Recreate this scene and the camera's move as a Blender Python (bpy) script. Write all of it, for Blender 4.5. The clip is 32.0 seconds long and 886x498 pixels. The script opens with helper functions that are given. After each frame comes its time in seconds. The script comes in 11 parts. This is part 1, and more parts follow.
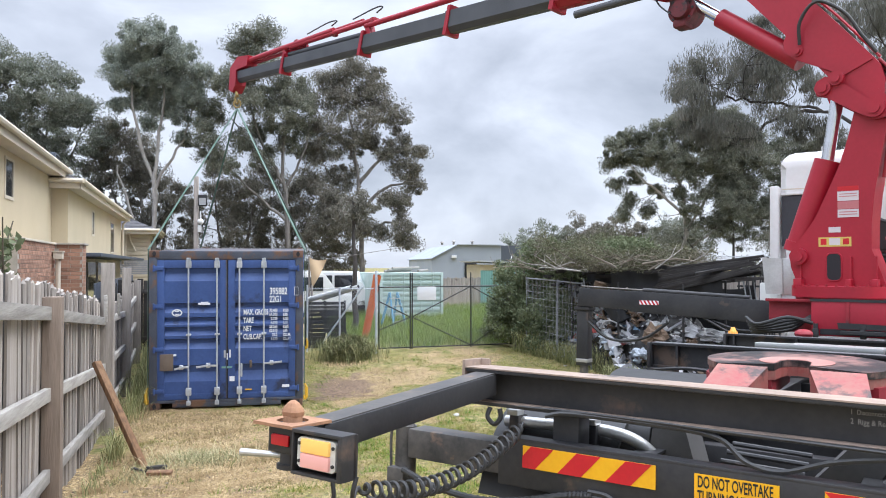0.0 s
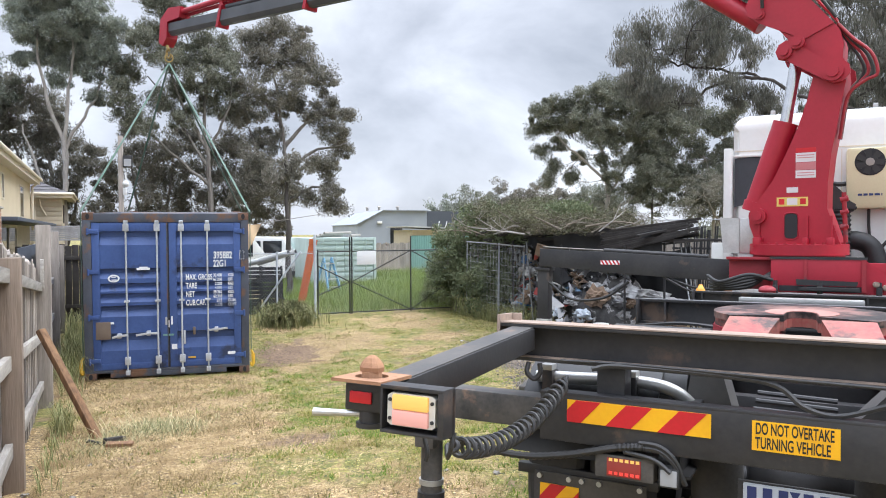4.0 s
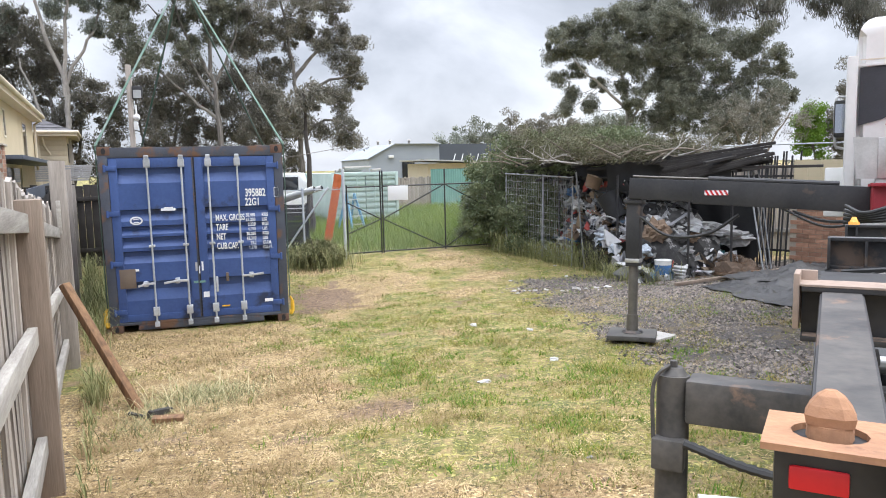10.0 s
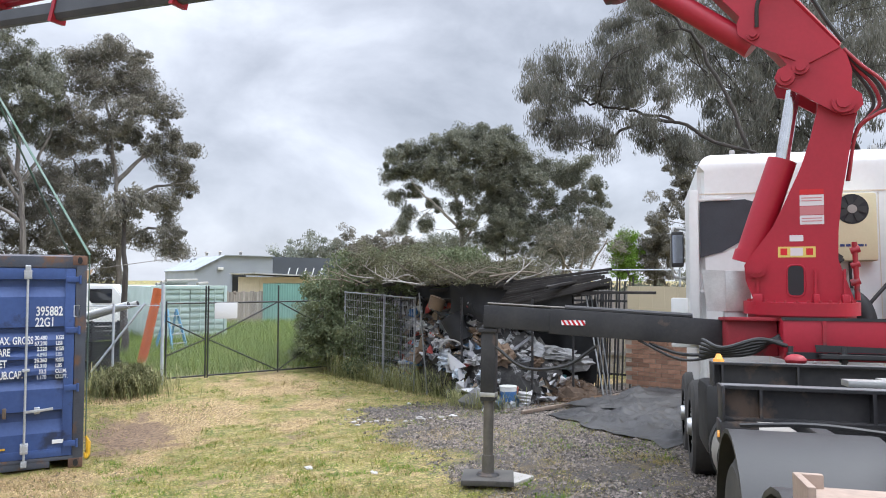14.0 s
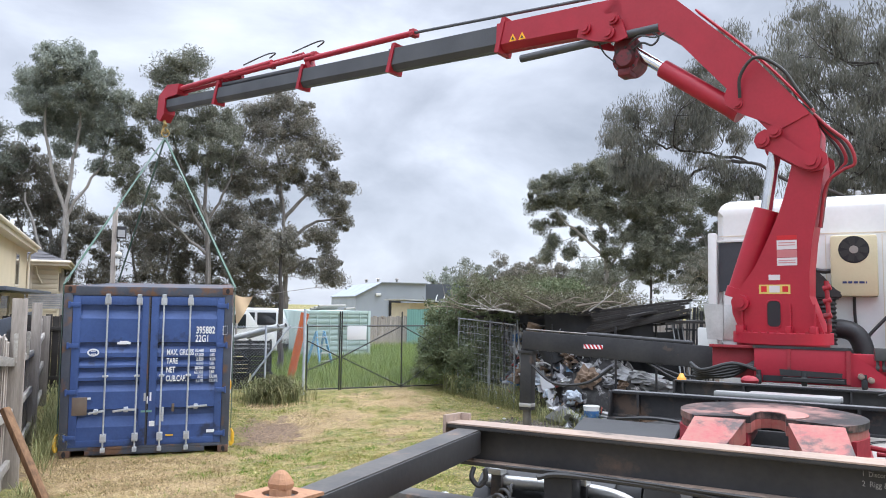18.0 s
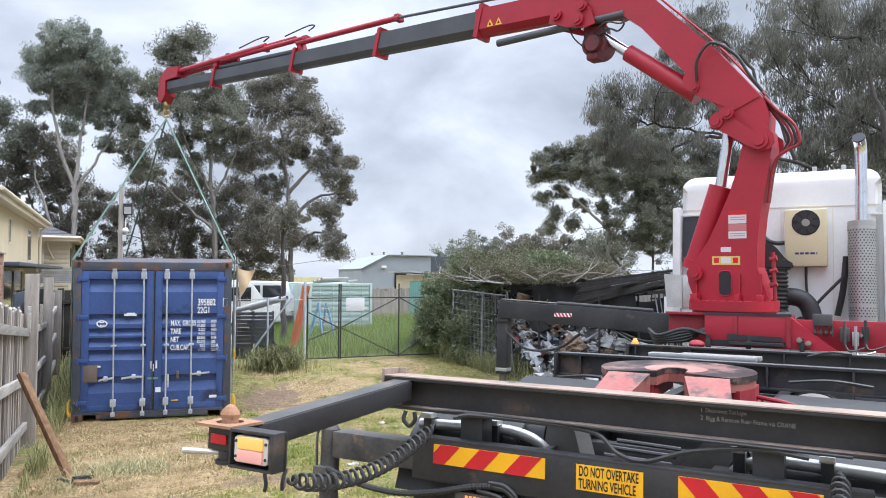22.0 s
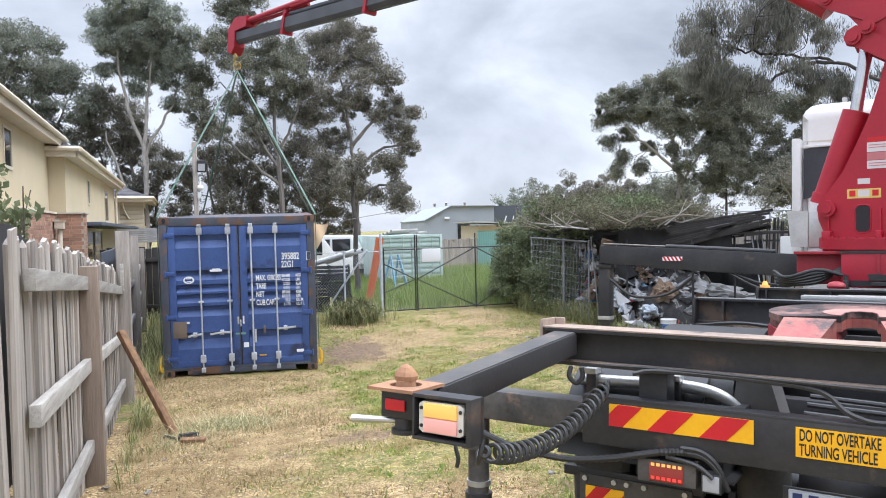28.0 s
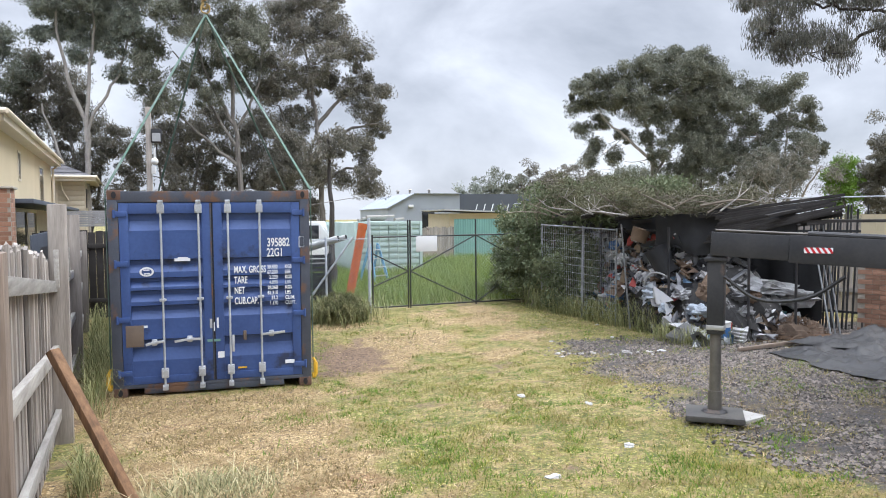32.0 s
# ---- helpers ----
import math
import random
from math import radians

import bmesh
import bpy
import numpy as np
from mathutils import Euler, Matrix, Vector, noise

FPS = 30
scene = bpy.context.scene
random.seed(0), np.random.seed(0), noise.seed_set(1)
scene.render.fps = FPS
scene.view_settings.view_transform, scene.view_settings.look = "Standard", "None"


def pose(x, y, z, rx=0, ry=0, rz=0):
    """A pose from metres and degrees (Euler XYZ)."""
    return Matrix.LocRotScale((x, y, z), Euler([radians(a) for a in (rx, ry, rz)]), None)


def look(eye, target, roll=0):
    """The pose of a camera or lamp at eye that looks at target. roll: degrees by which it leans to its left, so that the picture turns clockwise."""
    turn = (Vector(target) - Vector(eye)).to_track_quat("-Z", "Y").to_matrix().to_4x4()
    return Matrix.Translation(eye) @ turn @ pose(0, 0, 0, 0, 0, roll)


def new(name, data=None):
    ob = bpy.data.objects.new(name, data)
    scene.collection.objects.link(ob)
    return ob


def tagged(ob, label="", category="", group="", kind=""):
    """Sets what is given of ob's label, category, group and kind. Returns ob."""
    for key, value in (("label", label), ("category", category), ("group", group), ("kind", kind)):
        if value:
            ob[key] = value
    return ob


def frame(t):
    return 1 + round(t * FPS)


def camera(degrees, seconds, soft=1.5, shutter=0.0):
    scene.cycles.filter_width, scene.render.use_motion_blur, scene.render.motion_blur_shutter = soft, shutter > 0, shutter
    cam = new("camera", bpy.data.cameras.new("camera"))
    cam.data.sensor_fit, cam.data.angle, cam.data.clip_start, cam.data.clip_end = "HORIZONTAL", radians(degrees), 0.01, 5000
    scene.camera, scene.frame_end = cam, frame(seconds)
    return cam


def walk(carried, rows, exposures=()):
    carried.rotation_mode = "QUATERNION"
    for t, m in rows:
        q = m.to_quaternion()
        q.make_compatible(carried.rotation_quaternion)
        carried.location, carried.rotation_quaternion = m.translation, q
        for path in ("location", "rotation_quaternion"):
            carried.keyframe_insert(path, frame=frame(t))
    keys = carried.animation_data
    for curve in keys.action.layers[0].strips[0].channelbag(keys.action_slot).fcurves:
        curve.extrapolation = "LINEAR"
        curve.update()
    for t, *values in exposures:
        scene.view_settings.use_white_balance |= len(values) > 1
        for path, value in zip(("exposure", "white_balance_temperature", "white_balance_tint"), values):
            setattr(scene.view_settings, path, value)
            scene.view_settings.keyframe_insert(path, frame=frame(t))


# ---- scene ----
cam = camera(62.6, 32.0, soft=1.0)
PATH = [
    (0, (2.535, -12.482, 2.35), (2.897, -10.516, 2.393), -0.1),
    (0.5, (2.434, -12.546, 2.33), (2.809, -10.582, 2.37), 0.3),
    (1, (2.397, -12.573, 2.335), (2.801, -10.615, 2.379), 0.7),
    (1.5, (2.389, -12.583, 2.353), (2.818, -10.631, 2.405), 1.0),
    (2, (2.381, -12.58, 2.352), (2.825, -10.631, 2.41), 1.0),
    (2.5, (2.353, -12.579, 2.343), (2.806, -10.632, 2.397), 0.8),
    (4.5, (1.859, -12.1, 2.256), (2.518, -10.214, 2.156), -0.6),
    (5, (1.633, -12.004, 2.232), (2.391, -10.159, 2.085), -0.8),
    (5.5, (1.462, -11.865, 2.231), (2.311, -10.063, 2.049), -0.7),
    (6, (1.278, -11.874, 2.237), (2.189, -10.105, 2.035), -0.5),
    (6.5, (1.151, -11.886, 2.232), (2.082, -10.128, 2.021), -0.3),
    (7, (1.141, -11.883, 2.236), (2.036, -10.108, 2.016), -0.2),
    (7.5, (1.256, -11.866, 2.241), (2.073, -10.055, 2.009), -0.3),
    (8, (1.423, -11.817, 2.245), (2.148, -9.969, 2.002), -0.6),
    (8.5, (1.484, -11.676, 2.235), (2.131, -9.8, 1.985), -0.9),
    (9, (1.497, -11.424, 2.252), (2.089, -9.53, 2.004), -1.1),
    (9.5, (1.555, -11.159, 2.231), (2.121, -9.255, 1.992), -1.2),
    (10, (1.658, -10.865, 2.245), (2.217, -8.958, 2.016), -1.3),
    (10.5, (1.649, -10.543, 2.202), (2.218, -8.639, 1.977), -1.3),
    (11, (1.644, -10.273, 2.2), (2.249, -8.379, 1.979), -1.2),
    (11.5, (1.734, -9.953, 2.184), (2.414, -8.083, 1.98), -0.8),
    (12, (1.811, -9.697, 2.203), (2.581, -7.859, 2.041), -0.3),
    (12.5, (1.8, -9.536, 2.211), (2.666, -7.735, 2.116), 0.1),
    (13, (1.816, -9.613, 2.272), (2.758, -7.849, 2.252), 0.3),
    (13.5, (1.84, -9.806, 2.324), (2.828, -8.068, 2.372), 0.3),
    (15.5, (1.845, -11.004, 2.339), (2.721, -9.211, 2.465), 1.0),
    (16, (1.912, -11.275, 2.332), (2.714, -9.447, 2.461), 1.2),
    (16.5, (2.001, -11.54, 2.348), (2.735, -9.685, 2.482), 1.2),
    (17, (2.177, -11.785, 2.366), (2.854, -9.909, 2.509), 1.1),
    (17.5, (2.257, -11.994, 2.4), (2.881, -10.1, 2.548), 0.9),
    (18, (2.314, -12.217, 2.393), (2.883, -10.306, 2.54), 0.7),
    (18.5, (2.4, -12.405, 2.41), (2.906, -10.475, 2.546), 0.6),
    (19, (2.538, -12.548, 2.387), (2.988, -10.604, 2.507), 0.6),
    (19.5, (2.584, -12.701, 2.392), (3.005, -10.748, 2.491), 0.6),
    (20, (2.545, -12.809, 2.381), (2.97, -10.856, 2.46), 0.6),
    (20.5, (2.525, -12.895, 2.368), (2.981, -10.949, 2.434), 0.6),
    (21, (2.514, -12.927, 2.377), (3.006, -10.989, 2.437), 0.5),
    (21.5, (2.496, -12.924, 2.399), (3.02, -10.995, 2.463), 0.4),
    (22, (2.496, -12.918, 2.401), (3.043, -10.995, 2.471), 0.3),
    (22.5, (2.499, -12.912, 2.395), (3.058, -10.994, 2.465), 0.3),
    (23, (2.502, -12.911, 2.388), (3.068, -10.994, 2.454), 0.4),
    (23.5, (2.496, -12.897, 2.382), (3.064, -10.98, 2.441), 0.5),
    (24, (2.49, -12.893, 2.386), (3.058, -10.976, 2.439), 0.6),
    (24.5, (2.488, -12.879, 2.381), (3.047, -10.959, 2.427), 0.8),
    (25, (2.481, -12.88, 2.374), (3.015, -10.953, 2.407), 1.0),
    (25.5, (2.466, -12.883, 2.361), (2.959, -10.945, 2.375), 1.0),
    (26, (2.448, -12.88, 2.353), (2.896, -10.931, 2.346), 0.9),
    (26.5, (2.446, -12.875, 2.351), (2.854, -10.918, 2.323), 0.6),
    (28.5, (2.063, -12.016, 2.341), (2.472, -10.061, 2.266), -2.0),
    (29, (2.024, -11.703, 2.338), (2.461, -9.755, 2.246), -2.4),
    (29.5, (1.971, -11.417, 2.336), (2.437, -9.476, 2.23), -2.4),
    (30, (1.866, -11.071, 2.313), (2.356, -9.137, 2.197), -2.0),
    (30.5, (1.798, -10.771, 2.288), (2.307, -8.842, 2.175), -1.4),
    (31, (1.759, -10.427, 2.279), (2.28, -8.5, 2.176), -0.9),
    (31.5, (1.669, -10.1, 2.24), (2.193, -8.173, 2.15), -0.5),
    (32, (1.62, -9.757, 2.24), (2.144, -7.83, 2.148), -0.6),
]
EXPOSURES = [(0, 0.48, 6080, 10), (2.5, 0.48, 6130, 10), (4.5, 0.59, 6280, 10), (9, 0.62, 6380, 10), (11.5, 0.52, 6330, 10), (13, 0.49, 6280, 10),
             (15.5, 0.49, 6180, 10), (17, 0.49, 6130, 10), (24, 0.51, 6060, 10), (26.5, 0.52, 6070, 10), (29, 0.53, 6170, 10), (32, 0.51, 6220, 10)]
walk(cam, [(t, look(eye, target, roll)) for t, eye, target, roll in PATH], EXPOSURES)

# ---- light: an overcast sky and a broad, weak sun behind the cloud ----
world = bpy.data.worlds.new("overcast_sky")
scene.world = world
world.use_nodes = True
wn, wl = world.node_tree.nodes, world.node_tree.links
wn.clear()


def wnode(kind, **values):
    n = wn.new(kind)
    for key, v in values.items():
        n.inputs[key].default_value = v
    return n


out = wn.new("ShaderNodeOutputWorld")
back = wnode("ShaderNodeBackground", Strength=1.0)
sky = wn.new("ShaderNodeTexSky")
sky.sky_type, sky.sun_disc, sky.sun_elevation, sky.sun_rotation = "NISHITA", False, radians(55), radians(109)
dim = wn.new("ShaderNodeMix")
dim.data_type, dim.blend_type = "RGBA", "MULTIPLY"
dim.inputs["Factor"].default_value = 1.0
dim.inputs["B"].default_value = (0.1, 0.1, 0.1, 1)
wl.new(sky.outputs["Color"], dim.inputs["A"])
coord = wn.new("ShaderNodeTexCoord")
flat = wn.new("ShaderNodeMapping")
flat.inputs["Scale"].default_value = (1.0, 1.0, 2.0)
wl.new(coord.outputs["Generated"], flat.inputs["Vector"])
cloud = wnode("ShaderNodeTexNoise", Scale=2.6, Detail=8.0, Roughness=0.55, Distortion=0.25)
wl.new(flat.outputs["Vector"], cloud.inputs["Vector"])
ramp = wn.new("ShaderNodeValToRGB")
ramp.color_ramp.elements[0].position, ramp.color_ramp.elements[0].color = 0.33, (0.385, 0.41, 0.465, 1)
ramp.color_ramp.elements[1].position, ramp.color_ramp.elements[1].color = 0.66, (0.80, 0.83, 0.885, 1)
mid = ramp.color_ramp.elements.new(0.5)
mid.color = (0.575, 0.60, 0.665, 1)
wl.new(cloud.outputs["Fac"], ramp.inputs["Fac"])
mixed = wn.new("ShaderNodeMix")
mixed.data_type = "RGBA"
mixed.inputs["Factor"].default_value = 0.9
wl.new(dim.outputs["Result"], mixed.inputs["A"])
wl.new(ramp.outputs["Color"], mixed.inputs["B"])
# an overcast sky grows brighter towards the zenith
parts_xyz = wn.new("ShaderNodeSeparateXYZ")
wl.new(coord.outputs["Generated"], parts_xyz.inputs["Vector"])
climb = wnode("ShaderNodeMapRange", **{"From Min": 0.42, "From Max": 0.95, "To Min": 0.98, "To Max": 5.6})
wl.new(parts_xyz.outputs["Z"], climb.inputs["Value"])
grown = wn.new("ShaderNodeVectorMath")
grown.operation = "SCALE"
wl.new(mixed.outputs["Result"], grown.inputs[0])
wl.new(climb.outputs["Result"], grown.inputs["Scale"])
wl.new(grown.outputs["Vector"], back.inputs["Color"])
wl.new(back.outputs["Background"], out.inputs["Surface"])

sun_data = bpy.data.lights.new("sun", "SUN")
sun_data.energy, sun_data.angle, sun_data.color = 1.7, radians(35), (1.0, 0.98, 0.95)
sun = new("sun", sun_data)
sun.matrix_world = look((0, 0, 40), (-26, 9, 0))

# ---- materials ----
def mat(name, c1, c2=None, rough=0.6, metal=0.0, scale=6.0, fine=60.0, bump=0.15, vary=0.12, stain=None, stain_at=0.62, coat=0.0, stretch=(1, 1, 1)):
    """Two colours mixed by broad and fine noise, with grain in the relief; stain: a third colour in worn patches."""
    m = bpy.data.materials.new(name)
    m.use_nodes = True
    nt = m.node_tree
    n, l = nt.nodes, nt.links
    b = n["Principled BSDF"]
    c2 = c2 or tuple(v * 0.75 for v in c1)
    tc, mp = n.new("ShaderNodeTexCoord"), n.new("ShaderNodeMapping")
    mp.inputs["Scale"].default_value = stretch
    l.new(tc.outputs["Object"], mp.inputs["Vector"])
    big, small = n.new("ShaderNodeTexNoise"), n.new("ShaderNodeTexNoise")
    for t, s, d in ((big, scale, 5.0), (small, fine, 3.0)):
        t.inputs["Scale"].default_value, t.inputs["Detail"].default_value = s, d
        l.new(mp.outputs["Vector"], t.inputs["Vector"])
    add = n.new("ShaderNodeMath")
    add.operation = "MULTIPLY_ADD"
    l.new(small.outputs["Fac"], add.inputs[0])
    add.inputs[1].default_value = 0.45
    l.new(big.outputs["Fac"], add.inputs[2])
    rng = n.new("ShaderNodeMapRange")
    rng.inputs["From Min"].default_value, rng.inputs["From Max"].default_value = 0.5, 0.95
    l.new(add.outputs["Value"], rng.inputs["Value"])
    mix = n.new("ShaderNodeMix")
    mix.data_type = "RGBA"
    mix.inputs["A"].default_value, mix.inputs["B"].default_value = (*c1, 1), (*c2, 1)
    l.new(rng.outputs["Result"], mix.inputs["Factor"])
    colour = mix.outputs["Result"]
    if stain:
        st = n.new("ShaderNodeTexNoise")
        st.inputs["Scale"].default_value, st.inputs["Detail"].default_value, st.inputs["Roughness"].default_value = scale * 0.7, 8.0, 0.65
        l.new(tc.outputs["Object"], st.inputs["Vector"])
        sr = n.new("ShaderNodeMapRange")
        sr.inputs["From Min"].default_value, sr.inputs["From Max"].default_value = stain_at, stain_at + 0.08
        l.new(st.outputs["Fac"], sr.inputs["Value"])
        m2 = n.new("ShaderNodeMix")
        m2.data_type = "RGBA"
        l.new(colour, m2.inputs["A"])
        m2.inputs["B"].default_value = (*stain, 1)
        l.new(sr.outputs["Result"], m2.inputs["Factor"])
        colour = m2.outputs["Result"]
    if vary:
        info, hsv = n.new("ShaderNodeObjectInfo"), n.new("ShaderNodeHueSaturation")
        vr = n.new("ShaderNodeMapRange")
        vr.inputs["To Min"].default_value, vr.inputs["To Max"].default_value = 1 - vary, 1 + vary
        l.new(info.outputs["Random"], vr.inputs["Value"])
        l.new(vr.outputs["Result"], hsv.inputs["Value"])
        l.new(colour, hsv.inputs["Color"])
        colour = hsv.outputs["Color"]
    l.new(colour, b.inputs["Base Color"])
    rr = n.new("ShaderNodeMapRange")
    rr.inputs["To Min"].default_value, rr.inputs["To Max"].default_value = max(0.03, rough - 0.12), min(1, rough + 0.12)
    l.new(add.outputs["Value"], rr.inputs["Value"])
    l.new(rr.outputs["Result"], b.inputs["Roughness"])
    b.inputs["Metallic"].default_value = metal
    b.inputs["Coat Weight"].default_value = coat
    if bump:
        bp = n.new("ShaderNodeBump")
        bp.inputs["Strength"].default_value, bp.inputs["Distance"].default_value = bump, 0.01
        l.new(add.outputs["Value"], bp.inputs["Height"])
        l.new(bp.outputs["Normal"], b.inputs["Normal"])
    return m


def leaf_mat(name, c1, c2, rough=0.55, dry=None, clumps=0.0):
    """Leaves: colour varies from leaf to leaf (and from spray to spray: clumps, the noise's scale), and a little light comes through."""
    m = bpy.data.materials.new(name)
    m.use_nodes = True
    n, l = m.node_tree.nodes, m.node_tree.links
    b = n["Principled BSDF"]
    geo, mix = n.new("ShaderNodeNewGeometry"), n.new("ShaderNodeMix")
    mix.data_type = "RGBA"
    mix.inputs["A"].default_value, mix.inputs["B"].default_value = (*c1, 1), (*c2, 1)
    if clumps:  # light and dark clumps put into the colour, stronger than from leaf to leaf
        tone, part_, sum_ = n.new("ShaderNodeTexNoise"), n.new("ShaderNodeMapRange"), n.new("ShaderNodeMath")
        tone.inputs["Scale"].default_value, tone.inputs["Detail"].default_value, tone.inputs["Roughness"].default_value = clumps, 3.0, 0.6
        l.new(geo.outputs["Position"], tone.inputs["Vector"])
        part_.inputs["From Min"].default_value, part_.inputs["From Max"].default_value = 0.34, 0.66
        part_.inputs["To Max"].default_value = 0.62
        l.new(tone.outputs["Fac"], part_.inputs["Value"])
        sum_.operation = "MULTIPLY_ADD"
        sum_.inputs[1].default_value = 0.38
        l.new(geo.outputs["Random Per Island"], sum_.inputs[0])
        l.new(part_.outputs["Result"], sum_.inputs[2])
        l.new(sum_.outputs["Value"], mix.inputs["Factor"])
    else:
        l.new(geo.outputs["Random Per Island"], mix.inputs["Factor"])
    colour = mix.outputs["Result"]
    if dry:  # withered patches a hand to a stride wide
        tex, add, rm, m2 = n.new("ShaderNodeTexNoise"), n.new("ShaderNodeMath"), n.new("ShaderNodeMapRange"), n.new("ShaderNodeMix")
        tex.inputs["Scale"].default_value, tex.inputs["Detail"].default_value, tex.inputs["Roughness"].default_value = 2.4, 5.0, 0.7
        l.new(geo.outputs["Position"], tex.inputs["Vector"])
        add.operation = "MULTIPLY_ADD"
        l.new(geo.outputs["Random Per Island"], add.inputs[0])
        add.inputs[1].default_value = 0.22
        l.new(tex.outputs["Fac"], add.inputs[2])
        rm.inputs["From Min"].default_value, rm.inputs["From Max"].default_value = 0.54, 0.72
        l.new(add.outputs["Value"], rm.inputs["Value"])
        m2.data_type = "RGBA"
        m2.inputs["B"].default_value = (*dry, 1)
        l.new(colour, m2.inputs["A"])
        l.new(rm.outputs["Result"], m2.inputs["Factor"])
        colour = m2.outputs["Result"]
    l.new(colour, b.inputs["Base Color"])
    b.inputs["Roughness"].default_value = rough
    b.inputs["Specular IOR Level"].default_value = 0.2
    tr, ms = n.new("ShaderNodeBsdfTranslucent"), n.new("ShaderNodeMixShader")
    l.new(colour, tr.inputs["Color"])
    ms.inputs["Fac"].default_value = 0.25
    l.new(b.outputs["BSDF"], ms.inputs[1])
    l.new(tr.outputs["BSDF"], ms.inputs[2])
    l.new(ms.outputs["Shader"], n["Material Output"].inputs["Surface"])
    return m


def plain(name, c, rough=0.5, metal=0.0, glow=0.0):
    m = bpy.data.materials.new(name)
    m.use_nodes = True
    b = m.node_tree.nodes["Principled BSDF"]
    b.inputs["Base Color"].default_value = (*c, 1)
    b.inputs["Roughness"].default_value, b.inputs["Metallic"].default_value = rough, metal
    if glow:
        b.inputs["Emission Color"].default_value, b.inputs["Emission Strength"].default_value = (*c, 1), glow
    return m


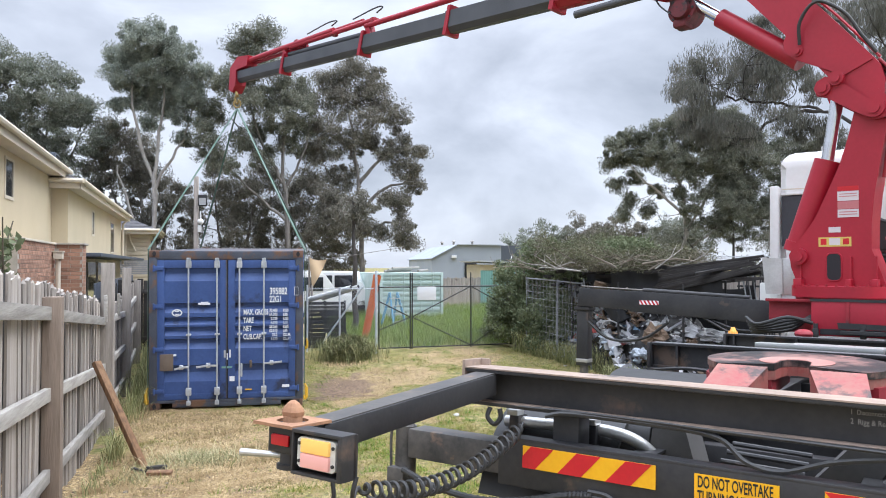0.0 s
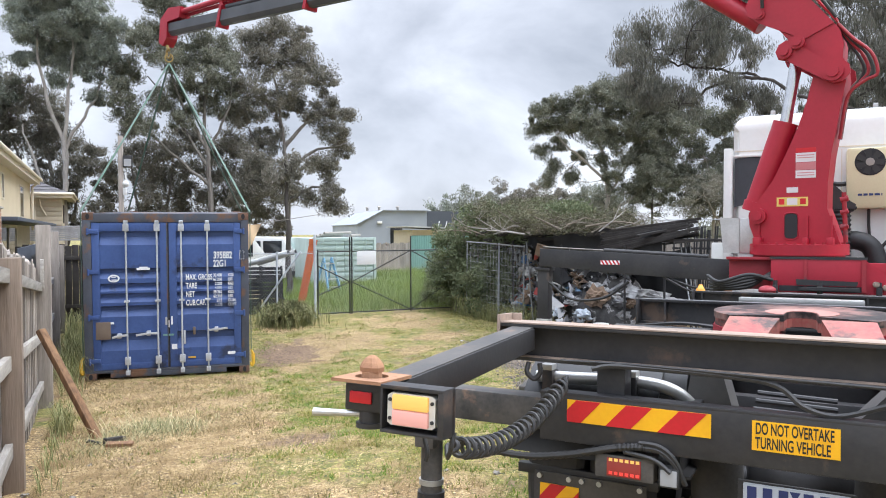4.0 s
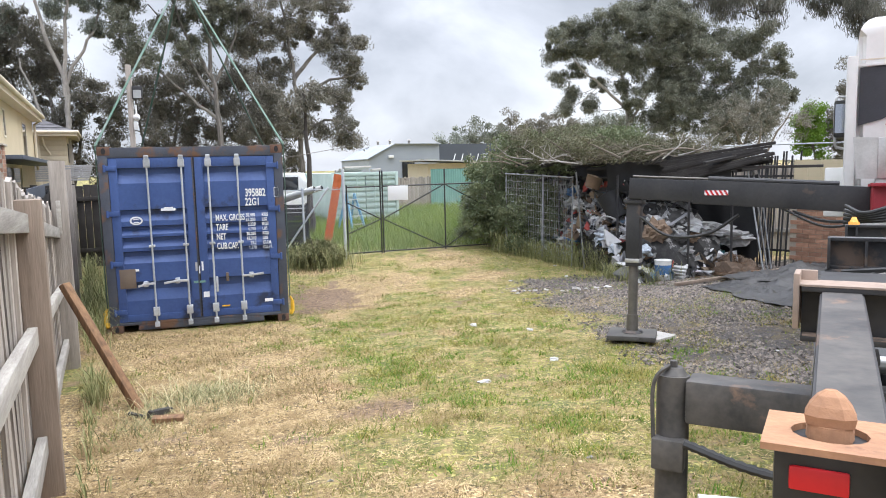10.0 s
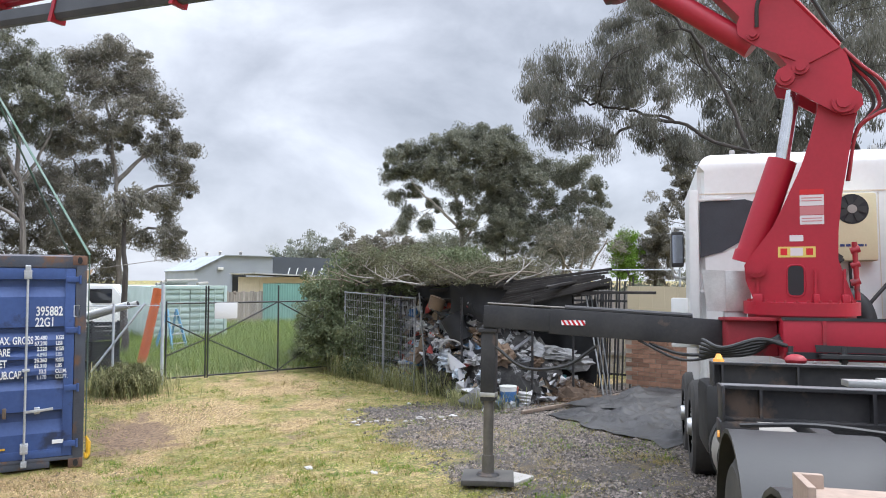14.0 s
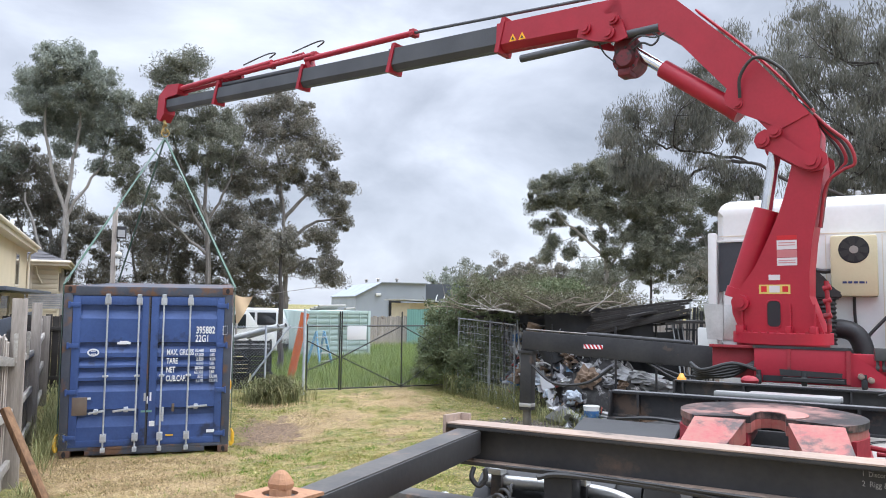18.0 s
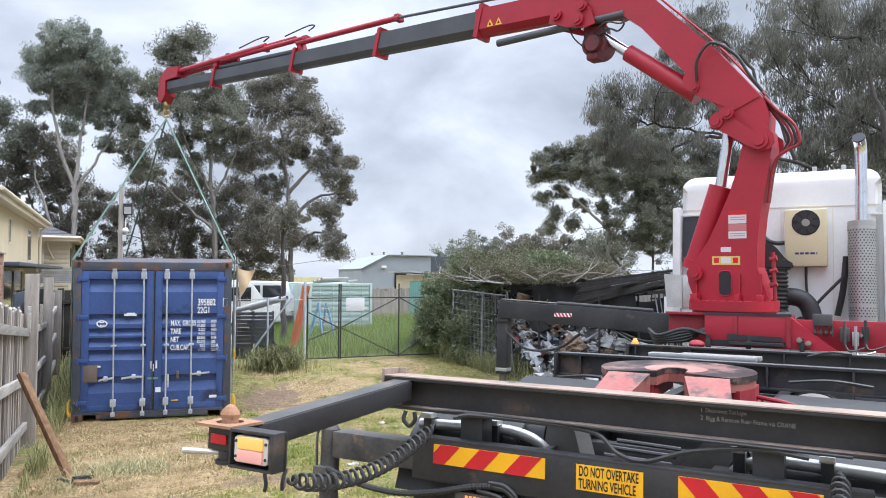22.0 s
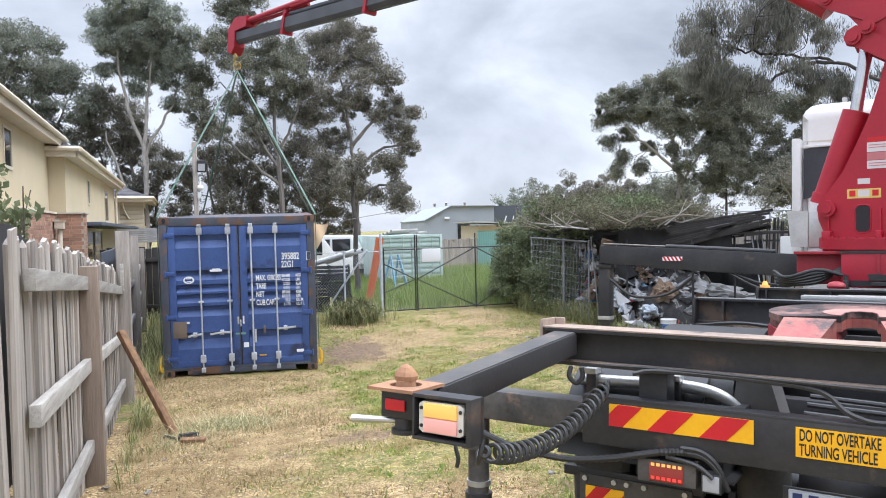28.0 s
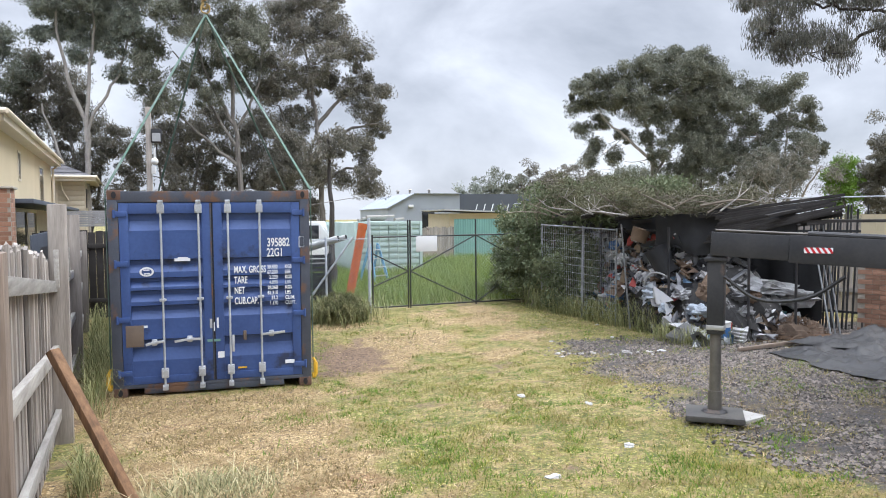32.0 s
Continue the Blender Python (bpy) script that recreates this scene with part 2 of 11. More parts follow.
M = dict(
    blue=mat("blue_container_paint", (0.052, 0.10, 0.275), (0.036, 0.072, 0.21), 0.45, scale=2.2, fine=25, bump=0.07, stain=(0.026, 0.038, 0.085), stain_at=0.58, vary=0),
    rust_edge=mat("worn_blue_grey_steel", (0.075, 0.085, 0.11), (0.045, 0.05, 0.068), 0.65, scale=3, stain=(0.14, 0.075, 0.045), stain_at=0.52, vary=0),
    casting=mat("rusty_casting", (0.17, 0.09, 0.06), (0.10, 0.06, 0.045), 0.8, scale=8, stain=(0.07, 0.05, 0.045), stain_at=0.58, vary=0.1),
    galv=mat("galvanised_rod", (0.56, 0.58, 0.61), (0.42, 0.44, 0.46), 0.5, 0.35, scale=9, stain=(0.26, 0.18, 0.12), stain_at=0.68),
    dull_galv=mat("dull_galvanised_tube", (0.30, 0.31, 0.32), (0.20, 0.205, 0.21), 0.55, 0.3, scale=9, stain=(0.16, 0.11, 0.08), stain_at=0.62),
    white_ink=plain("white_stencil", (0.78, 0.8, 0.82), 0.6),
    grey_ink=plain("faded_stencil", (0.5, 0.55, 0.62), 0.6),
    dark_gap=plain("door_gasket", (0.015, 0.015, 0.018), 0.7),
    brown_plate=mat("brown_plate", (0.17, 0.13, 0.10), (0.13, 0.10, 0.08), 0.5),
    fence=mat("weathered_paling", (0.38, 0.34, 0.30), (0.22, 0.19, 0.165), 0.85, scale=2.5, fine=14, bump=0.6, vary=0.34, stretch=(9, 9, 0.7), stain=(0.13, 0.10, 0.085), stain_at=0.64),
    post=mat("weathered_post", (0.38, 0.34, 0.30), (0.23, 0.20, 0.175), 0.85, scale=3, fine=18, bump=0.5, vary=0.2, stretch=(8, 8, 0.6)),
    brown_post=mat("brown_weathered_post", (0.26, 0.20, 0.155), (0.17, 0.13, 0.10), 0.85, scale=3, fine=18, bump=0.5, vary=0, stretch=(8, 8, 0.6)),
    rail=mat("weathered_rail", (0.40, 0.38, 0.34), (0.24, 0.22, 0.2), 0.85, scale=3, fine=18, bump=0.5, vary=0.2, stretch=(8, 0.6, 8)),
    brown_wood=mat("brown_timber", (0.23, 0.125, 0.06), (0.10, 0.055, 0.03), 0.8, scale=4, fine=20, bump=0.4, stretch=(6, 6, 1)),
    black_wood=mat("dark_timber", (0.045, 0.04, 0.037), (0.025, 0.022, 0.02), 0.85, scale=4, bump=0.4),
    steel_black=mat("dusty_black_steel", (0.014, 0.0145, 0.017), (0.038, 0.036, 0.036), 0.48, scale=3.5, fine=40, bump=0.16, vary=0, stain=(0.10, 0.066, 0.046), stain_at=0.60),
    steel_top=mat("worn_flange_top", (0.36, 0.26, 0.20), (0.20, 0.155, 0.125), 0.6, scale=5, fine=50, bump=0.15, vary=0, stain=(0.04, 0.038, 0.037), stain_at=0.6),
    rust=mat("orange_rust", (0.38, 0.20, 0.105), (0.25, 0.13, 0.075), 0.75, scale=9, fine=80, bump=0.35, vary=0, stain=(0.12, 0.06, 0.04), stain_at=0.62),
    red=mat("red_crane_paint", (0.37, 0.010, 0.028), (0.30, 0.008, 0.022), 0.42, scale=2, fine=30, bump=0.03, vary=0, stain=(0.20, 0.012, 0.018), stain_at=0.66, coat=0.0),
    red_dull=mat("scuffed_red_paint", (0.33, 0.018, 0.03), (0.23, 0.014, 0.022), 0.5, scale=3, fine=40, bump=0.1, vary=0, stain=(0.05, 0.04, 0.04), stain_at=0.6),
    red_dirty=mat("oily_dark_red_casting", (0.15, 0.014, 0.022), (0.085, 0.012, 0.016), 0.55, scale=9, fine=50, bump=0.3, vary=0, stain=(0.03, 0.02, 0.02), stain_at=0.52),
    grease=mat("greased_plate", (0.11, 0.075, 0.065), (0.30, 0.15, 0.125), 0.42, scale=4, fine=30, bump=0.35, vary=0, stain=(0.018, 0.016, 0.016), stain_at=0.44),
    worn_pink=mat("worn_pinkish_steel", (0.38, 0.14, 0.12), (0.36, 0.22, 0.18), 0.5, scale=6, fine=40, bump=0.15, vary=0, stain=(0.06, 0.04, 0.04), stain_at=0.62),
    ramp_red=mat("scuffed_ramp_red", (0.30, 0.055, 0.05), (0.29, 0.13, 0.10), 0.5, scale=5, fine=40, bump=0.15, vary=0, stain=(0.07, 0.045, 0.04), stain_at=0.54),
    leg_metal=mat("dull_bronze_steel", (0.19, 0.175, 0.155), (0.13, 0.12, 0.105), 0.4, 0.5, scale=6, fine=50, bump=0.05, vary=0),
    leaf_olive=leaf_mat("olive_gum_leaf", (0.086, 0.092, 0.068), (0.265, 0.268, 0.21), clumps=1.1),
    leaf_weep=leaf_mat("weeping_gum_leaf", (0.075, 0.078, 0.062), (0.25, 0.243, 0.205), clumps=1.6),
    frame_grey=mat("dusty_grey_frame", (0.05, 0.048, 0.046), (0.085, 0.08, 0.075), 0.55, scale=4, fine=40, bump=0.1, vary=0, stain=(0.05, 0.045, 0.042), stain_at=0.6),
    frame_pale=mat("weathered_grey_sheet", (0.30, 0.30, 0.31), (0.22, 0.22, 0.23), 0.6, scale=3, vary=0.1),
    steel_worn=mat("scuffed_black_steel", (0.028, 0.028, 0.029), (0.10, 0.09, 0.08), 0.5, scale=7, fine=50, bump=0.1, vary=0, stain=(0.17, 0.11, 0.075), stain_at=0.62),
    lamp_rim=mat("pale_lamp_rim", (0.62, 0.60, 0.54), (0.5, 0.48, 0.43), 0.45, scale=12, vary=0),
    boom_grey=mat("grey_boom_paint", (0.075, 0.08, 0.09), (0.055, 0.058, 0.066), 0.45, scale=2, bump=0.03, vary=0),
    chrome=mat("chromed_rod", (0.75, 0.76, 0.78), (0.65, 0.66, 0.68), 0.12, 1.0, bump=0.0, vary=0),
    white=mat("white_cab_paint", (0.74, 0.74, 0.73), (0.66, 0.66, 0.64), 0.35, scale=1.5, fine=20, bump=0.02, vary=0, stain=(0.45, 0.42, 0.38), stain_at=0.72, coat=0.2),
    soot=mat("black_soot_stain", (0.03, 0.033, 0.04), (0.05, 0.055, 0.065), 0.6, scale=4, vary=0),
    cream=mat("cream_plastic", (0.62, 0.56, 0.36), (0.56, 0.5, 0.32), 0.5, scale=2, vary=0),
    rubber=mat("dusty_tyre_rubber", (0.028, 0.027, 0.026), (0.06, 0.055, 0.05), 0.85, scale=6, bump=0.2),
    plastic=mat("black_plastic", (0.018, 0.018, 0.019), (0.03, 0.03, 0.03), 0.5, scale=8, bump=0.05),
    flap=mat("dusty_rubber_flap", (0.048, 0.045, 0.042), (0.10, 0.09, 0.078), 0.7, scale=3.5, bump=0.06, stain=(0.03, 0.028, 0.027), stain_at=0.6),
    alu=mat("dull_aluminium", (0.55, 0.55, 0.54), (0.42, 0.42, 0.41), 0.38, 0.8, scale=5, bump=0.05),
    tank=mat("painted_grey_tank", (0.34, 0.32, 0.29), (0.25, 0.235, 0.21), 0.55, 0.1, scale=3, bump=0.05, stain=(0.22, 0.19, 0.16), stain_at=0.6),
    yellow=mat("yellow_reflective", (0.88, 0.46, 0.004), (0.80, 0.39, 0.003), 0.4, scale=8, bump=0.02, vary=0.04),
    redref=mat("red_reflective", (0.58, 0.010, 0.018), (0.48, 0.008, 0.014), 0.4, scale=8, bump=0.02, vary=0.04),
    amber=plain("amber_lens", (0.85, 0.38, 0.08), 0.25, glow=0.25),
    label_pink=plain("faded_pink_label", (0.50, 0.17, 0.18), 0.5),
    label_white=plain("weathered_white_label", (0.60, 0.55, 0.56), 0.5),
    label_yellow=plain("faded_yellow_label", (0.62, 0.48, 0.12), 0.5),
    hook_dull=mat("dull_yellow_hook", (0.42, 0.30, 0.10), (0.30, 0.20, 0.07), 0.5, scale=9),
    pink=plain("pale_pink_lens", (0.72, 0.36, 0.31), 0.3, glow=0.1),
    amber_on=plain("lit_amber_lens", (0.78, 0.45, 0.11), 0.3, glow=0.25),
    red_led=plain("lit_red_lens", (0.75, 0.05, 0.04), 0.3, glow=0.35),
    black_ink=plain("black_ink", (0.012, 0.012, 0.012), 0.5),
    blue_ink=plain("dark_blue_ink", (0.02, 0.035, 0.14), 0.4),
    chalk=plain("chalk_marks", (0.34, 0.33, 0.31), 0.9),
    sling=mat("green_sling", (0.05, 0.12, 0.08), (0.16, 0.195, 0.175), 0.8, scale=2.0, bump=0.1, vary=0.1),
    hook=mat("yellow_hook", (0.75, 0.45, 0.03), (0.6, 0.33, 0.02), 0.45, scale=8),
    hose=mat("black_hose", (0.02, 0.02, 0.021), (0.035, 0.034, 0.033), 0.5, scale=20, bump=0.05),
    glass=plain("dark_glass", (0.02, 0.022, 0.025), 0.06),
    render=mat("cream_render", (0.63, 0.53, 0.36), (0.56, 0.47, 0.31), 0.85, scale=0.8, fine=90, bump=0.12, vary=0),
    fascia=mat("cream_fascia", (0.68, 0.6, 0.48), (0.62, 0.55, 0.43), 0.6, scale=2, vary=0.03),
    rooftile=mat("grey_roof_tile", (0.12, 0.115, 0.12), (0.08, 0.078, 0.085), 0.75, scale=3, bump=0.3),
    brick=mat("pale_brown_brick", (0.42, 0.24, 0.16), (0.30, 0.165, 0.11), 0.9, scale=12, fine=90, bump=0.35, vary=0.3),
    mortar=mat("mortar", (0.48, 0.43, 0.36), (0.4, 0.36, 0.3), 0.95, scale=8, vary=0),
    cladding=mat("cream_weatherboard", (0.55, 0.48, 0.36), (0.5, 0.43, 0.32), 0.7, scale=3, vary=0.05),
    shed_grey=mat("grey_warehouse_sheet", (0.31, 0.34, 0.385), (0.27, 0.30, 0.34), 0.6, scale=0.5, bump=0.03, vary=0.04),
    shed_dark=mat("dark_warehouse_sheet", (0.085, 0.10, 0.125), (0.07, 0.08, 0.10), 0.6, scale=0.5, vary=0),
    green_cont=mat("pale_green_container", (0.44, 0.54, 0.51), (0.36, 0.45, 0.42), 0.55, scale=2, bump=0.05, stain=(0.22, 0.16, 0.12), stain_at=0.68, vary=0),
    green_sheet=mat("green_sheet", (0.17, 0.33, 0.29), (0.13, 0.26, 0.23), 0.6, scale=1, vary=0),
    tin=mat("weathered_tin", (0.5, 0.51, 0.52), (0.38, 0.38, 0.38), 0.5, 0.4, scale=1.5, bump=0.05),
    orange=mat("faded_orange_plastic", (0.55, 0.14, 0.045), (0.47, 0.11, 0.035), 0.6, scale=3, vary=0),
    tarp=mat("black_plastic_sheet", (0.02, 0.02, 0.021), (0.05, 0.047, 0.045), 0.5, scale=2, fine=20, bump=0.5, vary=0),
    concrete=mat("concrete", (0.42, 0.40, 0.37), (0.34, 0.32, 0.3), 0.9, scale=5, bump=0.3),
    bark=mat("gum_bark", (0.22, 0.20, 0.18), (0.10, 0.088, 0.08), 0.9, scale=3, fine=15, bump=0.4, stretch=(3, 3, 0.6), vary=0.1),
    bark_pale=mat("pale_gum_bark", (0.38, 0.35, 0.32), (0.24, 0.22, 0.20), 0.85, scale=3, fine=15, bump=0.3, stretch=(3, 3, 0.6), vary=0.1),
    bark_dark=mat("dark_bark", (0.07, 0.06, 0.055), (0.045, 0.04, 0.036), 0.9, scale=5, bump=0.4, vary=0.1),
    twig=mat("bare_twig", (0.23, 0.195, 0.15), (0.13, 0.11, 0.085), 0.9, scale=5, vary=0.25),
    leaf_gum=leaf_mat("gum_leaf", (0.10, 0.115, 0.082), (0.29, 0.30, 0.25), clumps=1.1),
    leaf_grey=leaf_mat("grey_gum_leaf", (0.115, 0.135, 0.108), (0.40, 0.425, 0.365), clumps=1.1),
    leaf_dark=leaf_mat("dark_leaf", (0.095, 0.09, 0.072), (0.29, 0.272, 0.226), clumps=1.1),
    leaf_hedge=leaf_mat("hedge_leaf", (0.06, 0.082, 0.036), (0.23, 0.255, 0.145), clumps=2.2),
    leaf_bright=leaf_mat("bright_leaf", (0.13, 0.24, 0.03), (0.2, 0.32, 0.06)),
    grass=leaf_mat("green_grass", (0.062, 0.10, 0.010), (0.38, 0.35, 0.07), 0.7, (0.31, 0.24, 0.10)),
    thatch=leaf_mat("dull_thatch", (0.10, 0.085, 0.03), (0.24, 0.19, 0.075), 0.8),
    tussock=leaf_mat("pale_tussock", (0.30, 0.27, 0.13), (0.66, 0.58, 0.36), 0.8),
    weed=leaf_mat("green_weed", (0.055, 0.125, 0.010), (0.17, 0.25, 0.028), 0.7),
    grass_field=leaf_mat("field_grass", (0.10, 0.18, 0.03), (0.24, 0.28, 0.075), 0.7),
    grass_tall=leaf_mat("rank_grass", (0.12, 0.145, 0.05), (0.38, 0.36, 0.18), 0.7),
    straw=leaf_mat("dry_cut_grass", (0.19, 0.125, 0.06), (0.88, 0.69, 0.40), 0.8, (0.29, 0.205, 0.105)),
    gravel=mat("bluestone_gravel", (0.19, 0.18, 0.19), (0.11, 0.105, 0.115), 0.9, scale=30, bump=0.3),
)


# ---- mesh helpers ----
def shift(bm, verts, m):
    bmesh.ops.transform(bm, matrix=m, verts=verts)


def box(bm, x0, x1, y0, y1, z0, z1, bevel=0.0, m=None):
    """A box between two corners, with its edges rounded by bevel."""
    v = bmesh.ops.create_cube(bm, size=1.0)["verts"]
    shift(bm, v, Matrix.Translation(((x0 + x1) / 2, (y0 + y1) / 2, (z0 + z1) / 2)) @ Matrix.Diagonal((abs(x1 - x0), abs(y1 - y0), abs(z1 - z0), 1)))
    if bevel:
        e = list({e for w in v for e in w.link_edges})
        r = bmesh.ops.bevel(bm, geom=e, offset=bevel, segments=2, affect="EDGES", profile=0.6)
        v = list({w for f in r["faces"] for w in f.verts})
    if m is not None:
        shift(bm, list({w for w in v if w.is_valid}), m)
    return bm


def rod(bm, a, b, r0, r1=None, seg=10, caps=True):
    """A round bar from a to b."""
    a, b = Vector(a), Vector(b)
    v = bmesh.ops.create_cone(bm, cap_ends=caps, segments=seg, radius1=r0, radius2=r0 if r1 is None else r1, depth=(b - a).length)["verts"]
    shift(bm, v, Matrix.Translation((a + b) / 2) @ (b - a).to_track_quat("Z", "Y").to_matrix().to_4x4())
    return bm


def bar(bm, a, b, w, h, bevel=0.0):
    """A square bar from a to b, w wide and h high."""
    a, b = Vector(a), Vector(b)
    d = b - a
    m = Matrix.Translation((a + b) / 2) @ d.to_track_quat("Y", "Z").to_matrix().to_4x4()
    return box(bm, -w / 2, w / 2, -d.length / 2, d.length / 2, -h / 2, h / 2, bevel, m)


def prism(bm, pts, thick, m):
    """A plate: the outline pts in x and y, thick in z, placed by m."""
    lo = [bm.verts.new((x, y, -thick / 2)) for x, y in pts]
    hi = [bm.verts.new((x, y, thick / 2)) for x, y in pts]
    n = len(pts)
    bm.faces.new(lo[::-1])
    bm.faces.new(hi)
    for i in range(n):
        bm.faces.new((lo[i], lo[(i + 1) % n], hi[(i + 1) % n], hi[i]))
    shift(bm, lo + hi, m)
    return bm


def tube(bm, pts, radii, seg=8):
    """A round tube along pts."""
    pts = [Vector(p) for p in pts]
    if isinstance(radii, (int, float)):
        radii = [radii] * len(pts)
    rings, side = [], None
    for i, p in enumerate(pts):
        d = (pts[min(i + 1, len(pts) - 1)] - pts[max(i - 1, 0)]).normalized()
        if side is None:
            side = d.orthogonal().normalized()
        side = (side - d * side.dot(d))
        side = side.normalized() if side.length > 1e-5 else d.orthogonal().normalized()
        up = d.cross(side)
        rings.append([bm.verts.new(p + (side * math.cos(k * 2 * math.pi / seg) + up * math.sin(k * 2 * math.pi / seg)) * radii[i]) for k in range(seg)])
    for a, b in zip(rings, rings[1:]):
        for k in range(seg):
            bm.faces.new((a[k], a[(k + 1) % seg], b[(k + 1) % seg], b[k]))
    bm.faces.new(rings[0][::-1])
    bm.faces.new(rings[-1])
    return bm


def curve_pts(pts, n=6):
    """A smooth line through pts."""
    pts = [Vector(p) for p in pts]
    ext = [pts[0] * 2 - pts[1], *pts, pts[-1] * 2 - pts[-2]]
    res = []
    for i in range(1, len(ext) - 2):
        p0, p1, p2, p3 = ext[i - 1 : i + 3]
        for k in range(n):
            t = k / n
            res.append(0.5 * (2 * p1 + (p2 - p0) * t + (2 * p0 - 5 * p1 + 4 * p2 - p3) * t * t + (3 * p1 - p0 - 3 * p2 + p3) * t**3))
    return [*res, pts[-1]]


def mesh_of(name, bm, material, smooth=True):
    me = bpy.data.meshes.new(name)
    bmesh.ops.recalc_face_normals(bm, faces=bm.faces)
    bm.to_mesh(me)
    bm.free()
    me.materials.append(material)
    if smooth:
        me.polygons.foreach_set("use_smooth", [True] * len(me.polygons))
        me.set_sharp_from_angle(angle=radians(32))
    return me


def part(name, bm, material, parent=None, label="", smooth=True):
    ob = new(name, mesh_of(name, bm, material, smooth))
    if parent is not None:
        ob.parent = parent
    return tagged(ob, label)


def quick(name, verts, faces, material, parent=None, flat=False):
    """A mesh from arrays, for grass, leaves and gravel."""
    me = bpy.data.meshes.new(name)
    verts, faces = np.asarray(verts, np.float32), np.asarray(faces, np.int32)
    k = faces.shape[1]
    me.vertices.add(len(verts))
    me.vertices.foreach_set("co", verts.ravel())
    me.loops.add(faces.size)
    me.loops.foreach_set("vertex_index", faces.ravel())
    me.polygons.add(len(faces))
    me.polygons.foreach_set("loop_start", np.arange(0, faces.size, k, dtype=np.int32))
    me.update(calc_edges=True)
    if flat:
        me.shade_flat()
    me.materials.append(material)
    ob = new(name, me)
    if parent is not None:
        ob.parent = parent
    return ob


def thing(name, m, label, category, group="", kind=""):
    ob = new(name)
    ob.empty_display_size = 0.2
    ob.matrix_world = m
    return tagged(ob, label, category, group, kind)


def lettering(name, body, size, m, material, parent, width=1.0, label="", bold=0.0):
    """Raised flat letters from the built-in font; m places the left end of the base line."""
    cu = bpy.data.curves.new(name, "FONT")
    cu.body, cu.size, cu.extrude, cu.offset = body, size, 0.0008, bold
    tmp = new(name + "_line", cu)
    me = bpy.data.meshes.new_from_object(tmp.evaluated_get(bpy.context.evaluated_depsgraph_get()))
    bpy.data.objects.remove(tmp)
    me.transform(m @ Matrix.Diagonal((width, 1, 1, 1)))
    me.materials.clear()
    me.materials.append(material)
    ob = new(name, me)
    ob.parent = parent
    return tagged(ob, label)


B = bmesh.new
FACE = Matrix.Rotation(radians(90), 4, "X")  # letters that stand upright and face -y

# ---- the ground: one sheet to the horizon, with a gentle fall towards the container ----
KY = [-400, -40, -14, -9, -7.1, -6, -5, -3.7, -1.5, 0, 2, 6, 9, 60, 400]
KZ = [1.2, 1.2, 0.88, 0.665, 0.55, 0.42, 0.30, 0.2, 0.07, -0.012, -0.03, 0.14, 0.18, 0.3, 0.3]


def ground_z(x, y):
    x, y = np.asarray(x, float), np.asarray(y, float)
    z = (np.interp(y - 0.5, KY, KZ) + np.interp(y, KY, KZ) + np.interp(y + 0.5, KY, KZ)) / 3
    return z + 0.02 * (np.clip(x, 3, 10) - 3) * np.clip((y + 5) / 2, 0, 1)


def waves(x, y, seed=0.0):
    """Smooth unevenness between -1 and 1."""
    return (np.sin(x * 1.7 + 1.3 * np.sin(y * 0.9 + seed)) * np.cos(y * 1.3 + seed) + 0.6 * np.sin(x * 4.1 + y * 2.3 + seed) + 0.4 * np.sin(y * 6.7 - x * 3.9 + 2 * seed)) / 2


def gz(x, y):
    return float(ground_z(x, y))


gx = np.concatenate([[-400, -120, -50, -25, -14], np.arange(-8, -2, 0.8), np.arange(-2, 12, 0.14), np.arange(12, 20, 0.8), [24, 34, 60, 130, 400]])
gy = np.concatenate([[-400, -120, -50, -26], np.arange(-18, -13, 0.6), np.arange(-13, 8, 0.14), np.arange(8, 20, 0.8), [24, 34, 60, 130, 400]])
XX, YY = np.meshgrid(gx, gy)
near = np.clip(1 - np.maximum(np.abs(XX - 5) - 8, 0) / 6, 0, 1) * np.clip(1 - np.maximum(np.abs(YY + 3) - 11, 0) / 6, 0, 1)
ZZ = ground_z(XX, YY) + 0.012 * waves(XX, YY) * near + np.random.default_rng(3).normal(0, 0.006, XX.shape) * near
idx = np.arange(XX.size).reshape(XX.shape)
ground = quick("ground", np.stack([XX.ravel(), YY.ravel(), ZZ.ravel()], 1), np.stack([idx[:-1, :-1].ravel(), idx[:-1, 1:].ravel(), idx[1:, 1:].ravel(), idx[1:, :-1].ravel()], 1), None)
ground.data.polygons.foreach_set("use_smooth", [True] * len(ground.data.polygons))


def patches(x, y, scale, seed=0, octaves=4):
    """Uneven patches between 0 and 1: lattice noise in several octaves."""
    x, y = np.asarray(x, float), np.asarray(y, float)
    table = np.random.default_rng(100 + seed).random((64, 64))
    total, amp, norm = 0.0, 1.0, 0.0
    for k in range(octaves):
        u, v = x / scale + 17.3 * k, y / scale + 5.7 * k
        i, j = np.floor(u).astype(int), np.floor(v).astype(int)
        fu, fv = u - i, v - j
        fu, fv = fu * fu * (3 - 2 * fu), fv * fv * (3 - 2 * fv)
        at = lambda p, q: table[p % 64, q % 64]  # noqa: E731
        total = total + amp * ((at(i, j) * (1 - fu) + at(i + 1, j) * fu) * (1 - fv) + (at(i, j + 1) * (1 - fu) + at(i + 1, j + 1) * fu) * fv)
        norm, amp, scale = norm + amp, amp * 0.6, scale / 2
    return np.clip((total / norm - 0.5) * 1.9 + 0.5, 0, 1)


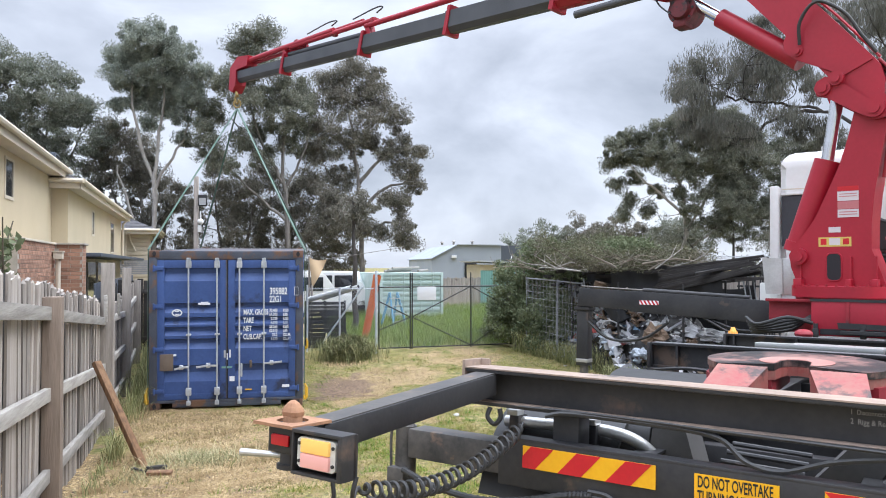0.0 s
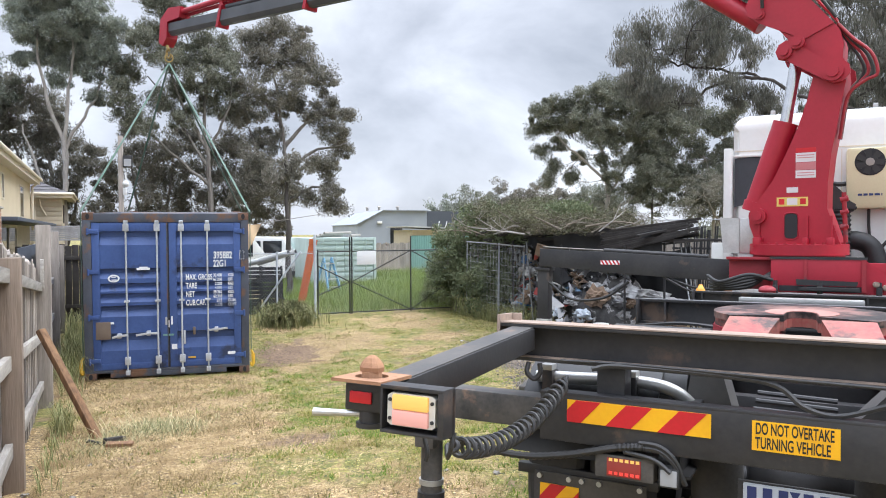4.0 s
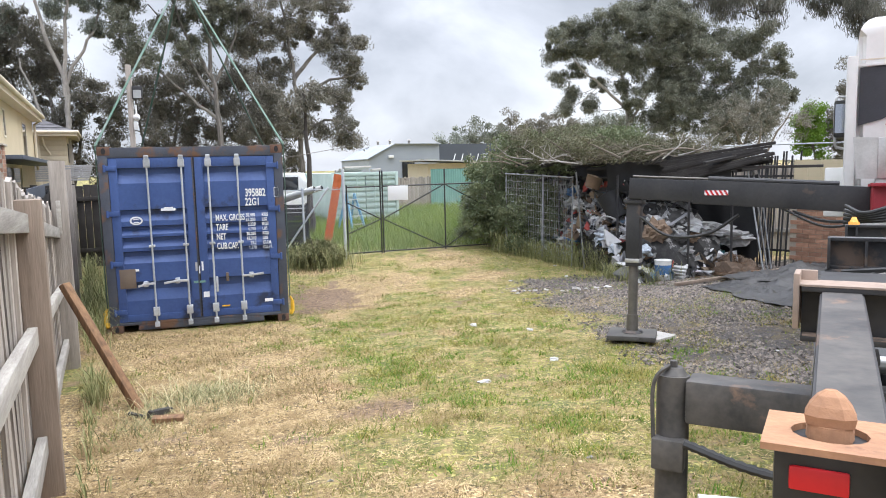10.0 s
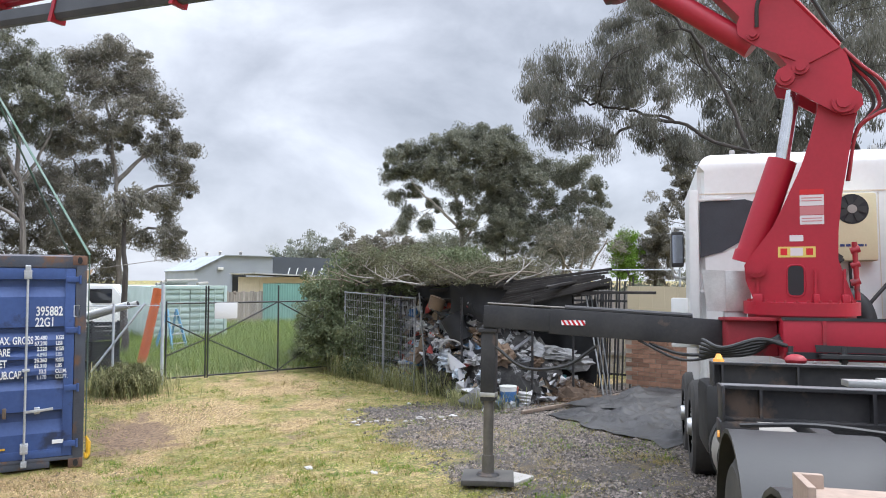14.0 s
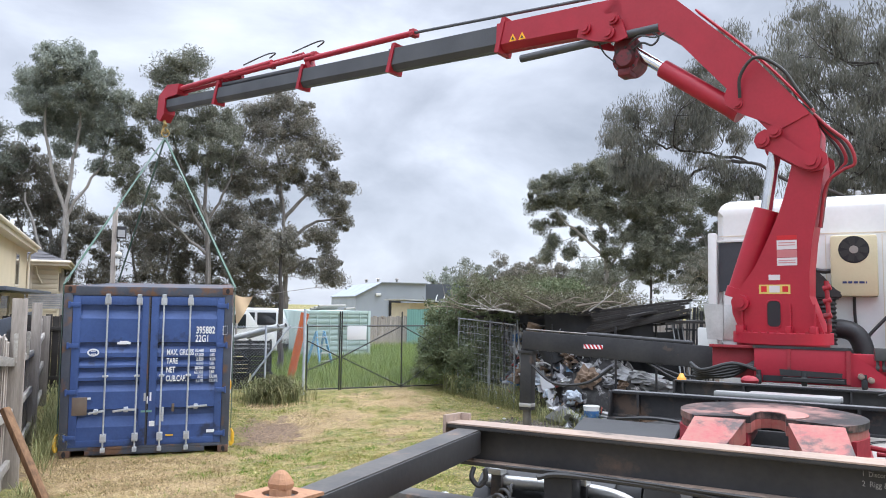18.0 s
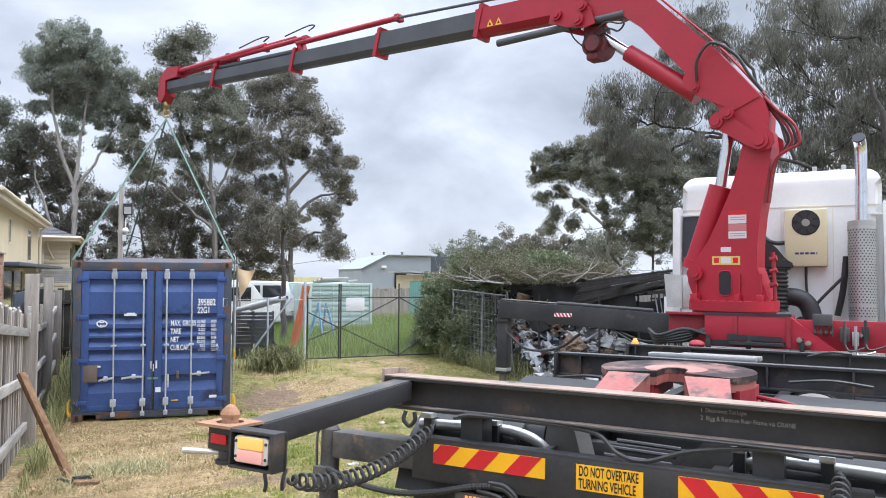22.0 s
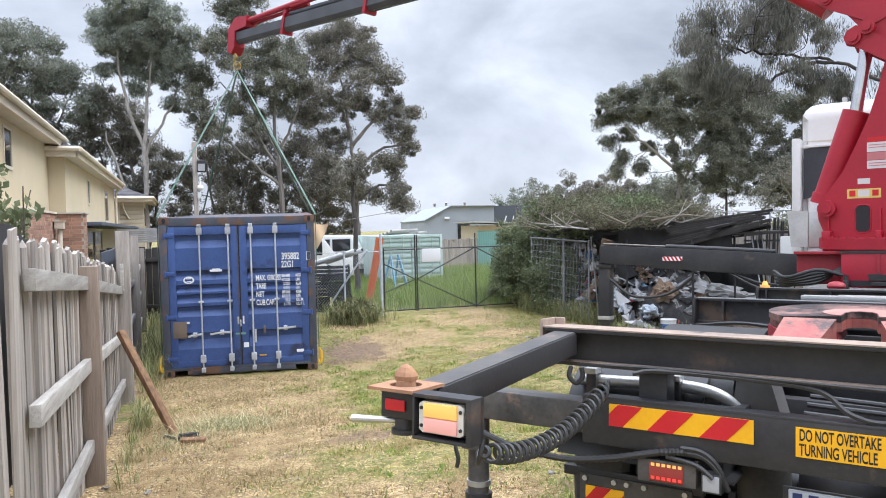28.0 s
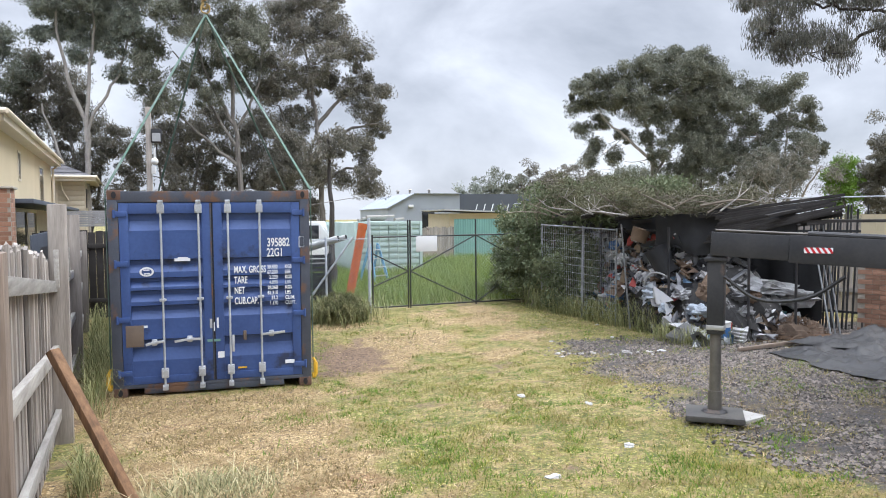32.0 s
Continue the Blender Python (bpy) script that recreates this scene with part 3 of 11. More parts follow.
def gravel_at(x, y):
    """How much the gravel shows: a broad tongue from under the truck to the rubbish heap, ragged at its edge."""
    edge = np.interp(y, [-9, -5.5, -4.5, -3.0, -1.2, 1.0, 1.8], [5.9, 5.7, 5.9, 6.2, 6.5, 6.7, 7.1])
    inside = (x - edge) / 1.1 + 0.42
    inside = np.minimum(inside, (1.75 - y) / 0.5) * np.clip((y + 9.5) / 1.5, 0, 1)
    # the truck's footprint as full dark gravel: shade beneath it put into the colour
    u, w = (x - 4.103) * 0.7145 - (y + 10.046) * 0.6997, (x - 4.103) * 0.6997 + (y + 10.046) * 0.7145
    truck_shade = np.clip((1.35 - np.abs(u)) * 3, 0, 1) * np.clip((w + 0.15) * 3, 0, 1)
    return np.maximum(np.clip(inside * 1.2 + 1.1 * (patches(x, y, 1.2, 2) - 0.45), 0, 1) * np.clip(inside * 4 + 0.6, 0, 1), truck_shade)


def straw_at(x, y):
    """How dry the grass is: cut straw along the fence, round the container and on the way to the gate."""
    edge = np.interp(y, [-13, -8, -5, -2, -0.5], [3.4, 3.3, 2.9, 2.2, 2.5])
    beside = np.minimum((edge - x) / 1.5 + 0.55, (2.0 - y) / 0.8)
    way = 1.25 - np.hypot((x - 4.0 - 0.1 * (y - 2)) / 1.15, (y - 2.5) / 2.4)
    gate = 1.05 - np.hypot((x - 6.3) / 0.9, (y - 4.1) / 0.7)
    base = np.clip(np.maximum.reduce([beside, way, gate]), 0.0, 1.1)
    return np.clip(base * 0.9 + 1.9 * (patches(x, y, 1.1, 5) - 0.56), 0, 1)


def dirt_at(x, y):
    """Bare brown soil: beside the container and in small scuffs."""
    d = 1.2 - np.hypot((x - 3.1) / 0.75, (y - 1.7) / 1.5)
    e = 1.0 - np.hypot((x - 2.75) / 0.75, (y + 5.5) / 0.45)
    return np.clip(np.maximum(d * 1.3, e * 0.8) + (patches(x, y, 0.7, 8) - 0.5), 0, 1) + np.clip((patches(x, y, 0.6, 9) - 0.84) * 5, 0, 0.6)


# The cover of the soil is kept as two smooth shares per point of the sheet.
for layer, values in (("straw", straw_at(XX, YY)), ("gravel", gravel_at(XX, YY)), ("dirt", np.clip(dirt_at(XX, YY), 0, 1))):
    at = ground.data.attributes.new(layer, "FLOAT", "POINT")
    at.data.foreach_set("value", values.ravel().astype(np.float32))


def ground_material():
    m = bpy.data.materials.new("field_ground")
    m.use_nodes = True
    n, l = m.node_tree.nodes, m.node_tree.links
    b = n["Principled BSDF"]
    tc = n.new("ShaderNodeNewGeometry")

    def noise_at(scale, detail=5.0):
        t = n.new("ShaderNodeTexNoise")
        t.inputs["Scale"].default_value, t.inputs["Detail"].default_value, t.inputs["Roughness"].default_value = scale, detail, 0.62
        l.new(tc.outputs["Position"], t.inputs["Vector"])
        return t.outputs["Fac"]

    def blend(a, c, f, lo=0.4, hi=0.6):
        r = n.new("ShaderNodeMapRange")
        r.inputs["From Min"].default_value, r.inputs["From Max"].default_value = lo, hi
        l.new(f, r.inputs["Value"])
        x = n.new("ShaderNodeMix")
        x.data_type = "RGBA"
        for s, v in (("A", a), ("B", c)):
            if isinstance(v, tuple):
                x.inputs[s].default_value = (*v, 1)
            else:
                l.new(v, x.inputs[s])
        l.new(r.outputs["Result"], x.inputs["Factor"])
        return x.outputs["Result"]

    def share(name, noise_scale, amount):
        a, ma = n.new("ShaderNodeAttribute"), n.new("ShaderNodeMath")
        a.attribute_name = name
        ma.operation = "MULTIPLY_ADD"
        l.new(noise_at(noise_scale), ma.inputs[0])
        ma.inputs[1].default_value = amount
        l.new(a.outputs["Fac"], ma.inputs[2])
        return ma.outputs["Value"]

    green = blend((0.085, 0.10, 0.02), (0.19, 0.165, 0.042), noise_at(2.2), 0.35, 0.65)
    green = blend(green, (0.30, 0.215, 0.10), noise_at(7.0), 0.47, 0.62)
    green = blend(green, (0.11, 0.085, 0.055), noise_at(16.0), 0.58, 0.68)
    green = blend(green, (0.045, 0.055, 0.016), noise_at(23.0, 4.0), 0.56, 0.64)
    green = blend(green, (0.40, 0.36, 0.11), noise_at(34.0, 4.0), 0.55, 0.63)
    straw = blend((0.30, 0.205, 0.09), (0.20, 0.13, 0.065), noise_at(6.0), 0.45, 0.7)
    straw = blend(straw, (0.27, 0.135, 0.075), noise_at(1.4), 0.58, 0.70)
    straw = blend(straw, (0.40, 0.30, 0.155), noise_at(30.0), 0.50, 0.62)
    straw = blend(straw, (0.11, 0.078, 0.045), noise_at(17.0), 0.54, 0.66)
    straw = blend(straw, (0.075, 0.053, 0.031), noise_at(27.0, 4.0), 0.52, 0.60)
    straw = blend(straw, (0.66, 0.50, 0.27), noise_at(38.0, 4.0), 0.54, 0.62)
    soil = blend(green, straw, share("straw", 9.0, 0.8), 0.62, 1.0)
    bare = blend((0.105, 0.068, 0.042), (0.25, 0.165, 0.10), noise_at(24.0), 0.42, 0.6)
    soil = blend(soil, bare, share("dirt", 7.0, 0.6), 0.62, 0.95)
    stone = blend((0.036, 0.032, 0.029), (0.10, 0.088, 0.08), noise_at(55.0, 2.0), 0.4, 0.62)
    stone = blend(stone, (0.11, 0.085, 0.05), noise_at(5.0), 0.48, 0.64)
    colour = blend(soil, stone, share("gravel", 6.0, 0.7), 0.62, 0.95)
    l.new(colour, b.inputs["Base Color"])
    b.inputs["Roughness"].default_value = 0.95
    bp = n.new("ShaderNodeBump")
    bp.inputs["Strength"].default_value, bp.inputs["Distance"].default_value = 0.8, 0.02
    l.new(noise_at(60.0, 6.0), bp.inputs["Height"])
    l.new(bp.outputs["Normal"], b.inputs["Normal"])
    return m


ground.data.materials.clear()
ground.data.materials.append(ground_material())
tagged(ground, "uneven field of green grass, dry straw and gravel", "ground", kind="structure")

# ---- the blue shipping container, its rear doors towards the yard ----
def shipping_container():
    w, length, h = 2.438, 6.058, 2.591
    c = thing("shipping_container", pose(0, 0, 0, 1.75, 0, 0), "blue steel shipping container with closed rear doors on the grass", "container")
    for x0, x1 in ((0, 0.12), (w - 0.12, w)):
        b = B()
        box(b, x0, x1, 0.0, 0.11, 0.1, h - 0.1, 0.006)
        part("corner_post", b, M["rust_edge"], c, "blue-grey worn corner post")
    b = B()
    box(b, 0.1, w - 0.1, 0.0, 0.10, h - 0.15, h - 0.012, 0.008)
    part("header", b, M["rust_edge"], c, "scuffed steel header over the doors")
    b = B()
    box(b, 0.1, w - 0.1, 0.0, 0.12, 0.105, 0.15, 0.006)
    box(b, 0.36, w - 0.36, 0.0, 0.12, 0.03, 0.105, 0.006)
    part("sill", b, M["rust_edge"], c, "scuffed steel sill under the doors")
    for x in (0.0, w - 0.162):
        for y in (-0.004, length - 0.178):
            for z in (0.0, h - 0.118):
                b = B()
                box(b, x, x + 0.162, y, y + 0.178, z, z + 0.118, 0.012)
                casting = part("corner_casting", b, M["casting"], c, "rusty brown corner casting")
                if y < 1:
                    b = B()
                    v = bmesh.ops.create_cone(b, cap_ends=True, segments=14, radius1=0.033, radius2=0.033, depth=0.004)["verts"]
                    shift(b, v, Matrix.Translation((x + 0.081, y - 0.002, z + 0.059)) @ FACE @ Matrix.Diagonal((0.85, 1.35, 1, 1)))
                    part("casting_hole", b, M["dark_gap"], casting)
    # side and end walls with upright corrugations
    for x, sx in ((0.03, 1), (w - 0.03, -1)):
        prof = []
        y = 0.1
        while y < length - 0.2:
            for dy, d in ((0, 0), (0.07, 0), (0.138, 0.036), (0.208, 0.036)):
                prof.append((y + dy, x + sx * d))
            y += 0.276
        me_v = [(px, py, z) for z in (0.14, h - 0.05) for py, px in prof]
        n = len(prof)
        part_ob = quick("side_wall", me_v, [(i, i + 1, n + i + 1, n + i) for i in range(n - 1)], M["blue"], c, True)
        for z0, z1 in ((0.02, 0.16), (h - 0.08, h - 0.012)):
            b = B()
            box(b, min(x - sx * 0.03, x + sx * 0.05), max(x - sx * 0.03, x + sx * 0.05), 0.17, length - 0.17, z0, z1, 0.006)
            part("side_rail", b, M["rust_edge"], c)
    b = B()
    box(b, 0.04, w - 0.04, length - 0.08, length - 0.04, 0.1, h - 0.05)
    part("front_wall", b, M["blue"], c)
    b = B()
    box(b, 0.05, w - 0.05, 0.09, length - 0.05, h - 0.045, h - 0.02)
    part("roof", b, M["rust_edge"], c)
    b = B()
    box(b, 0.05, w - 0.05, 0.06, length - 0.05, 0.1, 0.14)
    part("floor", b, M["brown_wood"], c)
    # door leaves: a flat rim and a panel with five stepped ribs
    grooves = ((2.31, 2.09), (1.73, 1.57), (1.50, 1.38), (1.345, 1.20), (1.15, 0.98), (0.72, 0.45))
    for k, (x0, x1) in enumerate(((0.125, 1.206), (1.232, 2.313))):
        rim = B()
        for a in ((x0, x0 + 0.11, 0.155, 2.435), (x1 - 0.11, x1, 0.155, 2.435), (x0 + 0.11, x1 - 0.11, 2.30, 2.435), (x0 + 0.11, x1 - 0.11, 0.155, 0.25)):
            box(rim, a[0], a[1], 0.006, 0.055, a[2], a[3], 0.004)
        leaf = part("door_leaf", rim, M["blue"], c, "blue ribbed container door leaf")
        line = [(2.33, 0.014)]
        for za, zb in grooves:
            line += [(za, 0.014), (za - 0.018, 0.072), (za - 0.45 * (za - zb), 0.072), (zb, 0.014)]
        line += [(0.24, 0.014)]
        vs, fs = [], []
        for i, (z, d) in enumerate(line):
            inset = 0.11 if d > 0.02 else 0.095
            vs += [(x0 + inset, d, z), (x1 - inset, d, z)]
            if i:
                fs.append((2 * i - 2, 2 * i - 1, 2 * i + 1, 2 * i))
        quick("door_panel", vs, fs, M["blue"], leaf, True)
        b = B()
        box(b, x0 + 0.09, x1 - 0.09, 0.076, 0.086, 0.2, 2.4)
        part("door_back", b, M["blue"], leaf)
        hx = x0 if k == 0 else x1
        s = -1 if k == 0 else 1
        for z in (0.30, 0.98, 1.68, 2.30):
            b = B()
            box(b, min(hx - s * 0.10, hx + s * 0.05), max(hx - s * 0.10, hx + s * 0.05), -0.014, 0.010, z - 0.035, z + 0.035, 0.01)
            rod(b, (hx + s * 0.05, -0.01, z - 0.05), (hx + s * 0.05, -0.01, z + 0.05), 0.016)
            part("hinge", b, M["blue"], leaf)
    b = B()
    box(b, 1.2, 1.238, 0.012, 0.03, 0.16, 2.43)
    part("door_gasket", b, M["dark_gap"], c, "dark rubber strip between the doors")
    b = B()
    box(b, 1.195, 1.212, -0.004, 0.016, 0.16, 2.43, 0.003)
    part("door_strip", b, M["rust_edge"], c)
    # locking bars
    for i, x in enumerate((0.615, 1.06, 1.415, 1.805)):
        b = B()
        rod(b, (x, -0.04, 0.085), (x, -0.04, 2.46), 0.0135, seg=12)
        bar_ob = part("locking_bar", b, M["galv"], c, "galvanised locking bar")
        for z, hh, ww in ((2.36, 0.055, 0.042), (2.44, 0.03, 0.03), (1.22, 0.014, 0.04), (0.29, 0.06, 0.042), (0.105, 0.035, 0.032)):
            b = B()
            box(b, x - ww, x + ww, -0.055, 0.012, z - hh, z + hh, 0.008)
            for sx in (-1, 1):
                for sz in (-0.5, 0.5):
                    rod(b, (x + sx * ww * 0.6, -0.07, z + sz * hh), (x + sx * ww * 0.6, -0.055, z + sz * hh), 0.009, seg=6)
            part("bracket", b, M["galv"], bar_ob)
    for pts in (((0.615, 0.70), (0.50, 0.69), (0.40, 0.665)), ((1.06, 0.71), (0.92, 0.715), (0.74, 0.69)), ((1.805, 0.73), (1.93, 0.735), (2.10, 0.75))):
        b = B()
        for a, e in zip(pts, pts[1:]):
            bar(b, (a[0], -0.06, a[1]), (e[0], -0.06, e[1]), 0.014, 0.032, 0.004)
        box(b, pts[1][0] - 0.03, pts[1][0] + 0.03, -0.055, 0.01, pts[1][1] - 0.04, pts[1][1] + 0.035, 0.008)
        part("door_handle", b, M["galv"], c, "galvanised lever handle")
    b = B()
    bar(b, (1.45, -0.05, 0.52), (1.45, -0.05, 0.74), 0.03, 0.014, 0.004)
    part("door_handle", b, M["galv"], c, "galvanised lever handle")
    b = B()
    box(b, 1.575, 1.615, -0.03, 0.014, 0.66, 0.78, 0.008)
    part("handle_keeper", b, M["brown_plate"], c)
    b = B()
    box(b, 0.165, 0.375, -0.004, 0.004, 0.635, 0.905, 0.002)
    part("data_plate", b, M["brown_plate"], c, "plain brown data plate")
    for x0, x1, z0, z1, mt in ((0.375, 0.42, 0.87, 0.9, "white_ink"), (0.76, 0.95, 1.70, 1.735, "white_ink"), (0.80, 0.92, 1.735, 1.75, "white_ink"), (1.255, 1.335, 0.44, 0.52, "white_ink"), (1.165, 1.2, 0.83, 0.95, "galv"),
                               (1.205, 1.225, 0.79, 0.90, "white_ink"), (1.25, 1.275, 0.83, 0.96, "white_ink"), (2.10, 2.22, 0.315, 0.36, "white_ink"), (1.50, 1.61, 0.285, 0.305, "hook"), (1.13, 1.29, 0.655, 0.685, "green_sheet")):
        b = B()
        box(b, x0, x1, 0.0, 0.0085, z0, z1)
        part("sticker", b, M[mt], c)
    b = B()
    v = bmesh.ops.create_circle(b, segments=20, radius=0.085, cap_ends=True)["verts"]
    shift(b, v, Matrix.Translation((0.43, 0.0095, 1.575)) @ FACE @ Matrix.Diagonal((1.0, 0.7, 1, 1)))
    badge = part("badge", b, M["white_ink"], c, "round white badge with blue shapes")
    b = B()
    v = bmesh.ops.create_circle(b, segments=20, radius=0.060, cap_ends=True)["verts"]
    shift(b, v, Matrix.Translation((0.43, 0.0075, 1.575)) @ FACE @ Matrix.Diagonal((1.0, 0.65, 1, 1)))
    part("badge_centre", b, M["blue"], badge)
    for q, z in ((-0.002, 1.598), (0.004, 1.552)):
        b = B()
        box(b, 0.43 + q - 0.035, 0.43 + q + 0.035, 0.004, 0.0068, z - 0.008, z + 0.008)
        part("badge_mark", b, M["white_ink"], badge)

    def line(body, x, z, size, width, ink="white_ink"):
        lettering("stencil", body, size, pose(x, 0.006, z) @ FACE, M[ink], c, width, bold=0.022 * size)

    line("395882", 1.895, 1.865, 0.155, 0.62)
    line("0", 2.318, 1.865, 0.14, 0.6)
    line("22G1", 1.89, 1.735, 0.15, 0.62)
    for x0, x1, z0, z1 in ((2.30, 2.308, 1.85, 1.98), (2.362, 2.37, 1.85, 1.98), (2.30, 2.37, 1.845, 1.853), (2.30, 2.37, 1.977, 1.985)):
        b = B()
        box(b, x0, x1, 0.0, 0.0062, z0, z1)
        part("check_box", b, M["white_ink"], c)
    for body, z in (("MAX. GROSS", 1.53), ("TARE", 1.395), ("NET", 1.26), ("CUB.CAP.", 1.125)):
        line(body, 1.475, z, 0.125, 0.56)
    for k, (a, u) in enumerate((("30.480", "KGS"), ("67.200", "LBS"), ("2.220", "KGS"), ("4.890", "LBS"), ("28.260", "KGS"), ("62.310", "LBS"), ("33.2", "CU.M."), ("1.170", "CU.FT."))):
        ink = "white_ink" if k != 3 and k != 7 else "grey_ink"
        line(a, 1.89 + 0.03 * (6 - len(a)) * 0.8, 1.575 - 0.0675 * k, 0.068, 0.72, ink)
        line(u, 2.115, 1.575 - 0.0675 * k, 0.066, 0.72, ink)
    return c


container = shipping_container()


# ---- lifting slings from the crane's hook down to the four corners ----
APEX = Vector((1.08, 2.95, 5.62))


def lifting_gear():
    g = thing("lifting_sling", Matrix.Identity(4), "faded green four-leg lifting sling on the crane hook", "sling")
    m = container.matrix_world
    for x, y in ((0.0, 0.10), (2.438, 0.10), (0.0, 5.95), (2.438, 5.95)):
        out = -0.03 if x < 1 else 0.03
        top, foot = m @ Vector((x + out, y, 2.6)), m @ Vector((x + out, y - 0.03 if y < 1 else y, 0.36))
        b = B()
        bar(b, APEX - Vector((0, 0, 0.05)), top, 0.034, 0.012, 0.003)
        leg = part("sling_leg", b, M["sling"], g, "faded green webbing leg")
        b = B()
        bar(b, top, foot, 0.012, 0.045, 0.003)
        part("sling_drop", b, M["sling"], leg)
        b = B()
        tube(b, curve_pts([foot, foot + Vector((out, -0.01, -0.08)), foot + Vector((out, -0.02, -0.2)), foot + Vector((out * 0.2, -0.03, -0.26)), foot + Vector((-out * 0.4, -0.02, -0.2))]), [0.012 + 0.012 * math.sin(min(i / 24, 1) * math.pi) for i in range(25)])
        box(b, foot.x + out - 0.028, foot.x + out + 0.028, foot.y - 0.03, foot.y + 0.012, foot.z - 0.24, foot.z - 0.06, 0.018)
        part("corner_hook", b, M["hook"], g, "yellow lifting hook at the corner casting")
    b = B()
    tube(b, [APEX + Vector((0.07 * math.sin(a), 0, 0.05 + 0.08 * math.cos(a))) for a in np.linspace(0.2, 6.1, 18)], 0.013)
    part("master_link", b, M["hook_dull"], g, "dull yellow master link")
    return g


lifting_gear()

# ---- the paling fence along the yard's side, its rails and posts towards the yard ----
FENCE = pose(0.55, -6.208, 0, 0, 0, math.degrees(math.atan2(0.91, 5.4)))  # local y runs along the fence, local x into the yard


def fence_ground(a):
    p = FENCE @ Vector((0.1, a, 0))
    return gz(p.x, p.y)


def paling_fence():
    f = thing("paling_fence", FENCE, "weathered grey timber paling fence with posts and rails", "fence", kind="structure")
    rng = random.Random(5)
    top = lambda a: fence_ground(a) + 1.76 + (0.04 if a > 5 else 0) + 0.05 * math.sin(a * 0.7)  # noqa: E731
    shapes = []
    for k in range(5):
        b = B()
        box(b, -0.009, 0.009, -0.05, 0.05, 0, 1.0, 0.0)
        for v in b.verts:
            v.co.x += rng.uniform(-0.003, 0.003)
            v.co.y += rng.uniform(-0.005, 0.005)
            v.co.z += rng.uniform(-0.012, 0.012) if v.co.z > 0.5 else 0
        shapes.append(mesh_of("paling", b, M["fence"], False))
    a = -2.98
    while a < 13.5:
        h = top(a) - fence_ground(a) + rng.uniform(-0.03, 0.03)
        p = new("paling", shapes[rng.randrange(5)])
        p.parent = f
        p.matrix_local = pose(-0.05 + (0.012 if rng.random() < 0.5 else -0.006), a, fence_ground(a) - 0.02, 0, rng.uniform(-0.7, 0.7), 0) @ Matrix.Rotation(radians(rng.uniform(-0.6, 0.6)), 4, "X") @ Matrix.Diagonal((1, rng.uniform(0.92, 1.05), h, 1))
        a += 0.098 + rng.uniform(0, 0.006)
    posts = ((-0.35, 0.15, 0.08, 1.63), (4.05, 0.16, 0.11, 2.27), (7.9, 0.14, 0.10, 2.33), (11.6, 0.14, 0.1, 1.9))
    for a, wa, wx, h in posts:
        b = B()
        z = fence_ground(a)
        box(b, -0.03, wx + 0.02, a - wa / 2, a + wa / 2, z - 0.05, z + h, 0.008)
        part("post", b, M["brown_post"] if a < 1 else M["post"], f, "brown timber post" if a < 1 else "weathered square timber post")
    spans = [(-2.7, -0.42), (-0.28, 3.98), (4.12, 7.84), (7.96, 11.55), (11.65, 13.4)]
    for a0, a1 in spans:
        for hh in (1.50, 0.90, 0.30):
            b = B()
            bar(b, (0.012, a0, fence_ground(a0) + hh), (0.012, a1, fence_ground(a1) + hh), 0.05, 0.10, 0.006)
            part("rail", b, M["rail"], f, "grey timber rail")
    for a, h in ((3.86, 1.84), (6.1, 1.9)):
        b = B()
        box(b, 0.02, 0.06, a - 0.05, a + 0.05, fence_ground(a) + h - 0.35, fence_ground(a) + h, 0.004)
        part("cleat", b, M["rail"], f)
    return f


paling_fence()


def steel_gate_post():
    x, y = 1.0, -9.42
    z = gz(x, y)
    g = thing("steel_gate_post", pose(x, y, z, 0, 0, 9.6), "grey square steel gate post with hinge lugs", "post")
    grey = mat("grey_post_paint", (0.12, 0.135, 0.145), (0.09, 0.10, 0.11), 0.5, scale=4, bump=0.1, stain=(0.06, 0.055, 0.05), vary=0)
    b = B()
    box(b, -0.05, 0.05, -0.05, 0.05, 0, 1.90, 0.008)
    part("post", b, grey, g)
    b = B()
    box(b, -0.053, 0.053, -0.053, 0.053, 1.90, 1.915, 0.006)
    part("cap", b, M["plastic"], g, "flat black plastic cap")
    for h in (1.68, 1.47, 0.45):
        b = B()
        box(b, 0.02, 0.066, -0.062, -0.048, h - 0.05, h + 0.05, 0.006)
        rod(b, (0.066, -0.045, h - 0.045), (0.066, -0.045, h + 0.045), 0.017)
        for s in (-0.028, 0.028):
            rod(b, (0.035, -0.066, h + s), (0.035, -0.055, h + s), 0.008, seg=6)
        part("hinge", b, grey, g, "grey steel hinge lug")
    return g


steel_gate_post()


def leaning_timber():
    t = thing("leaning_timber", Matrix.Identity(4), "rough brown timber prop leaning on the fence", "timber")
    b = B()
    foot, head = Vector((0.85, -4.42, gz(0.85, -4.42) - 0.01)), FENCE @ Vector((0.09, 2.19, fence_ground(2.19) + 1.08))
    bar(b, foot, head, 0.085, 0.06, 0.012)
    part("prop", b, M["brown_wood"], t)
    return t


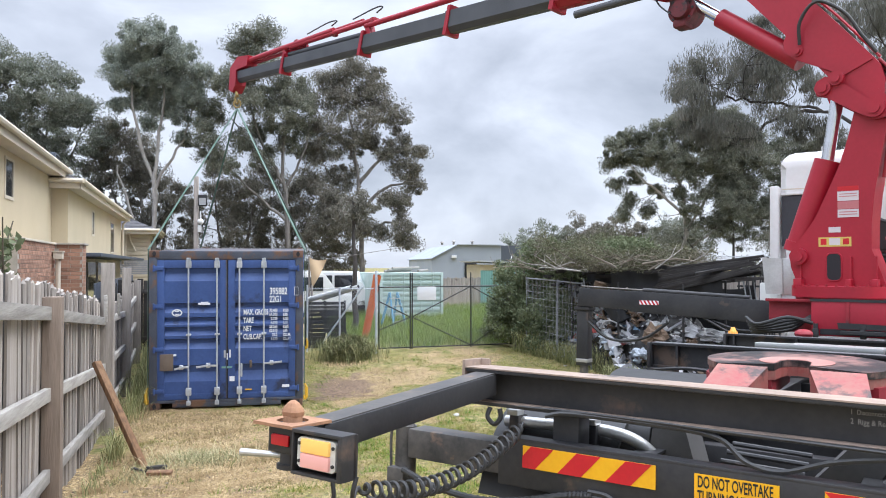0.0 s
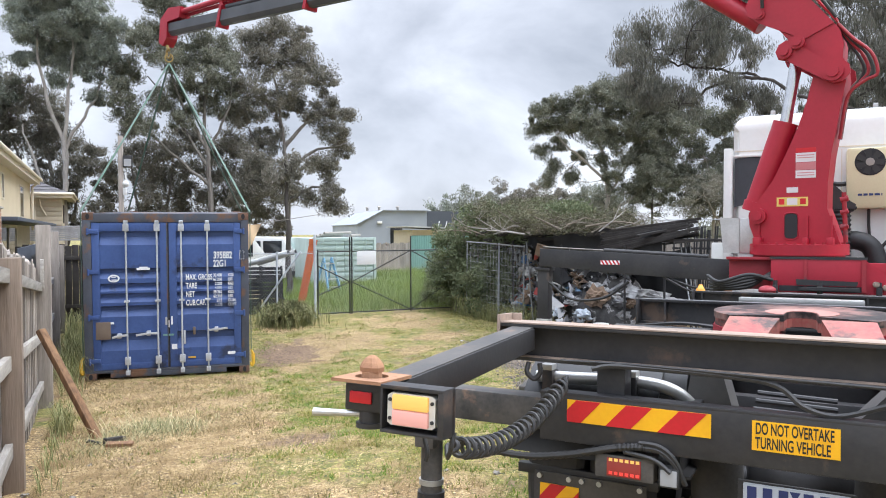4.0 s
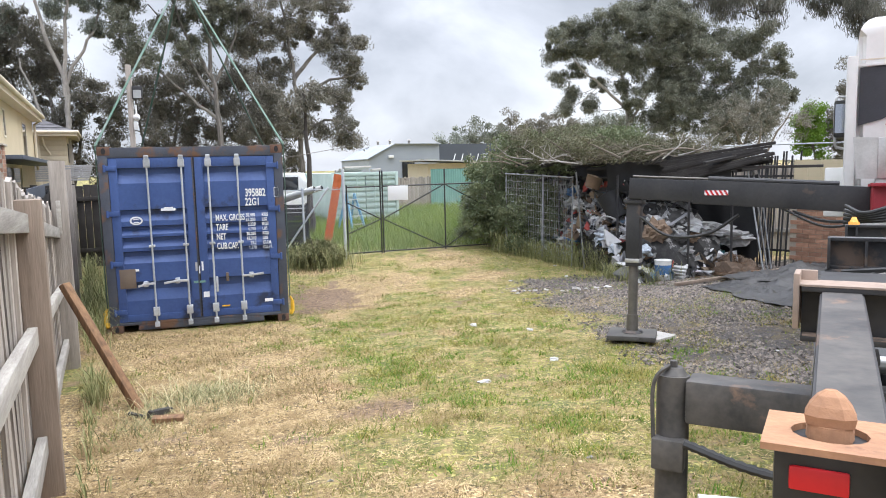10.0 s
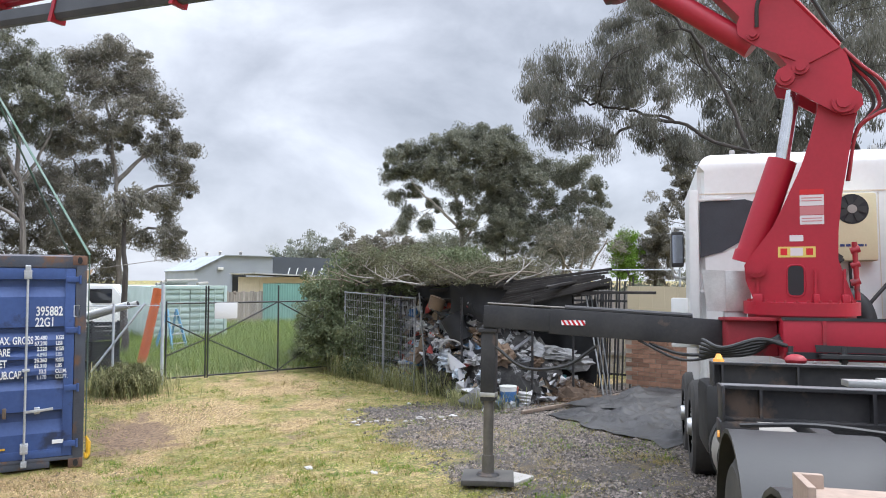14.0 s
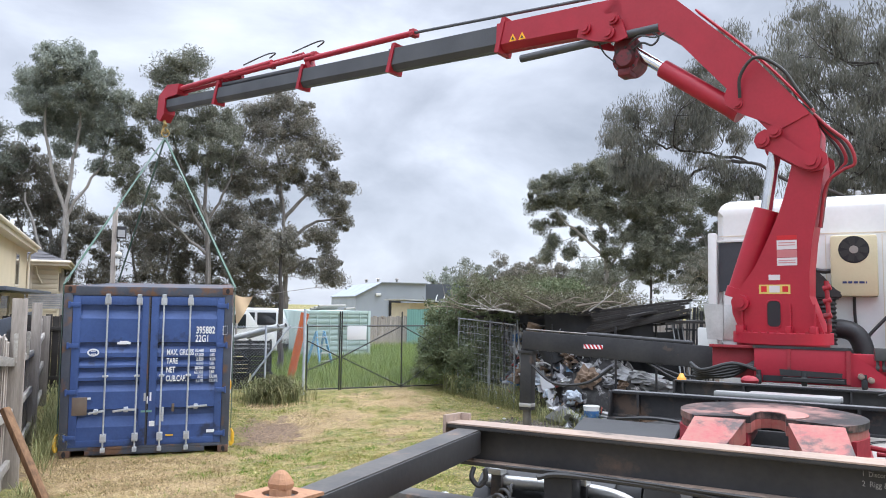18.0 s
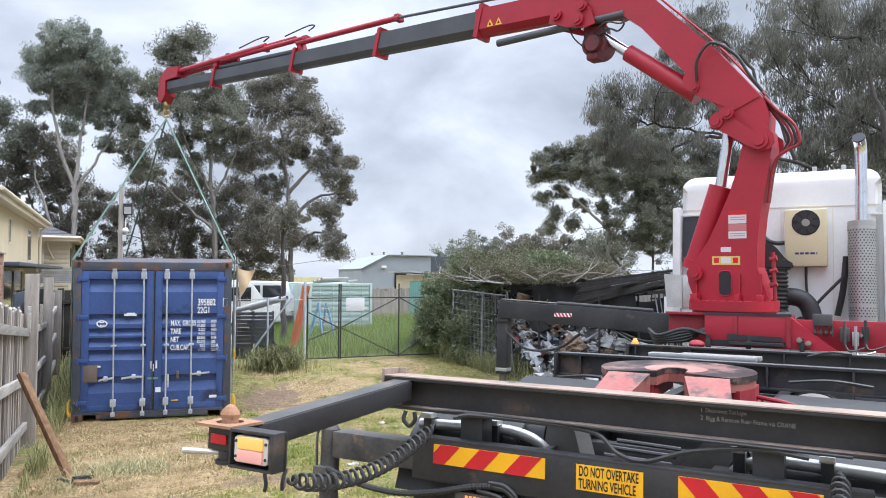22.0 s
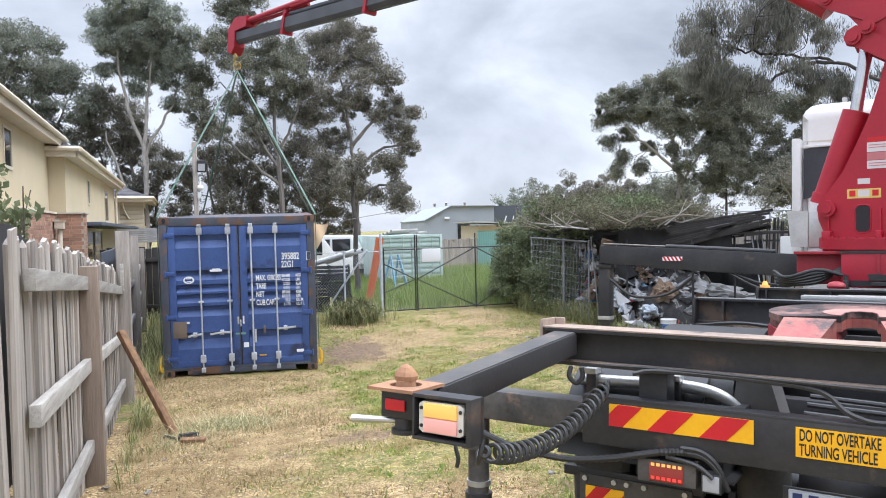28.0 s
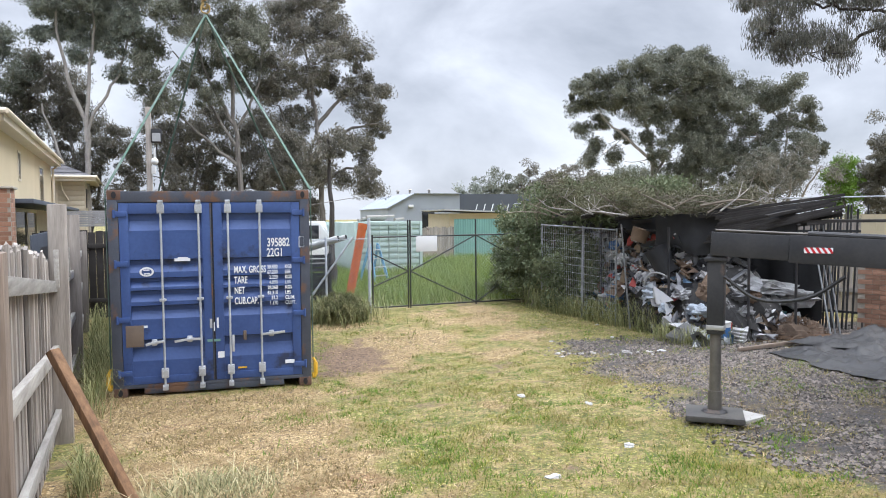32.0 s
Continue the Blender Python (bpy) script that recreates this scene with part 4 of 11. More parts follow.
leaning_timber()
for p, m_, sz, nm, lab, turn in (((1.12, -5.02), "brown_wood", (0.23, 0.085, 0.05), "brick", "single brown brick lying in the straw", -4), ((1.04, -4.78), "black_wood", (0.22, 0.05, 0.06), "timber_offcut", "short charred timber offcut in the straw", 48), ((0.86, -4.72), "black_wood", (0.15, 0.03, 0.03), "timber_offcut", "thin dark timber offcut in the straw", -30)):
    b = B()
    box(b, -sz[0] / 2, sz[0] / 2, -sz[1] / 2, sz[1] / 2, -0.02, sz[2], 0.008)
    ob = part(nm, b, M[m_])
    ob.matrix_world = pose(p[0], p[1], gz(*p) + 0.005, 4, 8 if nm != "brick" else 2, turn)
    tagged(ob, lab, "debris")


def cross_fence():
    """The dark boarded fence that closes the strip between the paling fence and the container."""
    f = thing("cross_fence", pose(-2.6, 6.9, gz(-1.5, 6.9) - 0.02), "dark weathered board fence behind the long grass", "fence", kind="structure")
    rng = random.Random(8)
    for k in range(20):
        b = B()
        h = 1.85 + rng.uniform(-0.03, 0.03)
        box(b, 0.15 * k, 0.15 * k + 0.143, 0, 0.02 + 0.006 * (k % 2), 0, h, 0.003)
        part("board", b, M["black_wood"], f)
    for z in (0.35, 1.5):
        b = B()
        box(b, 0, 3.0, -0.045, 0.0, z, z + 0.09, 0.004)
        part("rail", b, M["black_wood"], f)


cross_fence()

# ---- the crane truck: local y runs forward, its rear frame towards the fence ----
TRUCK = pose(4.103, -10.046, 0, -3.15, 0, -44.4)
MIRROR = -0.06


def hazard_plate(name, x0, x1, z0, z1, y, parent, lean, n, label="red and yellow striped reflective plate", ground="yellow", phase=0.0):
    """A yellow plate with slanting red stripes; lean: how far a stripe moves over the plate's height."""
    b = B()
    box(b, x0, x1, y, y + 0.004, z0, z1)
    p = part(name, b, M[ground], parent, label)
    step = (x1 - x0) / n
    k = -2
    while k < n + 2:
        a = x0 + (k + phase) * step
        pts = [(a, z1), (a + step / 2, z1), (a + step / 2 + lean, z0), (a + lean, z0)]
        cut = []
        for i in range(4):
            (ax, az), (bx, bz) = pts[i], pts[(i + 1) % 4]
            cut.append((ax, az))
        # clip the stripe to the plate, side by side
        for lim, sign in ((x0, 1), (x1, -1)):
            res = []
            for i in range(len(cut)):
                (ax, az), (bx, bz) = cut[i], cut[(i + 1) % len(cut)]
                ia, ib = sign * (ax - lim) >= 0, sign * (bx - lim) >= 0
                if ia:
                    res.append((ax, az))
                if ia != ib:
                    t = (lim - ax) / (bx - ax)
                    res.append((lim, az + t * (bz - az)))
            cut = res
            if len(cut) < 3:
                break
        if len(cut) >= 3:
            b = B()
            prism(b, cut, 0.002, Matrix.Translation((0, y - 0.001, 0)) @ FACE)
            part("stripe", b, M["redref"], p, smooth=False)
        k += 1
    return p


def i_beam(b, x0, x1, y, z0, z1, flange=0.16, t=0.016):
    """A beam across the truck with two flanges and a web."""
    box(b, x0, x1, y - flange / 2, y + flange / 2, z1 - t, z1, 0.003)
    box(b, x0, x1, y - flange / 2, y + flange / 2, z0, z0 + t, 0.003)
    box(b, x0, x1, y - t / 2, y + t / 2, z0 + t, z1 - t)


def wheel(parent, x, y, z, r, wide, dual, hub_out):
    w = new("wheel")
    w.parent = parent
    w.location = (x, y, z)
    for dx in ((-wide * 0.55, wide * 0.55) if dual else (0,)):
        b = B()
        prof = [(r * 0.56, -wide / 2), (r * 0.9, -wide / 2), (r * 0.985, -wide * 0.4), (r, -wide * 0.2), (r, wide * 0.2), (r * 0.985, wide * 0.4), (r * 0.9, wide / 2), (r * 0.56, wide / 2)]
        seg, rings = 40, []
        for k in range(seg):
            a = 2 * math.pi * k / seg
            rings.append([b.verts.new((dx + q, rad * math.cos(a) * (1 - (0.018 if k % 2 and 2 <= i <= 5 else 0)), rad * math.sin(a) * (1 - (0.018 if k % 2 and 2 <= i <= 5 else 0)))) for i, (rad, q) in enumerate(prof)])
        for k in range(seg):
            p, q = rings[k], rings[(k + 1) % seg]
            for i in range(len(prof) - 1):
                b.faces.new((p[i], p[i + 1], q[i + 1], q[i]))
        part("tyre", b, M["rubber"], w)
    b = B()
    rod(b, (-wide * 0.3, 0, 0), (wide * 0.3, 0, 0), r * 0.57, seg=28)
    rod(b, (0, 0, 0), (hub_out, 0, 0), r * 0.24, r * 0.17, seg=16)
    for k in range(10):
        a = 2 * math.pi * k / 10
        q = (math.cos(a) * r * 0.36, math.sin(a) * r * 0.36)
        rod(b, (0, *q), (hub_out * 0.75, *q), 0.018, seg=6)
    part("rim", b, M["alu"], w, "dull alloy rim")
    return w


def spring_cable(b, a, c, turns, r, wire, sag):
    a, c = Vector(a), Vector(c)
    side = (c - a).cross(Vector((0, 0, 1))).normalized()
    up = side.cross((c - a).normalized())
    pts = []
    n = turns * 12
    for i in range(n + 1):
        t = i / n
        p = a.lerp(c, t) - Vector((0, 0, sag * 4 * t * (1 - t)))
        ang = 2 * math.pi * turns * t
        grow = min(1, t * 12, (1 - t) * 12)
        pts.append(p + (side * math.cos(ang) + up * math.sin(ang)) * r * grow)
    tube(b, pts, wire, 6)


def crane_truck():
    t = thing("crane_truck", TRUCK, "white-cabbed crane truck with a black container frame, seen from behind", "truck")
    # chassis
    for x in (-0.46, 0.40):
        b = B()
        box(b, x - 0.01, x + 0.01, -0.03, 8.6, 1.28, 1.55)
        for z in (1.28, 1.54):
            box(b, x - 0.05, x + 0.05, -0.03, 8.6, z, z + 0.012)
        part("chassis_rail", b, M["steel_black"], t)
    for y in (0.9, 1.5, 2.3, 3.4, 4.6, 6.2):
        b = B()
        box(b, -0.46, 0.40, y - 0.05, y + 0.05, 1.32, 1.5, 0.006)
        part("cross_member", b, M["steel_black"], t)
    for y in (0.64, 1.9):
        b = B()
        rod(b, (-1.1, y, 1.13), (1.04, y, 1.13), 0.075, seg=14)
        v = bmesh.ops.create_uvsphere(b, u_segments=16, v_segments=10, radius=0.24)["verts"]
        shift(b, v, Matrix.Translation((-0.03, y, 1.13)))
        part("axle", b, M["steel_black"], t)
        for x in (-0.34, 0.28):
            b = B()
            tube(b, [(x, y - 0.42, z) for z in (1.06, 1.065, 1.10, 1.13, 1.15, 1.25, 1.36, 1.365)], [0.02, 0.105, 0.118, 0.116, 0.102, 0.108, 0.104, 0.02], 24)
            part("air_bag", b, M["rubber"], t, "black rubber air spring")
    for y in (0.64, 1.9):
        for x, s in ((-0.90, -1), (0.84, 1)):
            wheel(t, x, y, 1.13, 0.5, 0.27, True, s * 0.2)
    for y in (6.65, 7.85):
        for x, s in ((-0.93, -1), (0.87, 1)):
            wheel(t, x, y, 1.12, 0.5, 0.28, False, s * 0.17)
    # rear frame: cross beam, two arms with twistlocks and lamps
    b = B()
    i_beam(b, -1.24, 1.18, 0.04, 1.705, 1.868)
    rear = part("rear_cross_beam", b, M["steel_black"], t, "black steel cross beam of the rear frame")
    b = B()
    box(b, -1.245, 1.185, -0.043, 0.123, 1.868, 1.874)
    part("worn_flange", b, M["steel_top"], rear, "rusty worn top of the beam")
    b = B()
    box(b, -1.262, -1.245, -0.04, 0.12, 1.74, 1.905, 0.004)
    box(b, -1.25, -1.20, 0.10, 0.12, 1.74, 1.905, 0.004)
    part("end_plate", b, M["steel_top"], rear, "rusty end plate")
    b = B()
    tube(b, curve_pts([(-1.10, -0.05, 1.70), (-1.10, -0.07, 1.66), (-1.07, -0.06, 1.63), (-1.045, -0.05, 1.66), (-1.05, -0.05, 1.70)]), 0.011)
    part("lashing_hook", b, M["steel_black"], rear)
    for s in (1, -1):
        fx = lambda x: x if s == 1 else MIRROR - x  # noqa: E731
        arm = new("frame_arm")
        arm.parent = t
        b = B()
        bar(b, (fx(-1.135), -1.16, 1.715), (fx(-1.135), -0.03, 1.803), 0.115, 0.098, 0.010)
        part("arm_tube", b, M["steel_black"], arm, "black steel box tube")
        b = B()
        bar(b, (fx(-1.135), -1.14, 1.767), (fx(-1.135), -0.04, 1.8535), 0.10, 0.003)
        part("worn_top", b, M["steel_worn"], arm, "scuffed top of the arm")
        b = B()
        x0, x1 = sorted((fx(-1.25), fx(-1.075)))
        px, py = fx(-1.163), -1.225
        plate = [(x0, -1.315), (x1, -1.315), (x1, -1.135), (x0, -1.135)]
        vs = [b.verts.new((x, y, z)) for z in (1.768, 1.778) for x, y in plate]
        hole = [(px + 0.052 * math.cos(a), py + 0.052 * math.sin(a)) for a in np.linspace(0, 2 * math.pi, 17)[:-1]]
        hl = [b.verts.new((x, y, z)) for z in (1.768, 1.778) for x, y in hole]
        for q in range(4):
            b.faces.new((vs[q], vs[(q + 1) % 4], vs[4 + (q + 1) % 4], vs[4 + q]))
        for k in range(16):
            b.faces.new((hl[16 + k], hl[16 + (k + 1) % 16], hl[(k + 1) % 16], hl[k]))
        # the ring of the plate: each hole segment joins the nearest corner
        corner = [6 if k < 4 else 7 if k < 8 else 4 if k < 12 else 5 for k in range(16)]
        for k in range(16):
            n2 = (k + 1) % 16
            b.faces.new((hl[16 + k], hl[16 + n2], vs[corner[k]]))
            if corner[n2] != corner[k]:
                b.faces.new((hl[16 + n2], vs[corner[n2]], vs[corner[k]]))
        part("twistlock_plate", b, M["rust"], arm, "orange rusted twistlock plate", False)
        b = B()
        rod(b, (px, py, 1.70), (px, py, 1.772), 0.030, seg=20)
        rod(b, (px, py, 1.772), (px, py, 1.792), 0.032, 0.031, seg=20)
        foot_ = [(-0.034, -0.018), (-0.018, -0.029), (0.018, -0.029), (0.034, -0.018), (0.034, 0.018), (0.018, 0.029), (-0.018, 0.029), (-0.034, 0.018)]
        rows_ = []
        for z, f_ in ((1.792, 0.92), (1.806, 1.0), (1.820, 0.82), (1.834, 0.52), (1.842, 0.22)):
            rows_.append([b.verts.new((px + dx * f_, py + dy * f_, z)) for dx, dy in foot_])
        for lo_, hi_ in zip(rows_, rows_[1:]):
            for q in range(8):
                b.faces.new((lo_[q], lo_[(q + 1) % 8], hi_[(q + 1) % 8], hi_[q]))
        b.faces.new(rows_[0][::-1])
        b.faces.new(rows_[-1])
        part("twistlock", b, M["rust"], arm, "rusted twistlock head", False)
        b = B()
        box(b, min(fx(-1.235), fx(-1.085)), max(fx(-1.235), fx(-1.085)), -1.262, -1.14, 1.675, 1.768, 0.006)
        rod(b, (px, py, 1.635), (px, py, 1.675), 0.036, seg=16)
        rod(b, (px, py, 1.625), (px, py, 1.64), 0.046, seg=16)
        part("lock_housing", b, M["steel_black"], arm)
        b = B()
        box(b, min(fx(-1.214), fx(-1.136)), max(fx(-1.214), fx(-1.136)), -1.270, -1.261, 1.70, 1.735, 0.004)
        part("reflector", b, M["redref"], arm, "red rear reflector")
        b = B()
        rod(b, (fx(-1.19), -1.24, 1.663), (fx(-1.335), -1.285, 1.661), 0.009, 0.013)
        part("lock_lever", b, M["alu"], arm)
        # lamp box
        b = B()
        x0, x1 = sorted((fx(-1.075), fx(-0.868)))
        for q in ((x0, x1, 1.762, 1.774), (x0, x1, 1.636, 1.646), (x0, x0 + 0.008, 1.646, 1.762), (x1 - 0.018, x1, 1.640, 1.770)):
            box(b, q[0], q[1], -1.315, -1.245, q[2], q[3], 0.003)
        box(b, x0, x1, -1.258, -1.24, 1.64, 1.77)
        lampbox = part("lamp_bracket", b, M["steel_black"], arm)
        xl, xr = sorted((fx(-1.052), fx(-0.896)))
        b = B()
        pts_ = [(xl, 1.668), (xl + 0.012, 1.66), (xr - 0.012, 1.66), (xr, 1.668), (xr, 1.744), (xr - 0.012, 1.753), (xl + 0.012, 1.753), (xl, 1.744)]
        prism(b, pts_, 0.05, Matrix.Translation((0, -1.285, 0)) @ FACE)
        lamp = part("lamp_body", b, M["lamp_rim"], lampbox, "pale lamp surround", False)
        b = B()
        box(b, xl + 0.02, xr - 0.02, -1.320, -1.305, 1.708, 1.750, 0.004)
        part("indicator_lens", b, M["amber_on"], arm, "lit amber indicator lens")
        b = B()
        box(b, xl + 0.02, xr - 0.02, -1.320, -1.305, 1.663, 1.706, 0.004)
        part("brake_lens", b, M["pink"], arm, "pale pink lamp lens")
        for q in (xl + 0.009, xr - 0.009):
            for z in (1.68, 1.733):
                b = B()
                rod(b, (q, -1.314, z), (q, -1.30, z), 0.0055, seg=10)
                part("screw", b, M["plastic"], arm)
        b = B()
        a0 = fx(-0.93)
        spring_cable(b, (a0, -1.17, 1.585), (fx(-0.915), -0.075, 1.655), 24, 0.030, 0.0075, 0.10)
        tube(b, curve_pts([(a0, -1.17, 1.585), (fx(-0.90), -1.22, 1.565), (fx(-0.875), -1.25, 1.60), (fx(-0.87), -1.24, 1.645)]), 0.007, 6)
        part("coiled_cable", b, M["hose"], arm, "black coiled lamp cable")
        b = B()
        tube(b, curve_pts([(fx(-0.98), -1.22, 1.645), (fx(-0.965), -1.24, 1.61), (fx(-0.95), -1.25, 1.58), (fx(-0.955), -1.25, 1.555)]), 0.007, 6)
        part("loose_cable", b, M["hose"], arm)
    b = B()
    box(b, -1.235, 1.175, -0.038, 0.028, 1.7212, 1.7232)
    part("worn_flange", b, M["steel_top"], rear, "rusty lower flange of the beam")
    b = B()
    tube(b, curve_pts([(-0.80, -0.1, 1.70), (-0.7, -0.06, 1.715), (-0.3, -0.05, 1.71), (-0.1, -0.05, 1.69), (0.0, -0.07, 1.62), (0.12, -0.06, 1.60), (0.3, -0.05, 1.66), (0.55, -0.05, 1.70), (0.75, -0.06, 1.69)]), 0.011, 6)
    tube(b, curve_pts([(-0.95, -0.06, 1.72), (-0.6, -0.055, 1.725), (0.1, -0.055, 1.715), (0.9, -0.06, 1.71)]), 0.007, 6)
    part("lamp_cable", b, M["hose"], t, "black cable tied along the beam")
    # chalk notes on the beam, not legible
    lettering("chalk_lettering", "1  Disconnect Tail Light", 0.024, pose(0.33, 0.029, 1.822) @ FACE, M["chalk"], rear, 0.8)
    lettering("chalk_lettering", "2  Rigg & Remove Rear Frame via CRANE", 0.027, pose(0.33, 0.029, 1.788) @ FACE, M["chalk"], rear, 0.8)
    for x in (-0.74, 0.60):
        b = B()
        box(b, x - 0.06, x + 0.06, -0.02, 0.10, 1.5, 1.705, 0.006)
        part("frame_foot", b, M["steel_black"], t)
    # bumper with its plates
    b = B()
    box(b, -1.03, 0.97, -0.09, -0.06, 1.38, 1.585, 0.008)
    box(b, -1.03, 0.97, -0.09, 0.0, 1.575, 1.59, 0.004)
    bumper = part("bumper", b, M["steel_black"], t, "dusty black rear bumper bar")
    hazard_plate("hazard_plate", -0.905, -0.325, 1.47, 1.563, -0.096, bumper, -0.085, 2.76, phase=0.19)
    hazard_plate("hazard_plate", 0.262, 0.80, 1.47, 1.563, -0.096, bumper, 0.085, 2.6)
    b = B()
    box(b, -0.178, 0.118, -0.096, -0.092, 1.447, 1.558, 0.0)
    sign = part("warning_sign", b, M["yellow"], bumper, "yellow warning sign with black words")
    lettering("sign_lettering", "DO NOT OVERTAKE", 0.060, pose(-0.166, -0.0965, 1.510) @ FACE, M["black_ink"], sign, 0.475, bold=0.0012)
    lettering("sign_lettering", "TURNING VEHICLE", 0.060, pose(-0.166, -0.0965, 1.456) @ FACE, M["black_ink"], sign, 0.495, bold=0.0012)
    # rear jacks: beam, column, rod, foot and pad
    for s in (1, -1):
        fx = lambda x: x if s == 1 else MIRROR - x  # noqa: E731
        j = new("rear_jack")
        j.parent = t
        b = B()
        x0, x1 = sorted((fx(-1.56), fx(-0.6)))
        box(b, x0, x1, -0.05, 0.09, 1.41, 1.55, 0.012)
        part("jack_beam", b, M["steel_worn"], j)
        b = B()
        rod(b, (fx(-1.605), 0.0, 1.03), (fx(-1.605), 0.0, 1.555), 0.052, seg=20)
        rod(b, (fx(-1.605), 0.0, 1.555), (fx(-1.605), 0.0, 1.58), 0.045, 0.030, seg=20)
        rod(b, (fx(-1.605), 0.0, 1.58), (fx(-1.605), 0.0, 1.60), 0.012, seg=8)
        box(b, fx(-1.605) - 0.05, fx(-1.605) + 0.05, -0.085, -0.03, 1.26, 1.36, 0.008)
        tube(b, curve_pts([(fx(-1.61), -0.03, 1.59), (fx(-1.645), -0.045, 1.56), (fx(-1.66), -0.05, 1.5), (fx(-1.655), -0.05, 1.35)]), 0.007, 6)
        part("jack_column", b, M["steel_worn"], j)
        b = B()
        rod(b, (fx(-1.605), 0.0, 0.94), (fx(-1.605), 0.0, 1.04), 0.066, seg=20)
        part("jack_collar", b, M["steel_black"], j)
        b = B()
        rod(b, (fx(-1.605), 0.0, 1.075), (fx(-1.605), 0.0, 1.10), 0.06, seg=20)
        part("label_band", b, M["alu"], j, "pale worn label band")
        b = B()
        rod(b, (fx(-1.605), 0.0, 0.72), (fx(-1.605), 0.0, 0.95), 0.032, seg=16)
        part("jack_ram", b, M["alu"], j)
        b = B()
        rod(b, (fx(-1.605), 0.0, 0.695), (fx(-1.605), 0.0, 0.715), 0.10, 0.095, seg=24)
        rod(b, (fx(-1.605), 0.0, 0.715), (fx(-1.605), 0.0, 0.74), 0.05, 0.045, seg=20)
        for k in range(6):
            a = k * math.pi / 3
            rod(b, (fx(-1.605) + 0.075 * math.cos(a), 0.075 * math.sin(a), 0.70), (fx(-1.605) + 0.075 * math.cos(a), 0.075 * math.sin(a), 0.722), 0.009, seg=6)
        part("jack_foot", b, M["steel_top"], j)
        b = B()
        wrapped = curve_pts([(fx(-1.55), -0.09, 1.36), (fx(-1.35), -0.13, 1.325), (fx(-1.1), -0.14, 1.31), (fx(-0.9), -0.12, 1.335), (fx(-0.7), -0.1, 1.385), (fx(-0.58), -0.1, 1.405)], 14)
        tube(b, wrapped, [0.0135 if k % 2 else 0.017 for k in range(len(wrapped))], 8)
        for dz in (0.0, 0.018):
            tube(b, curve_pts([(fx(-0.60), -0.1, 1.40 + dz), (fx(-0.52), -0.1, 1.395 + dz), (fx(-0.46), -0.1, 1.35 + dz), (fx(-0.42), -0.08, 1.27)]), 0.011, 6)
        tube(b, curve_pts([(fx(-0.66), -0.1, 1.375), (fx(-0.54), -0.11, 1.36), (fx(-0.47), -0.12, 1.32)]), 0.010, 6)
        part("hydraulic_hose", b, M["hose"], j, "black wrapped hydraulic hose")
    # tail lamps, number plate, mud flaps
    for s in (1, -1):
        fx = lambda x: x if s == 1 else MIRROR - x  # noqa: E731
        x0, x1 = sorted((fx(-0.78), fx(-0.54)))
        b = B()
        box(b, x0, x1, -0.10, -0.02, 1.26, 1.355, 0.006)
        tail = part("tail_lamp", b, M["flap"], t, "tail lamp with lit red bars")
        b = B()
        box(b, x0 + 0.05, x1 - 0.05, -0.106, -0.099, 1.27, 1.345, 0.004)
        part("lamp_lens", b, plain("dull_red_lens", (0.30, 0.04, 0.035), 0.25), tail)
        for k in range(6):
            b = B()
            q = x0 + 0.06 + k * 0.022
            box(b, q, q + 0.014, -0.109, -0.105, 1.278, 1.29)
            part("light_bar", b, M["red_led"], tail)
            b = B()
            box(b, q, q + 0.014, -0.109, -0.105, 1.332, 1.344)
            part("light_bar", b, M["amber_on"], tail)
        b = B()
        q = fx(-0.48)
        box(b, q - 0.04, q + 0.04, -0.11, -0.05, 1.255, 1.335, 0.006)
        work = part("work_lamp", b, M["plastic"], t)
        b = B()
        box(b, q - 0.032, q + 0.032, -0.114, -0.109, 1.263, 1.327, 0.003)
        part("work_lens", b, plain("clear_lens", (0.36, 0.37, 0.38), 0.2), work)
        b = B()
        x0, x1 = sorted((fx(-1.22), fx(-0.57)))
        box(b, x0, x1, 0.15, 0.20, 1.155, 1.20, 0.005)
        part("flap_bar", b, M["steel_black"], t)
        b = B()
        cx = (x0 + x1) / 2
        hw = 0.258
        fc = cx + (0.02 if s == 1 else -0.02)
        pts = [(fc - hw, 1.175), (fc + hw, 1.175), (fc + hw, 0.91), (fc + hw - 0.008, 0.875), (fc + hw - 0.03, 0.85), (fc + hw - 0.065, 0.842), (fc, 0.848), (fc - hw + 0.085, 0.852), (fc - hw + 0.04, 0.868), (fc - hw + 0.012, 0.895), (fc - hw, 0.94)]
        prism(b, pts, 0.012, Matrix.Translation((0, 0.145, 0)) @ FACE)
        flap = part("mud_flap", b, M["flap"], t, "dusty black rubber mud flap")
        hazard_plate("hazard_plate", fc - hw + 0.03, fc - hw + 0.215, 1.025, 1.125, 0.134, flap, -0.085, 1.25, "small red and yellow plate", phase=0.35)
        for k in range(5):
            b = B()
            rod(b, (fc - 0.23 + (0, 0.14, 0.20, 0.28, 0.46)[k], 0.125, 1.158), (fc - 0.23 + (0, 0.14, 0.20, 0.28, 0.46)[k], 0.15, 1.158), 0.012, seg=12)
            part("flap_bolt", b, M["alu"], flap)
        # guard over the drive wheels
        for cy in (0.64, 1.9):
            b = B()
            ring = [(cy + 0.60 * math.cos(a), 1.13 + 0.60 * math.sin(a)) for a in np.linspace(0.25, math.pi - 0.25, 13)]
            rows_ = []
            for f_ in (1.0, 1.035):
                rows_.append([[b.verts.new((xx, cy + (y0 - cy) * f_, 1.13 + (z0 - 1.13) * f_)) for xx in (cx - 0.31, cx + 0.31)] for y0, z0 in ring])
